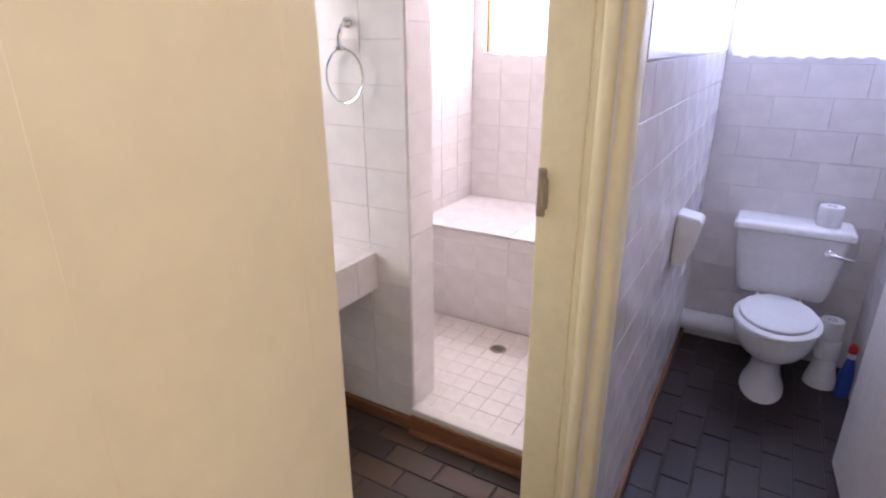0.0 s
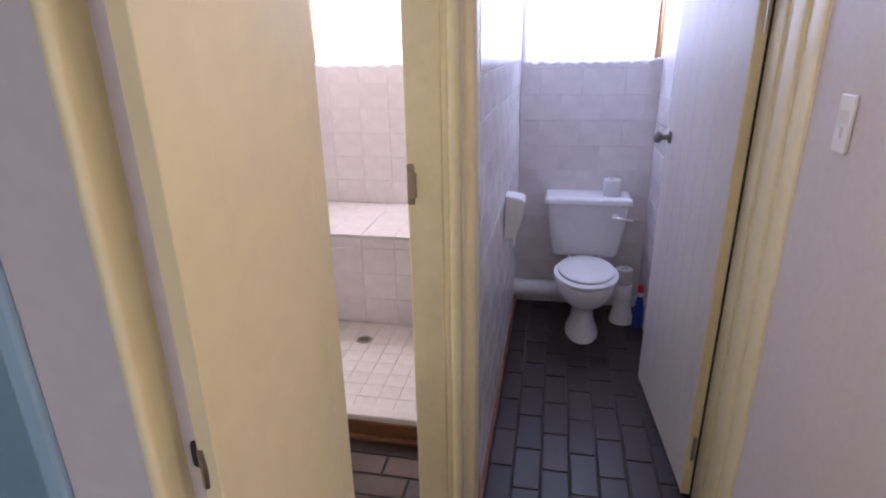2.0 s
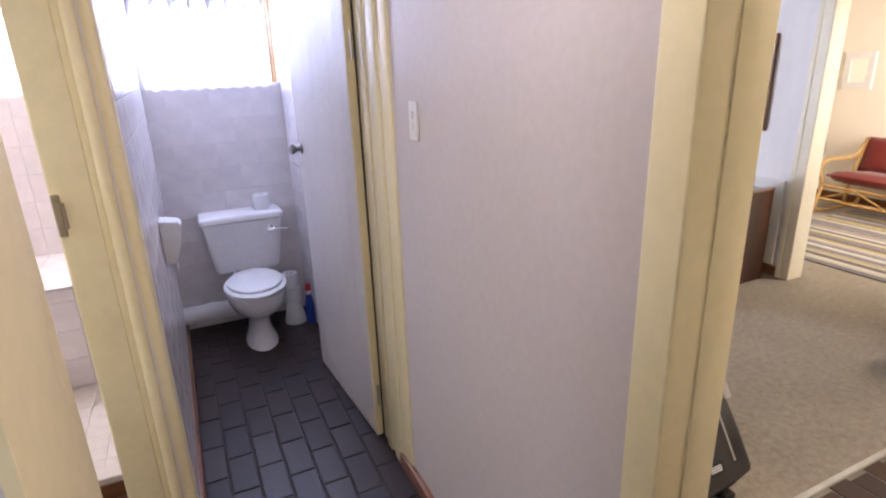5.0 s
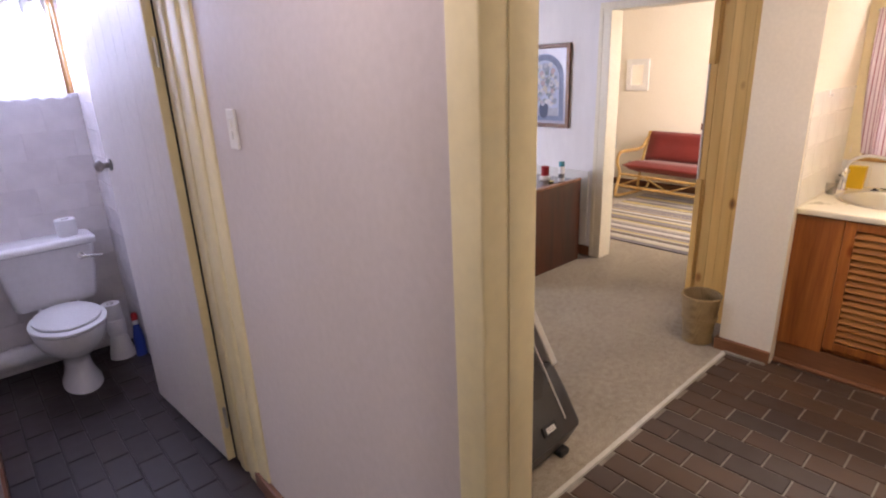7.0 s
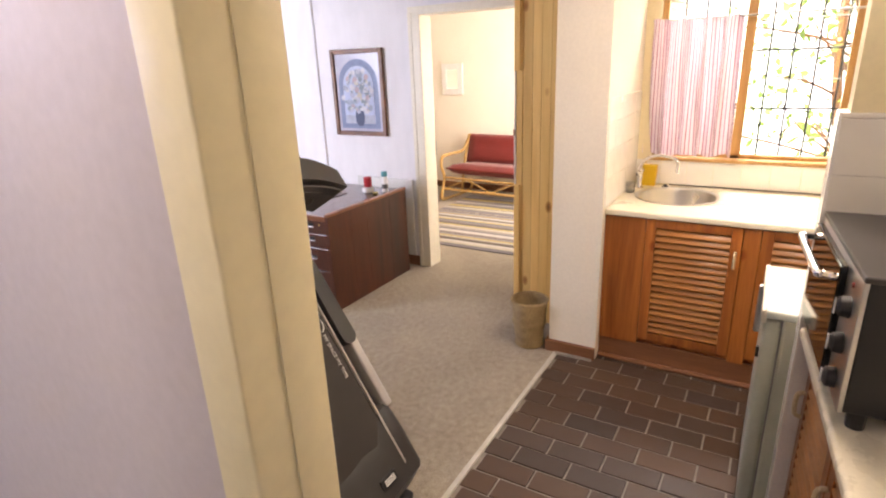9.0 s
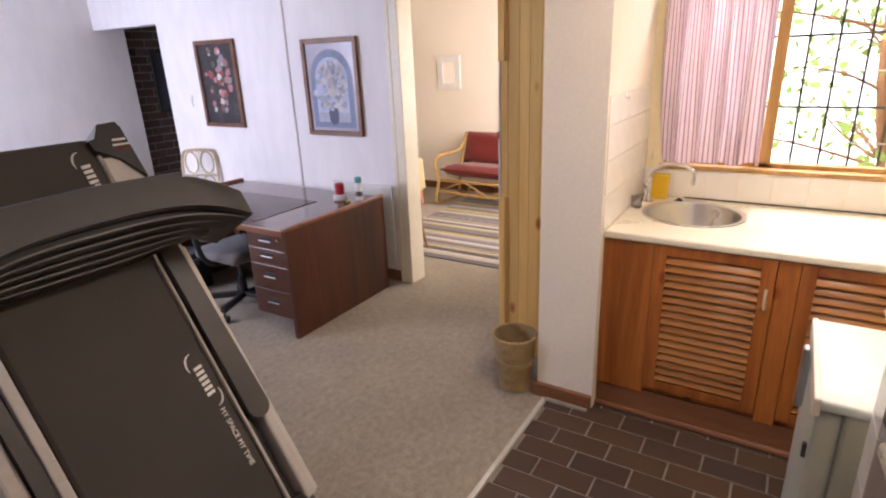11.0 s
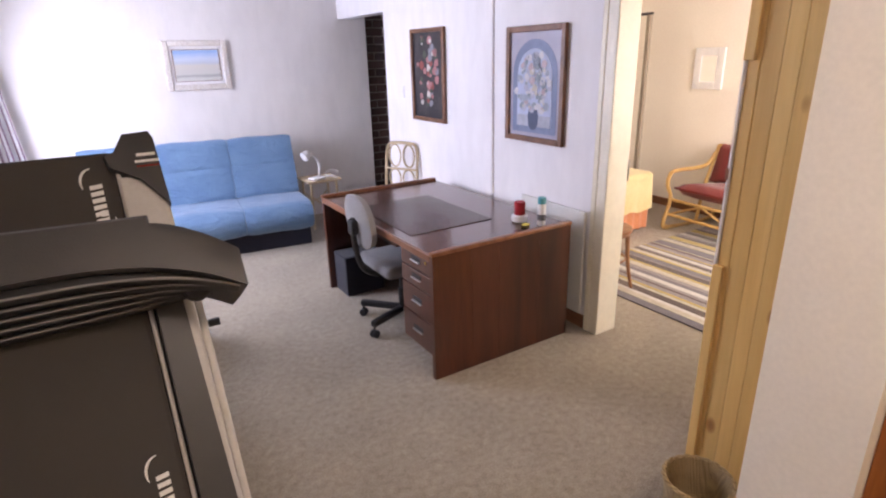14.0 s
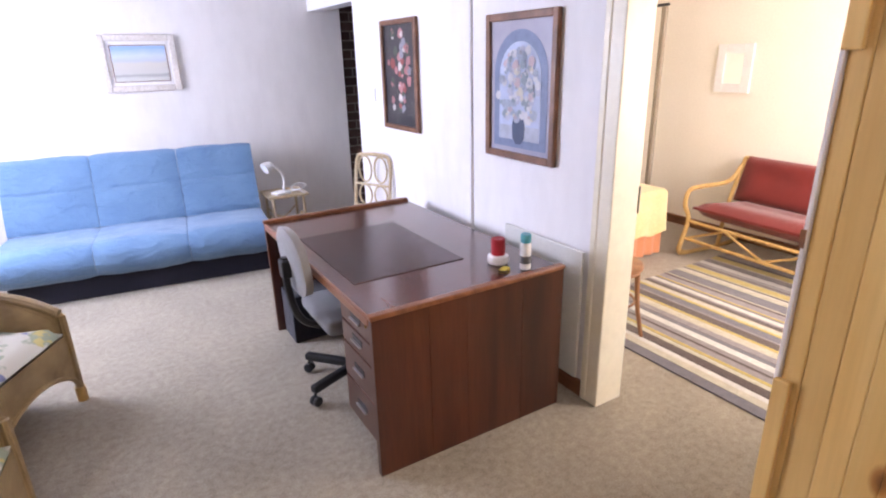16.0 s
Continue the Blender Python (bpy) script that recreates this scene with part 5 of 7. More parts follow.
for k in range(2):
    louvre_door(su, Matrix.Translation((3.586, 0.683 - 0.536 * k, 0.165)) @ FY, 0.455, 0.70)
bm = bmesh.new()
bx(bm, 3.562, -0.645, 0.868, 3.70, 0.899, 0.902, bev=0.010, seg=3)
SX, SY, SR = 3.985, 0.60, 0.215
# worktop ring round the basin cut-out
n = 48
inner = [(SX + SR * math.cos(6.28319 * k / n), SY + SR * math.sin(6.28319 * k / n)) for k in range(n)]


def to_rect(x, y):
    dx, dy = x - SX, y - SY
    s = min(((4.288 - SX) if dx > 0 else (3.6905 - SX)) / dx if abs(dx) > 1e-6 else 9, ((0.899 - SY) if dy > 0 else (0.30 - SY)) / dy if abs(dy) > 1e-6 else 9)
    return SX + dx * s, SY + dy * s


outer = [to_rect(*p) for p in inner]
va = [bm.verts.new((x, y, 0.902)) for x, y in inner]
vb = [bm.verts.new((x, y, 0.902)) for x, y in outer]
for k in range(n):
    bm.faces.new((va[k], va[(k + 1) % n], vb[(k + 1) % n], vb[k]))
for cx, cy in ((4.288, 0.899), (3.6905, 0.899), (3.6905, 0.30), (4.288, 0.30)):
    k = min(range(n), key=lambda i: (outer[i][0] - cx) ** 2 + (outer[i][1] - cy) ** 2)
    near = sorted(range(n), key=lambda i: (outer[i][0] - cx) ** 2 + (outer[i][1] - cy) ** 2)[:2]
    c = bm.verts.new((cx, cy, 0.902))
    if (outer[near[0]][0] - cx) ** 2 + (outer[near[0]][1] - cy) ** 2 > 1e-6:
        bm.faces.new((vb[near[0]], vb[near[1]], c))
bx(bm, 3.6905, -0.645, 0.868, 4.288, 0.30, 0.902)
top = solo("worktop", bm, WORK, "cream laminate worktop round the sink", "worktop")
sk = thing("sink", (SX, SY, 0.0), "round brushed-steel sink let into the worktop", "sink")
part("bowl", L([(0.228, 0.902), (0.230, 0.9065), (0.222, 0.908), (0.205, 0.904), (0.197, 0.885), (0.185, 0.80), (0.165, 0.765), (0.05, 0.757), (0.0, 0.757), (0.0, 0.752), (0.17, 0.752), (0.205, 0.86), (0.214, 0.899), (0.228, 0.902)], 48), STEEL, sk, "", True)
part("waste", L([(0.0, 0.757), (0.035, 0.757), (0.038, 0.760), (0.0, 0.7585)], 20), CHROME, sk, "", True)
tp = thing("tap", (4.14, 0.845, 0.902), "chrome swan-neck mixer tap behind the sink", "tap")
part("tap_base", L([(0.030, 0), (0.031, 0.006), (0.020, 0.012), (0.016, 0.05), (0.0, 0.05)], 18), CHROME, tp, "", True)
part("tap_body", L([(0.017, 0.045), (0.019, 0.07), (0.017, 0.12), (0.010, 0.13), (0.0, 0.13)], 16), CHROME, tp, "", True)
for sg in (-1, 1):
    h = part("cross_handle", T([(0, 0, 0.085), (sg * 0.05, 0.0, 0.10)], 0.008, 8), CHROME, tp, "", True)
    part("handle_cap", L([(0.0, -0.012), (0.016, -0.01), (0.018, 0.0), (0.016, 0.01), (0.0, 0.012)], 10, m=pose(sg * 0.055, 0.0, 0.102, 0, 80, 0)), CHROME, h, "", True)
part("spout", T(smooth_line([(0, 0, 0.12), (-0.01, -0.03, 0.175), (-0.03, -0.10, 0.208), (-0.06, -0.19, 0.203), (-0.072, -0.222, 0.178), (-0.073, -0.226, 0.145)]), [0.011] * 26 + [0.011] * 5, 10), CHROME, tp, "", True)
part("nozzle", T([(-0.073, -0.226, 0.15), (-0.073, -0.226, 0.118)], 0.013, 12), CHROME, tp, "", True)
yc = thing("yellow_sponge_holder", (4.235, 0.81, 0.902), "bright yellow plastic holder behind the tap", "holder")
bm = bmesh.new()
loft(bm, [[(-0.02, -0.05 * k, z), (0.02, -0.05 * k, z), (0.02, 0.05 * k, z), (-0.02, 0.05 * k, z)] for z, k in ((0, 0.85), (0.06, 0.95), (0.125, 1.0), (0.128, 0.96))])
part("holder_body", bm, paint("yellow_plastic", (0.80, 0.52, 0.02), (0.75, 0.46, 0.02), 0.35), yc)
part("rim", T([(-0.02, -0.05, 0.127), (0.02, -0.05, 0.127), (0.02, 0.05, 0.127), (-0.02, 0.05, 0.127)], 0.003, 6, closed=True), paint("yellow_rim", (0.85, 0.6, 0.05), (0.8, 0.55, 0.04), 0.35), yc)
gl = thing("glass_tumbler", (4.00, 0.865, 0.902), "small clear glass standing beside the tap", "glass")
mg, ntg, bg = material("clear_glass", 0.03)
bg.inputs["Transmission Weight"].default_value, bg.inputs["IOR"].default_value = 1.0, 1.45
part("tumbler", L([(0.024, 0), (0.028, 0.06), (0.026, 0.06), (0.022, 0.004), (0.0, 0.004)], 20), mg, gl, "", True)
solo("black_plug", L([(0.0, 0.0), (0.020, 0.0), (0.022, 0.006), (0.012, 0.010), (0.008, 0.018), (0.0, 0.018)], 14, (4.20, 0.70, 0.902)), BLACKP, "black rubber sink plug on the worktop", "plug", smooth=True)
solo("worktop_seal", T([(4.284, 0.69, 0.905), (4.284, -0.64, 0.905)], 0.004, 6), BLACKP, "dark seal line along the worktop's back edge", "seal", "structure")

# ---- kitchen window with curtain and burglar bars ----
wn1 = thing("window_1", (0, 0, 0), "wooden kitchen window with burglar bars, looking on green leaves", "window", kind="structure")
part("window_sill", B(4.27, -0.17, 1.055, 4.46, 0.83, 1.078, bev=0.004), WINDOWW, wn1)
for y0, y1 in ((-0.16, -0.125), (0.325, 0.375), (0.785, 0.82)):
    part("window_frame", B(4.335, y0, 1.078, 4.395, y1, 2.2, bev=0.004), WINDOWW, wn1)
part("window_frame", B(4.335, -0.16, 2.16, 4.395, 0.82, 2.2, bev=0.004), WINDOWW, wn1)
part("window_frame", B(4.335, -0.16, 1.078, 4.395, 0.82, 1.10, bev=0.004), WINDOWW, wn1)
for y0, y1 in ((-0.125, 0.325), (0.375, 0.785)):
    pn = part("pane", B(4.362, y0, 1.10, 4.366, y1, 2.16), mg, wn1)
    pn.visible_shadow = False
IRON = paint("black_iron", (0.02, 0.02, 0.022), (0.03, 0.025, 0.022), 0.5, 20)
gr = thing("burglar_bars", (0, 0, 0), "black iron burglar bars behind the kitchen window", "window bars", kind="structure")
for k in range(8):
    y = -0.10 + 0.115 * k
    part("bar", T([(4.425, y, 1.08), (4.425, y, 2.2)], 0.006, 6), IRON, gr)
for k in range(6):
    part("cross_bar", T([(4.42, -0.15, 1.20 + 0.16 * k), (4.42, 0.81, 1.20 + 0.16 * k)], 0.006 if k % 2 else 0.004, 6), IRON if k % 2 else SILVER, gr)
kc = thing("kitchen_curtain", (0, 0, 0), "red and white striped cafe curtain on a rail", "curtain")
STRIPE = striped("red_white_stripe", "U", 0.040, [(0.0, (0.74, 0.64, 0.69)), (0.34, (0.38, 0.14, 0.18)), (0.48, (0.72, 0.61, 0.67)), (0.82, (0.40, 0.20, 0.27)), (0.94, (0.74, 0.64, 0.69))], 0.9, 0.2)
bm = bmesh.new()


def curt(u, v):
    y = 0.845 - 0.475 * u - 0.02 * (1 - v) * math.sin(u * 3)
    return Vector((4.275 + 0.036 * math.sin(u * 31 + 2.6 * math.sin(v * 1.6 + u * 4)) * (1.15 - 0.4 * v) + 0.012 * math.sin(u * 71 + v * 3 + 2 * math.sin(u * 9)), y + 0.022 * math.sin(u * 31 + 1.2) * (1.1 - 0.5 * v), 1.095 + 0.775 * v + 0.006 * math.sin(u * 44)))


sheet(bm, curt, 110, 12, 0, True)
part("cloth", bm, STRIPE, kc, "", True)
part("rod", T([(4.283, 0.86, 1.865), (4.283, -0.15, 1.865)], 0.006, 8), STEEL, kc, "thin metal curtain rod")

# green beyond the kitchen window
R = random.Random(3)


def leaf_mat(name):
    m = bpy.data.materials.new(name)
    m.use_nodes = True
    nt = m.node_tree
    nt.nodes.remove(nt.nodes["Principled BSDF"])
    gi = nt.nodes.new("ShaderNodeNewGeometry")
    r = ramp(nt, [(0, (0.26, 0.42, 0.10)), (0.5, (0.40, 0.55, 0.16)), (1, (0.52, 0.66, 0.26))])
    nt.links.new(gi.outputs["Random Per Island"], r.inputs["Fac"])
    d, t, x = nt.nodes.new("ShaderNodeBsdfDiffuse"), nt.nodes.new("ShaderNodeBsdfTranslucent"), nt.nodes.new("ShaderNodeMixShader")
    for s in (d, t):
        nt.links.new(r.outputs["Color"], s.inputs["Color"])
    x.inputs[0].default_value = 0.8
    nt.links.new(d.outputs[0], x.inputs[1])
    nt.links.new(t.outputs[0], x.inputs[2])
    nt.links.new(x.outputs[0], nt.nodes["Material Output"].inputs["Surface"])
    return m


vine = thing("garden_tree", (6.0, -0.45, -0.16), "leafy green creeper and branches outside the kitchen window", "tree")
bm = bmesh.new()
tips = []
tube(bm, smooth_line([(0, 0, 0), (0.05, 0.1, 0.8), (-0.05, 0.25, 1.6), (0.05, 0.3, 2.6)]), [0.05 - 0.0013 * k for k in range(19)], 8)
for k in range(26):
    z0 = R.uniform(0.5, 2.4)
    a = R.uniform(0, 6.28)
    ln = R.uniform(0.5, 1.1)
    p = [(0, 0.2, z0), (0.5 * ln * math.cos(a), 0.2 + 0.6 * ln * math.sin(a), z0 + 0.15), (0.9 * ln * math.cos(a), 0.2 + 1.3 * ln * math.sin(a), z0 + R.uniform(-0.2, 0.5))]
    q = smooth_line(p, 5)
    tube(bm, q, [0.014 - 0.0011 * i for i in range(len(q))], 5)
    tips += q[3:]
part("trunk", bm, BENT, vine, "thin branching stems", True)
vs, fs = [], []
for k in range(620):
    c = R.choice(tips) + Vector((R.gauss(0, 0.16), R.gauss(0, 0.22), R.gauss(0, 0.16)))
    u, v = Vector((R.gauss(0, 1), R.gauss(0, 1), R.gauss(0, 1))).normalized(), Vector((R.gauss(0, 1), R.gauss(0, 1), R.gauss(0, 1)))
    v = (v - u * v.dot(u)).normalized()
    s = R.uniform(0.03, 0.065)
    i = len(vs)
    vs += [c - u * s, c - u * 0.2 * s + v * s * 0.55, c + u * s, c - u * 0.2 * s - v * s * 0.55]
    fs.append((i, i + 1, i + 2, i + 3))
me = bpy.data.meshes.new("crown")
me.from_pydata([tuple(v) for v in vs], [], fs)
me.materials.append(leaf_mat("leaf_green"))
cr = new("crown", me)
cr.parent = vine
cr["label"] = "many small bright green leaves"
# emissive sheet: the garden's glare is put in as its own glow
gm, ntg2, bg2 = material("glowing_backdrop", 0.9)
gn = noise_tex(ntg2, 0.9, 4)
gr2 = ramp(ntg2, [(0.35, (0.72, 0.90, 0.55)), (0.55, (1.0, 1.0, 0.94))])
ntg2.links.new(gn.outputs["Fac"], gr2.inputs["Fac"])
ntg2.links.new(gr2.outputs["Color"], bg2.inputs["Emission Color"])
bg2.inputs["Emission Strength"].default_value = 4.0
solo("backdrop", B(9.0, -9.0, -0.16, 9.2, 4.5, 6.5), gm, "glowing sheet standing in for the glaring garden beyond the window", "backdrop", "structure")

# ---- kitchen: side counter, cooker, fridge ----
sc = thing("side_cabinet", (0, 0, 0), "orange-pine louvred base cabinet under the cooker", "cabinet")
part("carcass", B(1.125, -0.56, 0.10, 2.438, -0.06, 0.868), CABINET, sc)
part("plinth", B(1.125, -0.55, 0.0, 2.438, -0.09, 0.10), SKIRT, sc)
for k in range(3):
    louvre_door(sc, Matrix.Translation((1.978 - 0.425 * k, -0.046, 0.13)) @ Matrix.Rotation(math.pi, 4, "Z") @ Matrix.Translation((-0.42, 0, 0)), 0.42, 0.72, -1)
bm = bmesh.new()
bx(bm, 1.125, -0.56, 0.868, 2.438, 0.0, 0.902, bev=0.010, seg=3)
COUNTER = Matrix.Translation((2.44, 0.022, 0)) @ Matrix.Rotation(radians(4.5), 4, "Z") @ Matrix.Translation((-2.44, 0, 0))
sc.matrix_basis = COUNTER
solo("counter_top", bm, WORK, "cream laminate counter under the cooker", "worktop").matrix_basis = COUNTER
ov = thing("mini_oven", (0, 0, 0), "black table-top oven with a glass door and hotplates", "oven")
ov.matrix_basis = COUNTER @ Matrix.Translation((0.008, 0.030, 0.020))
part("body", B(1.90, -0.50, 0.925, 2.42, -0.045, 1.225, bev=0.006), BLACKP, ov)
part("top_plate", B(1.895, -0.505, 1.222, 2.425, -0.035, 1.236, bev=0.004), CHARCOAL, ov, "dark grey enamel top")
part("front_trim", B(1.90, -0.047, 0.925, 2.42, -0.037, 1.222, bev=0.002), STEEL, ov, "steel front plate")
dr = part("oven_door", B(2.045, -0.040, 0.935, 2.415, -0.022, 1.205, bev=0.004), paint("black_glass", (0.012, 0.012, 0.013), (0.016, 0.014, 0.013), 0.06, 3, 0.0, 30, 0.6), ov, "black glass oven door")
part("door_handle", T(smooth_line([(2.07, -0.022, 1.17), (2.075, 0.004, 1.172), (2.10, 0.014, 1.172), (2.36, 0.014, 1.172), (2.385, 0.004, 1.172), (2.39, -0.022, 1.17)]), 0.010, 8), CHROME, dr, "chrome bar handle", True)
for z in (1.14, 1.055, 0.97):
    kb = part("knob", L([(0.024, 0), (0.022, 0.018), (0.012, 0.024), (0.0, 0.024)], 18, m=pose(1.972, -0.037, z, -90)), BLACKP, ov, "", True)
    part("pointer", B(1.970, -0.012, z - 0.018, 1.974, -0.009, z + 0.018), INK, kb)
part("indicator", L([(0.006, 0), (0.006, 0.004), (0, 0.005)], 10, m=pose(1.972, -0.037, 1.19, -90)), REDF, ov)
for x in (2.02, 2.29):
    hp = part("hotplate", L([(0.085, 1.236), (0.085, 1.246), (0.078, 1.250), (0.0, 1.250)], 28, (x, -0.27, 0)), IRON, ov, "", True)
for x in (1.93, 2.39):
    for y in (-0.47, -0.08):
        part("foot", L([(0.018, 0.882), (0.020, 0.926)], 10, (x, y, 0)), BLACKP, ov)
pt = thing("patterned_plate", (2.30, -0.24, 1.271), "small blue and white patterned plate on the oven", "plate")
mp_, ntp, bp_ = material("patterned_china", 0.15)
daub(ntp, bp_, (0.78, 0.77, 0.74), [(26, 0.50, 0.54, (0.10, 0.11, 0.16), 2.0), (40, 0.58, 0.62, (0.42, 0.12, 0.10), 5.0)])
part("china", L([(0.04, 0), (0.05, 0.004), (0.085, 0.020), (0.084, 0.023), (0.048, 0.008), (0.0, 0.008)], 32), mp_, pt, "", True)
fr = thing("fridge", (0, 0, 0), "small pale green-grey bar fridge under the counter edge", "fridge")
FRP = paint("fridge_enamel", (0.50, 0.51, 0.41), (0.45, 0.46, 0.37), 0.3, 4, 0.03, 60)
part("cabinet_body", B(2.62, -0.50, 0.02, 3.08, 0.055, 0.83, bev=0.008), FRP, fr)
fd = part("fridge_door", B(2.62, 0.060, 0.05, 3.08, 0.112, 0.825, bev=0.014, seg=3), FRP, fr, "", True)
part("seal", B(2.63, 0.052, 0.06, 3.07, 0.062, 0.82), GREYF, fr)
part("fridge_top", B(2.612, -0.51, 0.828, 3.09, 0.115, 0.860, bev=0.010, seg=3), paint("pale_mint_top", (0.68, 0.74, 0.68), (0.62, 0.68, 0.62), 0.25), fr, "pale mint top panel", True)
part("top_edge", B(2.61, 0.105, 0.812, 3.092, 0.122, 0.862, bev=0.006), CREAMP, fr)
part("door_handle", B(2.655, 0.110, 0.66, 2.672, 0.122, 0.70, bev=0.003), CHARCOAL, fd)
part("handle_grip", B(2.99, 0.110, 0.60, 3.03, 0.135, 0.80, bev=0.008), STEEL, fd)
for x in (2.66, 3.04):
    part("foot", L([(0.018, 0), (0.018, 0.022)], 10, (x, 0.02, 0)), BLACKP, fr)
    part("foot", L([(0.018, 0), (0.018, 0.022)], 10, (x, -0.45, 0)), BLACKP, fr)
hk = thing("wall_hook", (3.78, 0.898, 1.46), "small clear hook stuck on the kitchen tiles", "hook")
part("pad", B(-0.012, -0.004, -0.016, 0.012, 0, 0.016, bev=0.002), PLASTICW, hk)
part("peg", T([(0, -0.004, -0.008), (0, -0.018, -0.012), (0, -0.02, -0.002)], 0.003, 6), PLASTICW, hk)


def added_ceiling_globe(at, label):
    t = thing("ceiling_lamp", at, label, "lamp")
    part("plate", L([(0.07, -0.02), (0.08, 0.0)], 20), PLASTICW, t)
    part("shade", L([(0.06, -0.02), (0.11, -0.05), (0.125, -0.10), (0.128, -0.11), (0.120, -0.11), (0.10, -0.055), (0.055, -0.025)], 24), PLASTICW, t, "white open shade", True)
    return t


# invented fitting over the lobby's added fill, never in view
added_ceiling_globe((0.60, 0.95, H), "unseen white ceiling lamp added to go with the lobby fill light")
ks = thing("strip_light", (2.7, 0.15, H), "white fluorescent strip light on the kitchen ceiling", "lamp")
part("housing", B(-0.62, -0.03, -0.045, 0.62, 0.03, 0, bev=0.006), PLASTICW, ks)
for sx_ in (-1, 1):
    part("end_cap", B(sx_ * 0.635 - 0.016, -0.034, -0.075, sx_ * 0.635 + 0.016, 0.034, 0, bev=0.004), CREAMP, ks)


# ---- toilet ----
wc = thing("toilet", (0.645, 0, 0), "white close-coupled toilet with a wooden-style seat, lid down", "toilet")


def oval(cy, rx, ry, z, n=32, back=0.0):
    out = []
    for k in range(n):
        a = 6.28319 * k / n
        y = ry * math.sin(a)
        out.append((rx * math.cos(a), cy + (y if y < 0 else y * (1 - back)), z))
    return out


bm = bmesh.new()
loft(bm, [oval(3.61, 0.100, 0.185, 0.0), oval(3.61, 0.098, 0.182, 0.02), oval(3.615, 0.084, 0.165, 0.05), oval(3.63, 0.068, 0.150, 0.10), oval(3.635, 0.066, 0.148, 0.16), oval(3.625, 0.076, 0.158, 0.20), oval(3.60, 0.112, 0.190, 0.232), oval(3.58, 0.148, 0.226, 0.27), oval(3.567, 0.170, 0.246, 0.32), oval(3.56, 0.180, 0.255, 0.37), oval(3.56, 0.182, 0.256, 0.395), oval(3.56, 0.15, 0.215, 0.397)])
part("pan", bm, CERAMIC, wc, "", True)
bm = bmesh.new()
loft(bm, [[(-0.09, 3.70, 0.26), (0.09, 3.70, 0.26), (0.09, 3.95, 0.30), (-0.09, 3.95, 0.30)], [(-0.10, 3.70, 0.395), (0.10, 3.70, 0.395), (0.10, 3.96, 0.40), (-0.10, 3.96, 0.40)]])
part("pan_back", bm, CERAMIC, wc)
bm = bmesh.new()
loft(bm, [oval(3.545, 0.180, 0.243, 0.400), oval(3.545, 0.187, 0.250, 0.408), oval(3.545, 0.186, 0.249, 0.418), oval(3.545, 0.176, 0.238, 0.424)])
part("seat_ring", bm, PLASTICW, wc, "white toilet seat", True)
bm = bmesh.new()
loft(bm, [oval(3.555, 0.158, 0.212, 0.426), oval(3.555, 0.164, 0.218, 0.430), oval(3.555, 0.163, 0.217, 0.438), oval(3.555, 0.150, 0.203, 0.445), oval(3.555, 0.05, 0.08, 0.448)])
part("lid", bm, PLASTICW, wc, "white lid", True)
# grey tube that draws the shadow line under the lid
part("lid_shadow_gap", T([Vector(p) for p in oval(3.555, 0.162, 0.216, 0.4255)], 0.0022, 6, closed=True), GREYF, wc)
part("hinge_bar", B(-0.10, 3.752, 0.40, 0.10, 3.79, 0.432, bev=0.006), PLASTICW, wc)
for x in (-0.07, 0.07):
    part("hinge_cap", B(x - 0.018, 3.746, 0.428, x + 0.018, 3.786, 0.440, bev=0.004), CHROME, wc)
bm = bmesh.new()


def tank(w, d0, d1, z, r=0.03):
    pts = []
    for cx, cy, a0 in ((w - r, d1 - r, 0), (-w + r, d1 - r, 90), (-w + r, d0 + r, 180), (w - r, d0 + r, 270)):
        for k in range(5):
            a = radians(a0 + 90 * k / 4)
            pts.append((cx + r * math.cos(a), cy + r * math.sin(a), z))
    return pts


loft(bm, [tank(0.190, 3.80, 3.985, 0.425), tank(0.205, 3.795, 3.988, 0.445), tank(0.228, 3.785, 3.99, 0.61), tank(0.244, 3.78, 3.99, 0.757)])
part("cistern", bm, CERAMIC, wc, "", True)
bm = bmesh.new()
loft(bm, [tank(0.247, 3.777, 3.992, 0.757), tank(0.260, 3.765, 3.995, 0.764), tank(0.260, 3.765, 3.995, 0.790), tank(0.250, 3.775, 3.99, 0.802), tank(0.20, 3.80, 3.97, 0.806)])
part("cistern_lid", bm, CERAMIC, wc, "", True)
lv = part("flush_lever", T([(0.165, 3.775, 0.695), (0.165, 3.752, 0.695), (0.20, 3.745, 0.692), (0.262, 3.745, 0.684)], [0.010, 0.010, 0.008, 0.007], 10), CHROME, wc, "chrome flush lever", True)
part("lever_rose", L([(0.020, 0), (0.020, 0.006), (0.012, 0.012), (0, 0.012)], 16, m=pose(0.165, 3.782, 0.695, 90)), CHROME, lv, "", True)


def toilet_roll(name, at, label):
    t = thing(name, at, label, "toilet roll")
    part("paper", L([(0.020, 0.002), (0.050, 0.0), (0.053, 0.006), (0.053, 0.096), (0.050, 0.10), (0.020, 0.098)], 24), paint("tissue", (0.84, 0.83, 0.83), (0.8, 0.79, 0.8), 0.95, 30, 0.2, 200), t, "", True)
    part("core", L([(0.0, 0.096), (0.019, 0.096), (0.019, 0.0985), (0.0, 0.0965)], 16), paint("dark_core", (0.10, 0.08, 0.06), (0.06, 0.05, 0.04), 0.9), t)
    return t


toilet_roll("toilet_roll", (0.785, 3.875, 0.804), "white toilet roll standing on the cistern")
br = thing("brush_holder", (0.90, 3.78, 0), "white plastic toilet brush holder with rolls on it", "brush holder")
part("holder", L([(0.074, 0), (0.072, 0.02), (0.050, 0.125), (0.042, 0.15), (0.0, 0.15)], 20), PLASTICW, br, "", True)
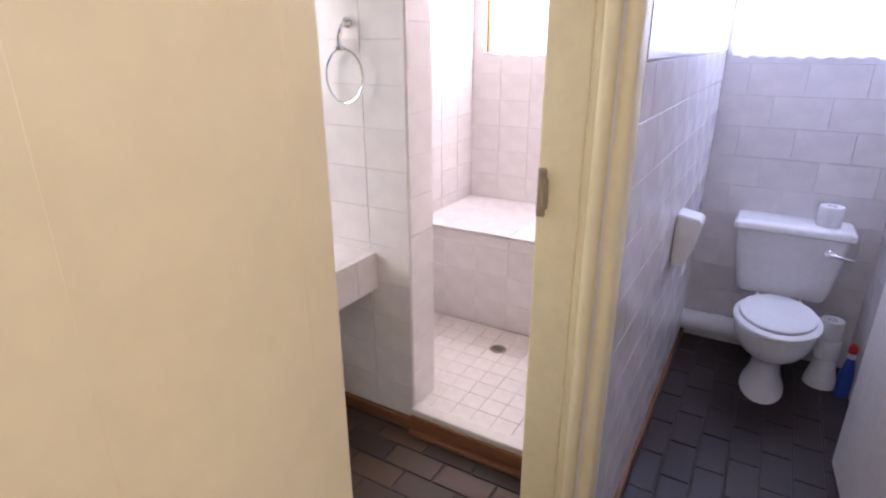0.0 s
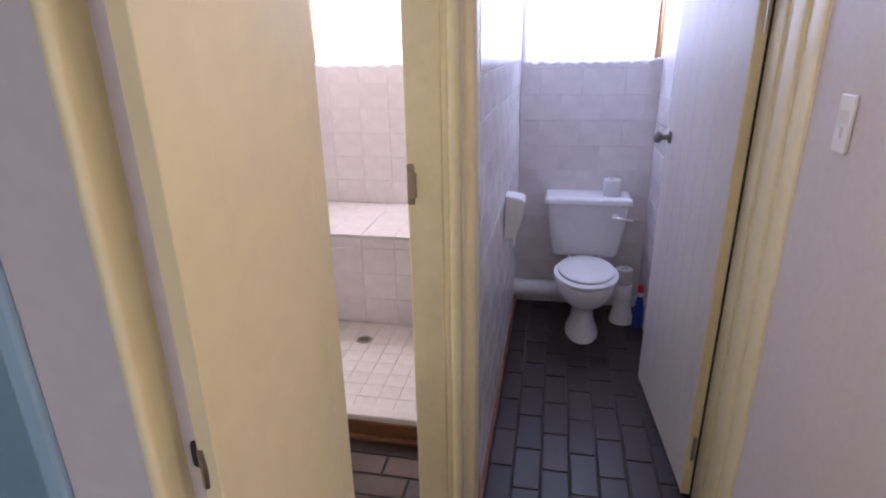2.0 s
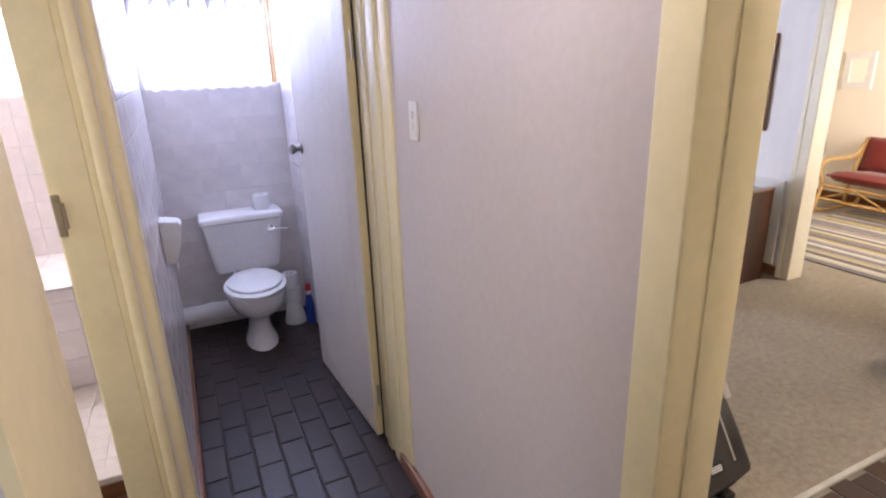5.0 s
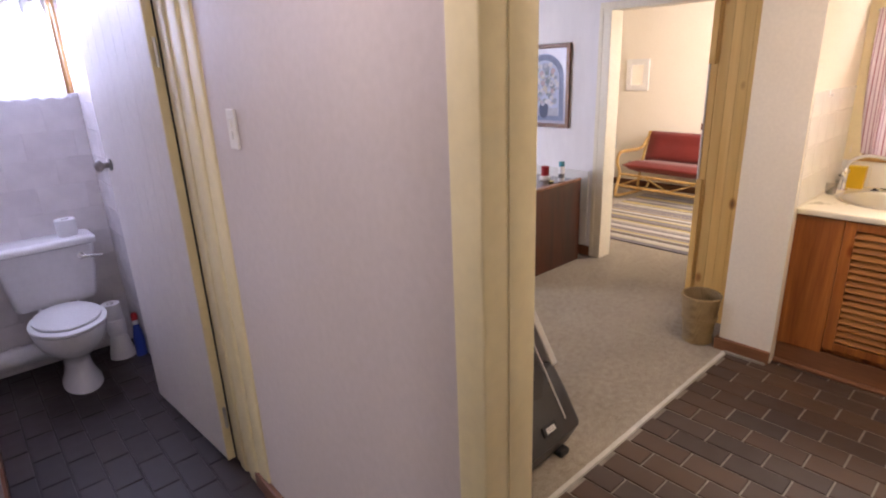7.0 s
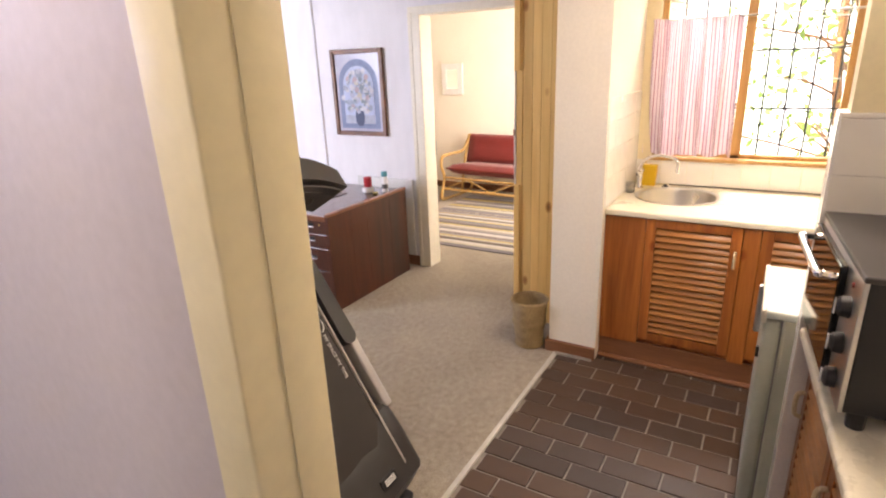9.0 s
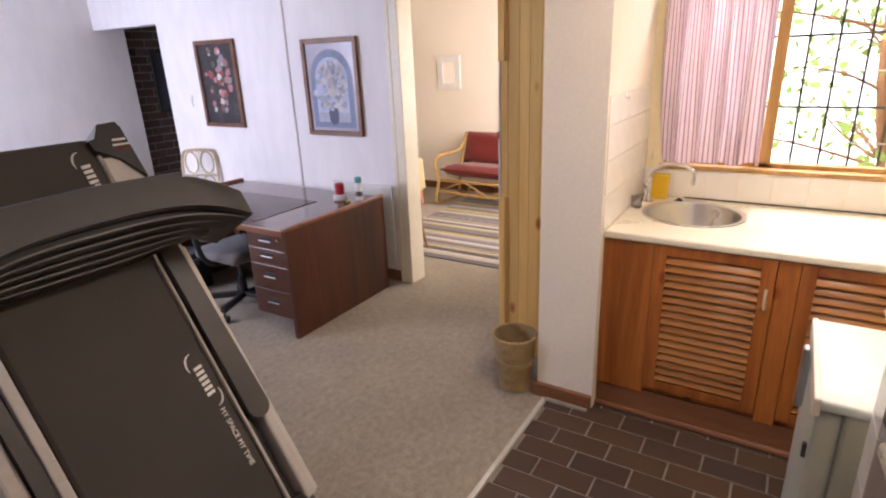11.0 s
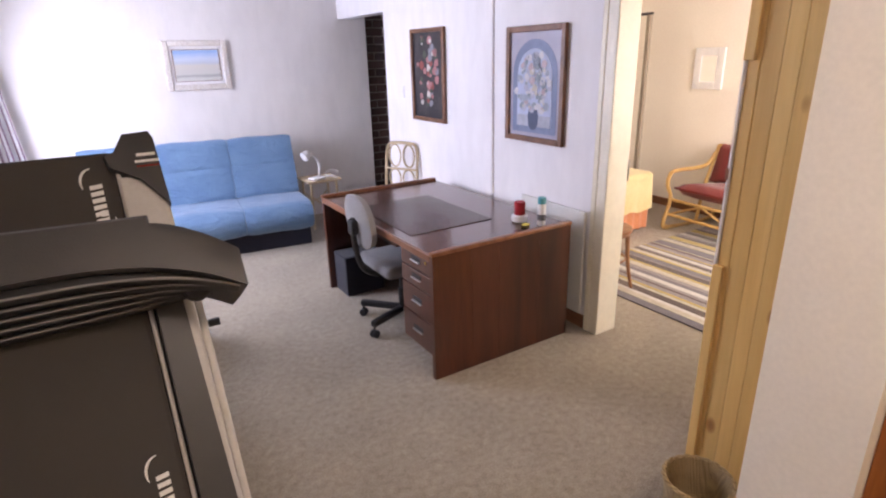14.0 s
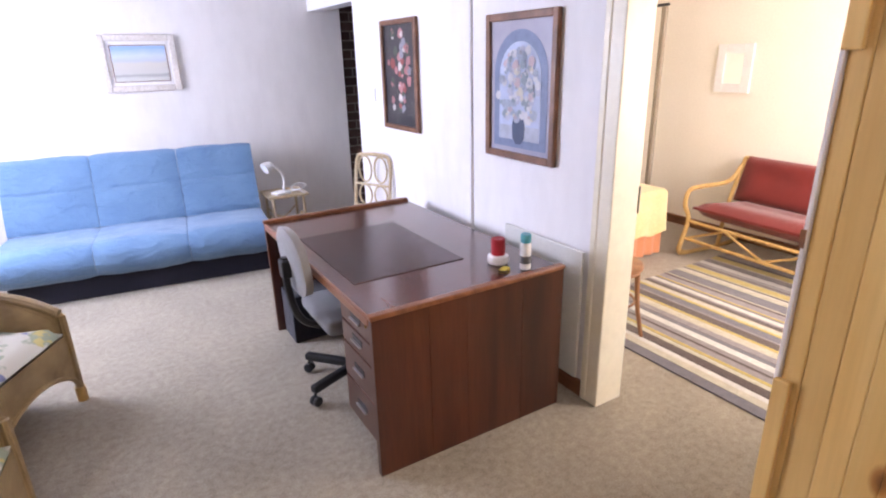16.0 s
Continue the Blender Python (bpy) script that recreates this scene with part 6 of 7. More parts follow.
toilet_roll("toilet_roll", (0.90, 3.79, 0.152), "spare white toilet roll stacked beside the toilet")
t2 = toilet_roll("toilet_roll", (0.895, 3.80, 0.253), "spare white toilet roll, the upper of a stack")
bo = thing("cleaner_bottle", (0.99, 3.70, 0), "blue cleaner bottle with a red cap on the floor", "bottle", rz=20)
BLUEB = paint("blue_bottle_plastic", (0.03, 0.07, 0.36), (0.025, 0.055, 0.30), 0.3)
part("bottle", L([(0.030, 0), (0.036, 0.01), (0.034, 0.12), (0.026, 0.17), (0.016, 0.22), (0.0, 0.22)], 16, sx=1.0, sy=0.7), BLUEB, bo, "", True)
part("neck", L([(0.018, 0.215), (0.018, 0.245), (0.0, 0.245)], 14), PLASTICW, bo, "white neck", True)
part("cap", L([(0.019, 0.243), (0.019, 0.275), (0.012, 0.288), (0.0, 0.288)], 14), paint("red_plastic", (0.58, 0.03, 0.03), (0.5, 0.02, 0.02), 0.35), bo, "red cap", True)
pp = thing("soil_pipe", (0, 0, 0), "white soil pipe along the foot of the wall", "pipe")
part("pipe", T([(0.20, 3.915, 0.135), (0.56, 3.915, 0.135)], 0.056, 20), PLASTICW, pp, "", True)
part("collar", T([(0.36, 3.915, 0.135), (0.42, 3.915, 0.135)], 0.062, 20), PLASTICW, pp, "", True)
part("joint", T([(0.545, 3.915, 0.135), (0.62, 3.88, 0.16)], 0.060, 20), PLASTICW, pp, "", True)
di = thing("paper_dispenser", (0.20, 2.92, 0.92), "pale plastic toilet paper dispenser on the tiles", "paper dispenser")
di.matrix_basis = pose(0.208, 3.02, 0.80) @ Matrix.Diagonal((0.95, 0.85, 1.0, 1))
bm = bmesh.new()
loft(bm, [[(0.0, -0.07, 0), (0.05, -0.06, 0.0), (0.05, 0.06, 0.0), (0.0, 0.07, 0)], [(0.0, -0.075, 0.09), (0.085, -0.07, 0.10), (0.085, 0.07, 0.10), (0.0, 0.075, 0.09)], [(0.0, -0.075, 0.20), (0.10, -0.07, 0.185), (0.10, 0.07, 0.185), (0.0, 0.075, 0.20)], [(0.0, -0.07, 0.215), (0.09, -0.065, 0.20), (0.09, 0.065, 0.20), (0.0, 0.07, 0.215)]])
bmesh.ops.bevel(bm, geom=bm.edges[:], offset=0.005, segments=2, affect="EDGES")
part("cover", bm, PLASTICW, di, "", True)
part("paper_tongue", B(0.045, -0.05, -0.045, 0.05, 0.05, 0.03), PLASTICW, di, "loose white sheet")
sw = thing("light_switch", (1.024, 1.750, 1.509), "white double light switch on the lobby wall", "switch")
part("plate", B(-0.009, -0.030, -0.060, 0, 0.030, 0.060, bev=0.003), PLASTICW, sw)
part("rocker", B(-0.014, -0.008, 0.006, -0.008, 0.008, 0.030, bev=0.002), PLASTICW, sw)
part("rocker", B(-0.014, -0.008, -0.030, -0.008, 0.008, -0.006, bev=0.002), PLASTICW, sw)

KNOBM = metal("dull_dark_steel", (0.30, 0.28, 0.27), 0.3)
# toilet door, open against the wall
dt = thing("door_1", (0.998, 2.283, 0), "white painted plank door of the toilet, standing open", "door", kind="structure")
dt.matrix_basis = pose(1.016, 2.285, 0.012, 0, 0, 3.9)
part("leaf", B(-0.038, 0.0, 0.0, 0.0, 0.83, 1.985, bev=0.003), DOORW, dt)
for k in range(7):
    part("plank", B(-0.0392, 0.012 + 0.115 * k, 0.01, -0.037, 0.1262 + 0.115 * k, 1.975, bev=0.0009), DOORW, dt)
part("edge", B(-0.040, -0.002, 0.0, 0.001, 0.006, 1.985, bev=0.001), CREAM, dt, "cream painted edge")
kn = part("knob_rose", L([(0.028, 0), (0.028, 0.006), (0.014, 0.012), (0.012, 0.035), (0.0, 0.035)], 20, m=pose(-0.041, 0.755, 1.275, 0, -90, 0)), KNOBM, dt, "", True)
part("knob", L([(0.0, 0.03), (0.016, 0.032), (0.027, 0.046), (0.027, 0.058), (0.016, 0.068), (0.0, 0.07)], 20, m=pose(-0.041, 0.755, 1.275, 0, -90, 0)), KNOBM, kn, "", True)
for z in (0.22, 1.74):
    part("hinge", T([(-0.02, -0.008, z - 0.05), (-0.02, -0.008, z + 0.05)], 0.007, 8), STEEL, dt)
# leaf beside the kitchen doorway with a brass knob
dk = thing("door_2", (1.12, 0.045, 0), "white door leaf with a brass knob, ajar behind the lobby", "door", kind="structure")
dk.matrix_basis = pose(1.12, 0.045, 0.01, 0, 0, 26)
part("leaf", B(-0.76, -0.04, 0, 0, 0, 2.0, bev=0.003), LILAC, dk)
kn = part("knob_rose", L([(0.028, 0), (0.028, 0.006), (0.013, 0.012), (0.012, 0.03), (0.0, 0.03)], 20, m=pose(-0.05, 0.0, 1.20, -90)), BRASS, dk, "", True)
part("knob", L([(0.0, 0.026), (0.018, 0.030), (0.027, 0.044), (0.025, 0.058), (0.012, 0.066), (0.0, 0.066)], 20, m=pose(-0.05, 0.0, 1.20, -90)), BRASS, kn, "shiny brass knob", True)
part("key", B(-0.054, 0.064, 1.19, -0.046, 0.09, 1.21, bev=0.002), BRASS, kn)
# shower room door leaf, folded back
ds = thing("door_3", (0, 0, 0), "cream shower room door, folded back inside", "door", kind="structure")
part("leaf", B(-0.86, 1.062, 0.01, -0.04, 1.10, 2.0, bev=0.003), CREAM, ds)
part("knob", L([(0.012, 0.0), (0.012, 0.03), (0.027, 0.045), (0.025, 0.06), (0.0, 0.066)], 16, m=pose(-0.80, 1.10, 1.27, -90)), STEEL, ds, "", True)

# ---- high windows with net curtains ----
NET = sheer("white_net", (0.90, 0.90, 0.92), 0.62)


def high_window(n, x0, x1, label):
    w = thing(n, (0, 0, 0), label, "window", kind="structure")
    for a, b in ((x0, x0 + 0.03), (x1 - 0.03, x1)):
        part("window_frame", B(a, 4.07, 1.60, b, 4.12, 2.35, bev=0.003), WINDOWW, w)
    for a, b in ((1.60, 1.63), (2.32, 2.35)):
        part("window_frame", B(x0 + 0.03, 4.07, a, x1 - 0.03, 4.12, b, bev=0.003), WINDOWW, w)
    p = part("pane", B(x0 + 0.03, 4.094, 1.63, x1 - 0.03, 4.098, 2.32), mg, w)
    p.visible_shadow = False
    part("window_sill", B(x0, 3.985, 1.585, x1, 4.07, 1.601, bev=0.003), PLASTICW, w)
    return w


def net(n, x0, x1, label):
    t = thing(n, (0, 0, 0), label, "curtain")
    bm = bmesh.new()

    def f(u, v):
        x = x0 + (x1 - x0) * u
        return Vector((x, 3.965 + 0.016 * math.sin(u * 46 + math.sin(v * 3)) + 0.008 * math.sin(u * 91 + 2), 1.580 + 0.75 * v + 0.006 * math.sin(u * 60) * (1 - v)))
    sheet(bm, f, 90, 8)
    part("cloth", bm, NET, t, "", True)
    part("hem", T([f(k / 90, 0.0) for k in range(91)], 0.004, 5), NET, t, "", True)
    return t


high_window("window_2", 0.24, 1.02, "small high toilet window, blown out with daylight")
high_window("window_3", -1.17, -0.12, "small high shower window, blown out with daylight")
net("net_curtain_toilet", 0.23, 0.985, "white net curtain over the toilet window")
net("net_curtain_shower", -1.12, -0.13, "white net curtain over the shower window")
part("side_post", B(0.966, 3.955, 1.60, 0.982, 3.98, 2.35), WINDOWW, bpy.data.objects["window_2"])
part("side_post", B(-1.135, 3.955, 1.60, -1.118, 3.98, 2.35), WINDOWW, bpy.data.objects["window_3"])

# living room window
w3 = thing("window_4", (0, 0, 0), "bright living room window in the outer wall", "window", kind="structure")
for a, b in ((4.55, 4.59), (5.18, 5.22), (5.81, 5.85)):
    part("window_frame", B(1.03, a, 0.95, 1.07, b, 2.15, bev=0.003), WINDOWW, w3)
for a, b in ((0.95, 0.99), (2.11, 2.15)):
    part("window_frame", B(1.03, 4.59, a, 1.07, 5.81, b, bev=0.003), WINDOWW, w3)
p = part("pane", B(1.048, 4.59, 0.99, 1.052, 5.81, 2.11), mg, w3)
p.visible_shadow = False
lc = thing("striped_curtain", (0, 0, 0), "plum and white striped curtain beside the living room window", "curtain")
bm = bmesh.new()
sheet(bm, lambda u, v: Vector((1.13 + 0.46 * u * (1 - 0.35 * v), 6.25 + 0.03 * math.sin(u * 30), 0.35 + 1.95 * v)), 60, 8, 0, True)
part("cloth", bm, striped("plum_white_stripe", "U", 0.09, [(0.0, (0.75, 0.74, 0.75)), (0.62, (0.13, 0.05, 0.09)), (0.82, (0.70, 0.68, 0.70)), (0.90, (0.20, 0.08, 0.14))], 0.9, 0.3), lc, "", True)

# ---- shower room ----
sh = thing("shower_base", (0, 0, 0), "raised tiled shower floor with a brown tiled kerb", "shower", kind="structure")
part("slab", B(-1.25, 2.445, 0.0, 0.012, 4.0, 0.096), TGROUT, sh)
part("kerb_top", B(-0.70, 2.405, 0.085, 0.012, 2.47, 0.118, bev=0.006), MOSAIC, sh, "pale tiled kerb edge")
part("kerb_face", B(-0.70, 2.395, 0.0, 0.012, 2.41, 0.09, bev=0.005), SKIRT, sh, "reddish-brown kerb tile")
part("kerb_foot", B(-0.70, 2.372, 0.0, 0.012, 2.396, 0.024, bev=0.008), SKIRT, sh, "wooden quarter-round")
part("drain", L([(0.0, 0.0), (0.042, 0.0), (0.045, 0.003), (0.036, 0.005), (0.0, 0.004)], 24, (-0.595, 3.09, 0.1025)), RUSTY, sh, "dull metal drain")
for k in range(5):
    part("drain_slot", B(-0.622 + 0.012 * k, 3.067, 0.107, -0.617 + 0.012 * k, 3.113, 0.1085), BLACKP, sh)
bn = thing("shower_bench", (0, 0, 0), "pale tiled built-in bench at the shower's end", "bench", kind="structure")
part("core", B(-1.25, 3.308, 0.096, 0.012, 4.0, 0.655), TGROUT, bn)
va_ = thing("vanity_shelf", (0, 0, 0), "pale tiled vanity shelf against the nib wall", "shelf")
part("slab", B(-2.08, 1.90, 0.66, -0.875, 2.428, 0.82), TGROUT, va_)
bi = thing("white_bin", (-1.12, 2.30, 0), "white plastic bin under the vanity shelf", "bin")
part("bucket", L([(0.085, 0), (0.10, 0.26), (0.10, 0.28), (0.09, 0.28), (0.078, 0.01), (0, 0.01)], 24), PLASTICW, bi, "", True)
part("rim", T([(0.10 * math.cos(a), 0.10 * math.sin(a), 0.275) for a in [6.28319 * k / 24 for k in range(24)]], 0.006, 6, closed=True), PLASTICW, bi, "", True)
tr = thing("towel_ring", (-0.955, 2.424, 1.56), "chrome towel ring on the tiled nib wall", "towel ring")
part("ring", T([(0.088 * math.sin(a), -0.03, -0.03 + 0.098 * math.cos(a)) for a in [6.28319 * k / 32 for k in range(32)]], 0.0045, 8, closed=True), CHROME, tr, "", True)
part("arm", T(smooth_line([(0.004, -0.002, 0.155), (0.006, -0.03, 0.15), (0.0, -0.045, 0.11), (-0.008, -0.038, 0.075)]), 0.008, 8), CHROME, tr, "", True)
part("rose", L([(0.020, 0), (0.020, 0.006), (0.010, 0.014), (0, 0.014)], 16, m=pose(0.004, -0.0, 0.158, 90)), CHROME, tr, "", True)
part("clasp", B(-0.024, -0.045, 0.06, 0.010, -0.022, 0.078, bev=0.005), CHROME, tr)
# blue room: skirting seen past the jamb
solo("blue_skirting", B(-0.85, -1.3, 0, -0.835, 0.95, 0.12, bev=0.004), BLUEP, "blue painted skirting", "skirting", "structure")

# ---- bedroom ----
rug = thing("striped_rug", (0, 0, 0), "flat-woven rug striped in grey, yellow and cream", "rug")
G1, G2, Y1, C1, B1, W1 = (0.16, 0.15, 0.17), (0.27, 0.24, 0.24), (0.50, 0.38, 0.10), (0.52, 0.47, 0.36), (0.10, 0.07, 0.06), (0.62, 0.60, 0.56)
band = [G1, C1, W1, B1, C1, Y1, G2, B1, G2, W1, G1, G2, C1, Y1, B1, G2, G1, Y1, C1, B1, G2, W1, G1, Y1, G2, B1, C1, G1]
RW = random.Random(12)
xs = [5.0, 5.075]
while xs[-1] < 6.95:
    xs.append(xs[-1] + RW.choice((0.018, 0.025, 0.04, 0.055, 0.07)))
bands = {}
for i, (a, b) in enumerate(zip(xs, xs[1:])):
    c = G1 if i == 0 else band[i % len(band)]
    bm = bands.setdefault(c, bmesh.new())
    hh = 0.009 + 0.0015 * (i % 2)
    v = [bm.verts.new(p) for p in ((a, 1.75, hh), (b, 1.75, hh), (b, 3.52, hh), (a, 3.52, hh), (a, 1.75, 0.001), (b, 1.75, 0.001), (b, 3.52, 0.001), (a, 3.52, 0.001))]
    for f in ((0, 1, 2, 3), (4, 7, 6, 5), (0, 4, 5, 1), (1, 5, 6, 2), (2, 6, 7, 3), (3, 7, 4, 0)):
        bm.faces.new([v[k] for k in f])
for c, bm in bands.items():
    part("stripe", bm, fabric("rug_wool", c, tuple(v * 0.8 for v in c), 150, 0.95, 20, 0.5), rug)

bs = thing("rattan_settee", (6.98, 3.06, 0), "rattan two-seat settee with brick-red buttoned cushions", "settee", rz=-4)
bs.matrix_basis = pose(6.93, 3.00, 0, 0, 0, -4)
SL = 0.66


def cush(name, c, m, label):
    bm = bmesh.new()
    x0, y0, z0, x1, y1, z1 = c
    nx, ny = 12, 18

    def top(u, v):
        e = min(1, 7 * min(u, 1 - u), 9 * min(v, 1 - v)) ** 0.5
        bt = sum(math.exp(-(((v - q) * 9) ** 2 + ((u - 0.6) * 6) ** 2)) for q in (0.28, 0.52, 0.76))
        return Vector((x0 + (x1 - x0) * u, y0 + (y1 - y0) * v, (z0 + z1) / 2 + (z1 - z0) / 2 * e - 0.018 * bt))

    def low(u, v):
        p = top(u, v)
        return Vector((p.x, p.y, z0 + z1 - p.z - 0.018))
    a = [[bm.verts.new(top(i / nx, j / ny)) for j in range(ny + 1)] for i in range(nx + 1)]
    b = [[bm.verts.new(low(i / nx, j / ny)) for j in range(ny + 1)] for i in range(nx + 1)]
    for i in range(nx):
        for j in range(ny):
            bm.faces.new((a[i][j], a[i + 1][j], a[i + 1][j + 1], a[i][j + 1]))
            bm.faces.new((b[i][j], b[i][j + 1], b[i + 1][j + 1], b[i + 1][j]))
    for i in range(nx):
        bm.faces.new((a[i][0], b[i][0], b[i + 1][0], a[i + 1][0]))
        bm.faces.new((a[i][ny], a[i + 1][ny], b[i + 1][ny], b[i][ny]))
    for j in range(ny):
        bm.faces.new((a[0][j], a[0][j + 1], b[0][j + 1], b[0][j]))
        bm.faces.new((a[nx][j], b[nx][j], b[nx][j + 1], a[nx][j + 1]))
    bm.transform(m)
    return part(name, bm, REDF, bs, label, True)


cush("seat_cushion", (-0.36, -SL, -0.06, 0.18, SL, 0.06), pose(0, 0, 0.385, 0, 6, 0), "brick-red seat cushion")
bc_ = cush("back_cushion", (0.0, -SL, -0.055, 0.38, SL, 0.055), pose(0.13, 0, 0.415, 0, -72, 0), "brick-red buttoned back cushion")
for y in (-SL - 0.02, SL + 0.02):
    part("arm_loop", T(smooth_line([(-0.36, y, 0.02), (-0.44, y, 0.06), (-0.37, y, 0.30), (-0.43, y, 0.45), (-0.40, y, 0.555), (-0.28, y, 0.575), (0.0, y, 0.570), (0.12, y, 0.60), (0.20, y, 0.69)]), 0.019, 8), RATTAN, bs, "bent rattan arm", True)
    part("runner", T(smooth_line([(-0.42, y, 0.05), (-0.30, y, 0.019), (0.20, y, 0.019), (0.30, y, 0.08)]), 0.018, 8), RATTAN, bs, "", True)
    part("back_post", T(smooth_line([(0.04, y, 0.02), (0.10, y, 0.36), (0.245, y, 0.76)]), 0.018, 8), RATTAN, bs, "", True)
for z, x in ((0.30, -0.37), (0.16, -0.40), (0.30, 0.08), (0.76, 0.245)):
    part("rail", T([(x, -SL - 0.02, z), (x, SL + 0.02, z)], 0.015, 8), RATTAN, bs, "", True)
for k in range(4):
    y0 = -SL + 2 * SL * k / 4
    part("brace", T(smooth_line([(-0.385, y0, 0.30 if k % 2 else 0.16), (-0.385, y0 + SL / 4, 0.23), (-0.385, y0 + SL / 2, 0.16 if k % 2 else 0.30)]), 0.010, 6), RATTAN, bs, "", True)

bed = thing("bed", (0, 0, 0), "bed with a yellow lacy spread over a salmon valance", "bed")
part("mattress", B(4.80, 3.86, 0.14, 6.46, 4.86, 0.50, bev=0.03), PLASTICW, bed)
bm = bmesh.new()


def valance(u, v):
    s = u * (1.66 + 1.0)
    x, y = (4.80 + s, 3.84) if s < 1.66 else (6.48, 3.84 + (s - 1.66))
    w_ = 0.012 * math.sin(s * 60)
    return Vector((x + (w_ if s >= 1.66 else 0), y + (w_ if s < 1.66 else 0), 0.02 + 0.32 * v))


sheet(bm, valance, 160, 3)
part("valance", bm, ORANGEF, bed, "salmon-orange valance", True)
bm = bmesh.new()


def spread(u, v):
    s = u * 2.66
    x, y = (4.80 + s, 3.825) if s < 1.66 else (6.495, 3.825 + (s - 1.66))
    d = 0.016 * math.sin(s * 24) * (1 - v) + 0.02 * (1 - v)
    z = 0.205 + 0.018 * math.sin(s * 24) + (0.33 - 0.018 * math.sin(s * 24)) * v
    return Vector((x + (d if s >= 1.66 else 0.0), y - (d if s < 1.66 else 0.0), z))


sheet(bm, spread, 130, 6)
part("spread_skirt", bm, YELLOWB, bed, "hanging edge of the yellow spread", True)
part("spread_top", B(4.79, 3.82, 0.46, 6.50, 4.87, 0.565, bev=0.048, seg=5), YELLOWB, bed, "yellow bedspread", True)

bw_ = thing("bentwood_chair", (5.02, 3.10, 0), "brown bentwood chair with a worn wooden seat", "chair", rz=15)
part("seat", L([(0.0, 0.445), (0.19, 0.445), (0.198, 0.452), (0.195, 0.468), (0.17, 0.472), (0.0, 0.466)], 28), BENT, bw_, "", True)
part("seat_ring", T([(0.175 * math.cos(a), 0.175 * math.sin(a), 0.435) for a in [6.28319 * k / 28 for k in range(28)]], 0.012, 8, closed=True), BENT, bw_, "", True)
for a in (-62, 28, 118, 208):
    c, s = math.cos(radians(a)), math.sin(radians(a))
    part("leg", T(smooth_line([(0.225 * c, 0.225 * s, 0.0), (0.185 * c, 0.185 * s, 0.2), (0.165 * c, 0.165 * s, 0.44)]), [0.011 + 0.0005 * k for k in range(13)], 8), BENT, bw_, "", True)
part("leg_ring", T([(0.165 * math.cos(a), 0.165 * math.sin(a), 0.24) for a in [6.28319 * k / 28 for k in range(28)]], 0.008, 8, closed=True), BENT, bw_, "", True)
part("back_hoop", T(smooth_line([(-0.02, 0.17, 0.44), (-0.03, 0.21, 0.70), (-0.02, 0.15, 0.86), (0.0, 0.22, 0.87), (0.0, 0.19, 0.86), (0.12, 0.15, 0.80), (0.15, 0.10, 0.44)]), 0.011, 8), BENT, bw_, "", True)

mi = thing("wall_mirror", (7.348, 3.955, 1.268), "small mirror in a broad white frame on the bedroom wall", "mirror")
w, h = 0.315, 0.395
for n, c in (("frame_side", (-0.025, -w / 2, 0, 0, -w / 2 + 0.075, h)), ("frame_side", (-0.025, w / 2 - 0.075, 0, 0, w / 2, h)), ("frame_rail", (-0.025, -w / 2 + 0.075, 0, 0, w / 2 - 0.075, 0.075)), ("frame_rail", (-0.025, -w / 2 + 0.075, h - 0.075, 0, w / 2 - 0.075, h))):
    part(n, B(*c, bev=0.003), PLASTICW, mi)
part("mirror_glass", B(-0.016, -w / 2 + 0.07, 0.07, -0.010, w / 2 - 0.07, h - 0.07), metal("mirror_silver", (0.93, 0.93, 0.93), 0.02), mi)
bc2 = thing("bedroom_curtain", (0, 0, 0), "taupe curtain hanging from a dark pole", "curtain")
bm = bmesh.new()
sheet(bm, lambda u, v: Vector((7.02 + 0.16 * u + 0.012 * math.sin(u * 40), 4.47 + 0.12 * u + 0.025 * math.sin(u * 30), 0.30 + 1.69 * v)), 40, 4)
part("cloth", bm, BROWNC, bc2, "", True)
part("pole", T([(7.03, 4.44, 2.0), (7.12, 4.88, 2.0)], 0.014, 8), BLACKP, bc2)
cl = thing("ceiling_lamp", (6.7, 3.5, 2.5), "white ceiling fitting in the bedroom", "lamp")
part("stem", L([(0.04, -0.03), (0.04, 0.0)], 16), PLASTICW, cl)
part("bowl", L([(0.0, -0.16), (0.08, -0.15), (0.13, -0.10), (0.14, -0.04), (0.05, -0.03), (0, -0.03)], 24), PLASTICW, cl, "", True)


# ---- tiles, one by one ----
def slab_mesh(name, w, l, h, mat, bev=0.003):
    """A tile with eased edges: w along x, l along y, top at 0."""
    bm = bmesh.new()
    loft(bm, [[(-w / 2, -l / 2, -h), (w / 2, -l / 2, -h), (w / 2, l / 2, -h), (-w / 2, l / 2, -h)],
              [(-w / 2, -l / 2, -bev), (w / 2, -l / 2, -bev), (w / 2, l / 2, -bev), (-w / 2, l / 2, -bev)],
              [(-w / 2 + bev, -l / 2 + bev, 0), (w / 2 - bev, -l / 2 + bev, 0), (w / 2 - bev, l / 2 - bev, 0), (-w / 2 + bev, l / 2 - bev, 0)]])
    return finish(bm, name, mat)


RT = random.Random(21)
cache = {}


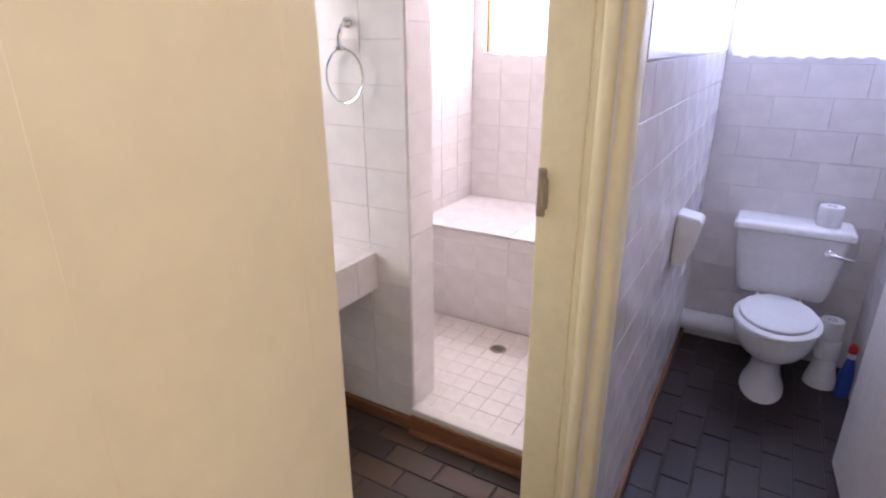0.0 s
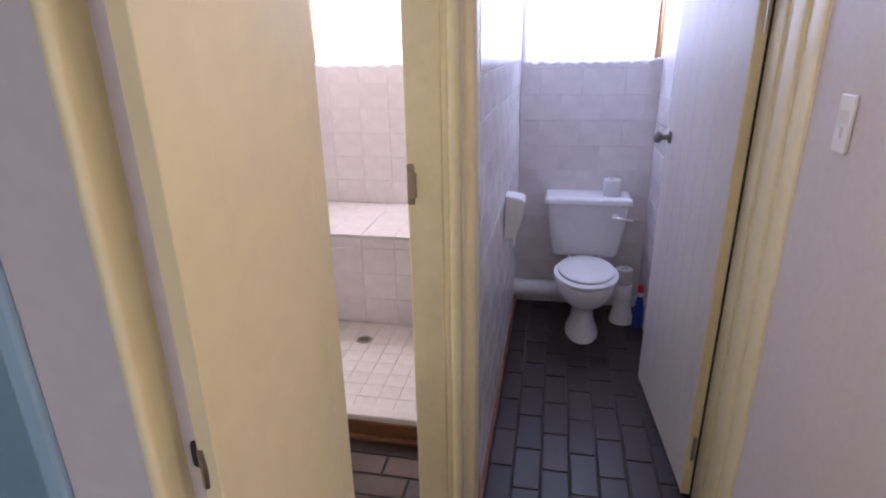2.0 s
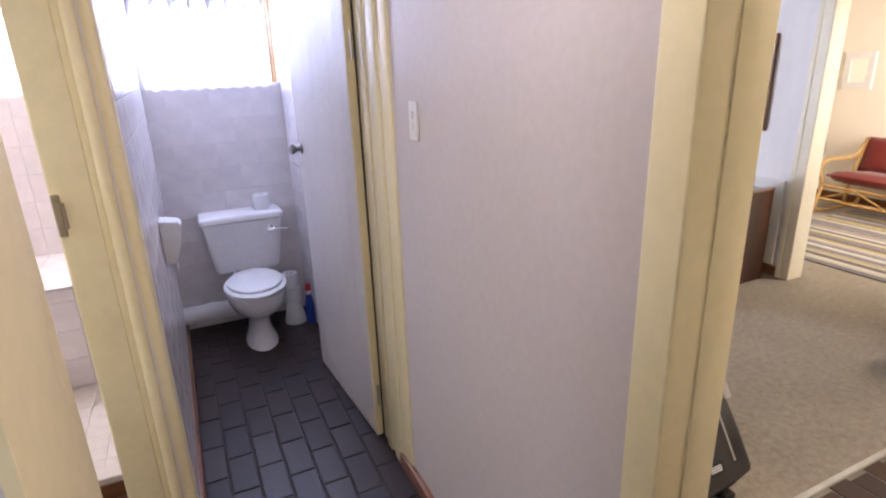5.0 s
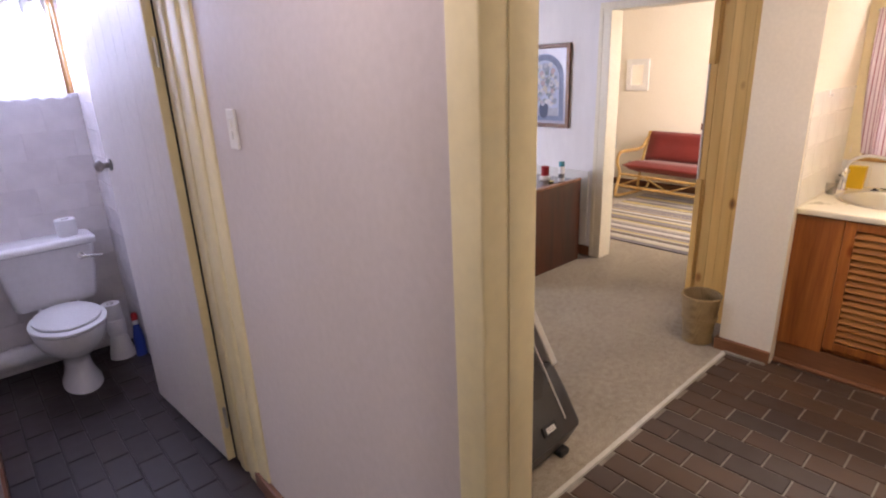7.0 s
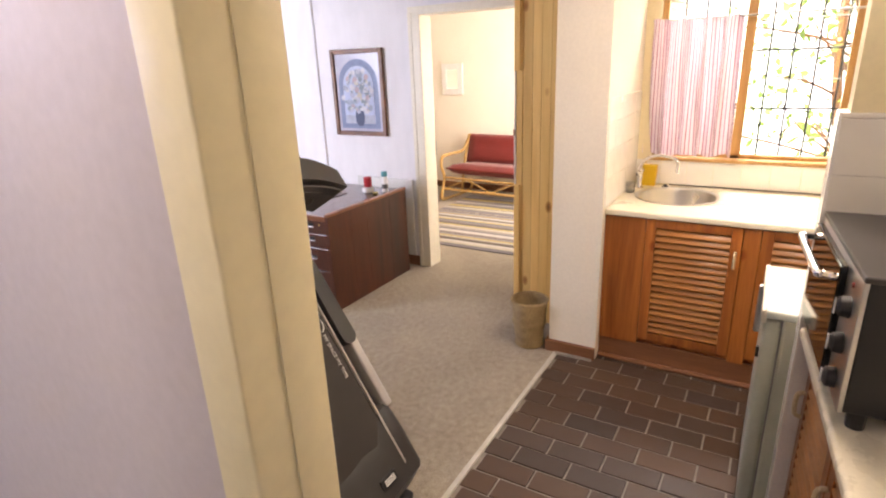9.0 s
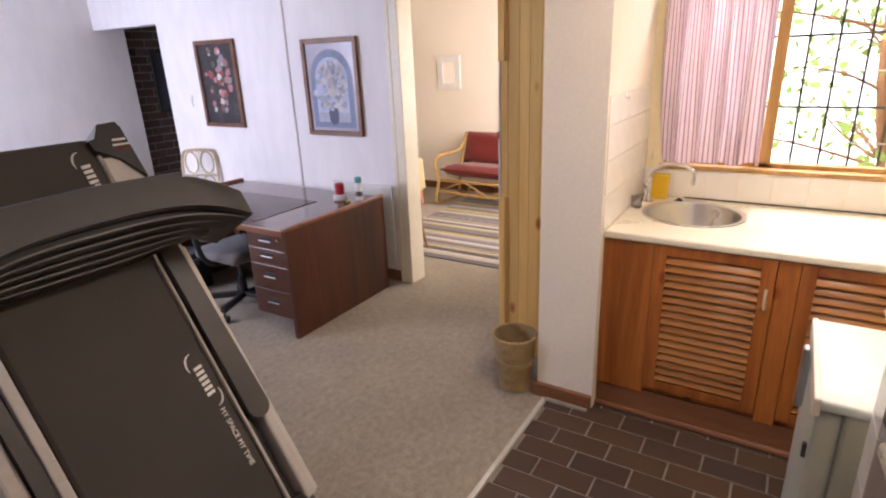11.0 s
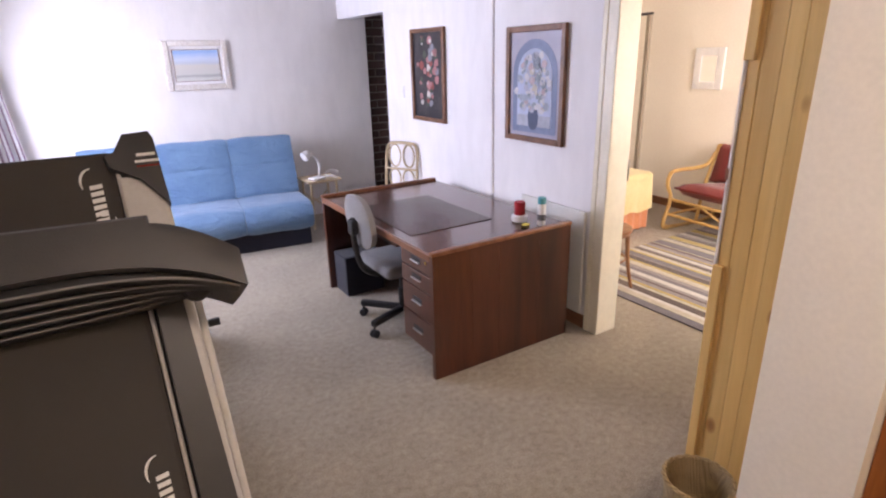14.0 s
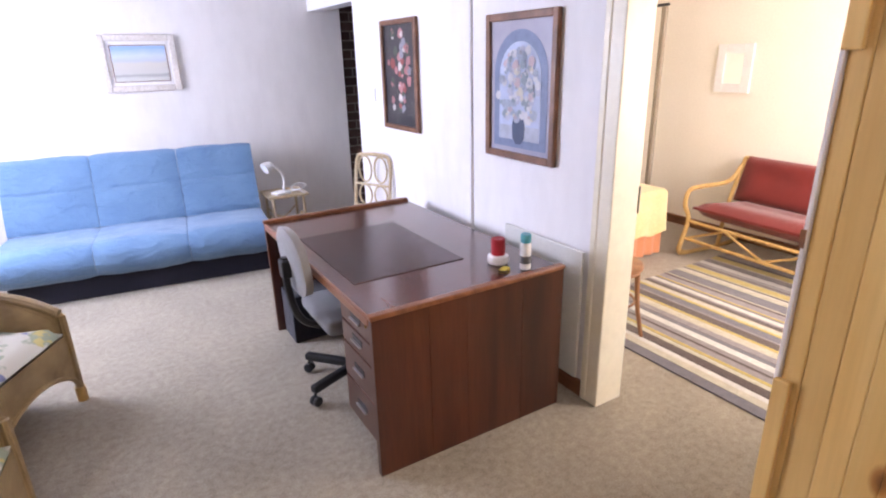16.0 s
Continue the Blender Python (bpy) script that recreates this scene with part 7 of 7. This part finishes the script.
def lay(parent, name, mat, x0, x1, y0, y1, pw, pl, gap, z=0.0, along="y", bond=0.5, jit=0.0012, m=None, h=0.006, first=0.0):
    """Lay tiles of pitch pw by pl over a rectangle, in running bond, cut at the edges; m carries the x-y plane elsewhere."""
    m = m or Matrix.Identity(4)
    a0, a1, b0, b1 = (x0, x1, y0, y1) if along == "y" else (y0, y1, x0, x1)
    row, a = 0, a0 - first
    while a < a1 - 0.004:
        ra, rb = max(a, a0), min(a + pw, a1)
        b = b0 - pl * ((row * bond) % 1.0)
        while b < b1 - 0.004:
            ca, cb = max(b, b0), min(b + pl, b1)
            w, l = rb - ra - gap, cb - ca - gap
            if w > 0.012 and l > 0.012:
                sx, sy = (w, l) if along == "y" else (l, w)
                key = (mat.name, round(sx, 3), round(sy, 3), h)
                if key not in cache:
                    cache[key] = slab_mesh(name, sx, sy, h, mat, min(0.0025, gap * 0.5))
                ob = new(name, cache[key])
                cx, cy = ((ra + rb) / 2, (ca + cb) / 2) if along == "y" else ((ca + cb) / 2, (ra + rb) / 2)
                ob.matrix_basis = m @ pose(cx, cy, z + RT.uniform(-jit, jit), RT.uniform(-0.25, 0.25) * (jit > 0.001), RT.uniform(-0.25, 0.25) * (jit > 0.001), 0)
                ob.parent = parent
            b += pl
        a += pw
        row += 1


O = bpy.data.objects
PW, PL = 0.117, 0.240
lay(O["floor_tiled"], "tile", PAVER, 1.12, 3.58, -0.219, 1.118, PW, PL, 0.008, 0.0, "y", 0.5, first=0.03)
lay(O["floor_tiled"], "tile", PAVER, 0.14, 1.12, -0.4, 1.131, PW, PL, 0.009, 0.0, "y", 0.5)
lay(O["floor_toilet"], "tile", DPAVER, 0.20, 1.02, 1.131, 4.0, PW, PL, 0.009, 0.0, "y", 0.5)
lay(O["floor_toilet"], "tile", PAVER, -1.3, 0.135, 1.131, 2.40, PW, PL, 0.009, 0.0, "x", 0.5)
# wall tiles: the x-y plane stood up on each wall
XZ_TO_MY = lambda y: Matrix(((1, 0, 0, 0), (0, 0, -1, y), (0, 1, 0, 0), (0, 0, 0, 1)))
YZ_TO_PX = lambda x: Matrix(((0, 0, 1, x), (1, 0, 0, 0), (0, 1, 0, 0), (0, 0, 0, 1)))
YZ_TO_MX = lambda x: Matrix(((0, 0, -1, x), (-1, 0, 0, 0), (0, 1, 0, 0), (0, 0, 0, 1)))
TW, TH = 0.20, 0.16
nw_ = O["wall_north_wet"]
lay(nw_, "wall_tile", WTILE, 0.20, 1.025, 0.0, 1.585, 0.155, 0.25, 0.0018, 0.004, "x", 0.5, 0.0004, XZ_TO_MY(4.0))
lay(nw_, "wall_tile", STILE, -1.25, 0.008, 0.67, 1.585, TH, TW, 0.0018, 0.004, "x", 0.0, 0.0004, XZ_TO_MY(4.0))
lay(O["wall_toilet_left"], "wall_tile", WTILE, 2.06, 4.0, 0.07, 1.60, 0.155, 0.25, 0.0018, 0.004, "x", 0.5, 0.0004, YZ_TO_PX(0.20))
lay(O["wall_toilet_left"], "wall_tile", WTILE, 2.06, 4.0, 1.606, 2.49, 0.44, 0.60, 0.0018, 0.006, "x", 0.5, 0.0004, YZ_TO_PX(0.20))
lay(O["wall_toilet_left"], "wall_tile", STILE, -4.0, -2.43, 0.10, 2.49, TH, TW, 0.0018, 0.004, "x", 0.0, 0.0004, YZ_TO_MX(0.012))
lay(O["wall_lobby_right"], "wall_tile", WTILE, -4.0, -2.30, 0.0, 2.49, 0.155, 0.25, 0.0018, 0.004, "x", 0.5, 0.0004, YZ_TO_MX(1.025))
lay(O["wall_shower_nib"], "wall_tile", STILE, -1.5, -0.70, 0.06, 2.49, TH, TW, 0.0018, 0.004, "x", 0.0, 0.0004, XZ_TO_MY(2.43), first=0.0)
lay(O["wall_shower_nib"], "wall_tile", STILE, 2.43, 2.60, 0.118, 2.49, TH, TW, 0.0018, 0.004, "x", 0.0, 0.0004, YZ_TO_PX(-0.70))
lay(O["wall_shower_left"], "wall_tile", STILE, 2.60, 4.0, 0.10, 2.49, TH, TW, 0.0018, 0.004, "x", 0.0, 0.0004, YZ_TO_PX(-1.25))
sb, be = O["shower_base"], O["shower_bench"]
lay(sb, "floor_tile", MOSAIC, -1.25, 0.008, 2.47, 3.305, 0.10, 0.10, 0.002, 0.101, "y", 0.0, 0.0004)
lay(be, "bench_tile", STILE, -1.25, 0.008, 0.11, 0.655, TH, TW, 0.0018, 0.004, "x", 0.0, 0.0004, XZ_TO_MY(3.304))
lay(be, "bench_top_tile", STILE, -1.25, 0.008, 3.295, 4.0, 0.20, 0.20, 0.0018, 0.668, "y", 0.0, 0.0006)
vs_ = O["vanity_shelf"]
lay(vs_, "shelf_tile", STILE, -1.9, -0.87, 1.90, 2.43, 0.20, 0.20, 0.0018, 0.826, "y", 0.0, 0.0005)
lay(vs_, "shelf_tile", STILE, 1.90, 2.43, 0.66, 0.826, 0.17, 0.20, 0.0018, 0.004, "x", 0.0, 0.0004, YZ_TO_PX(-0.875))
# kitchen tiles
kw = O["wall_kitchen_window"]
lay(kw, "wall_tile", KTILE, -0.90, 0.65, 0.906, 1.055, 0.15, 0.15, 0.0018, 0.004, "x", 0.0, 0.0003, YZ_TO_MX(4.29))
lay(O["wall_column"], "wall_tile", KTILE, 3.54, 4.29, 0.906, 1.476, 0.15, 0.15, 0.0018, 0.004, "x", 0.0, 0.0003, XZ_TO_MY(0.90))
lay(O["wall_kitchen_stub"], "wall_tile", KTILE, 2.44, 2.54, 0.0, 1.52, 0.15, 0.15, 0.0018, 0.004, "x", 0.0, 0.0003, Matrix(((-1, 0, 0, 4.98), (0, 0, 1, 0.02), (0, 1, 0, 0), (0, 0, 0, 1))))
lay(O["wall_kitchen_stub"], "wall_tile", KTILE, -0.02, 0.65, 0.906, 1.52, 0.15, 0.15, 0.0018, 0.004, "x", 0.0, 0.0003, YZ_TO_MX(2.44))
kr = O["wall_kitchen_right"]
lay(kr, "wall_tile", KTILE, -2.44, -1.11, 0.906, 1.35, 0.15, 0.15, 0.0018, 0.004, "x", 0.0, 0.0003, Matrix(((-1, 0, 0, 0), (0, 0, 1, -0.65), (0, 1, 0, 0), (0, 0, 0, 1))))
# face bricks in the passage
lay(O["wall_passage_brick"], "brick", BRICK, 4.76, 5.9, 0.0, 2.49, 0.085, 0.23, 0.012, 0.008, "x", 0.5, 0.002, XZ_TO_MY(6.42), h=0.02)
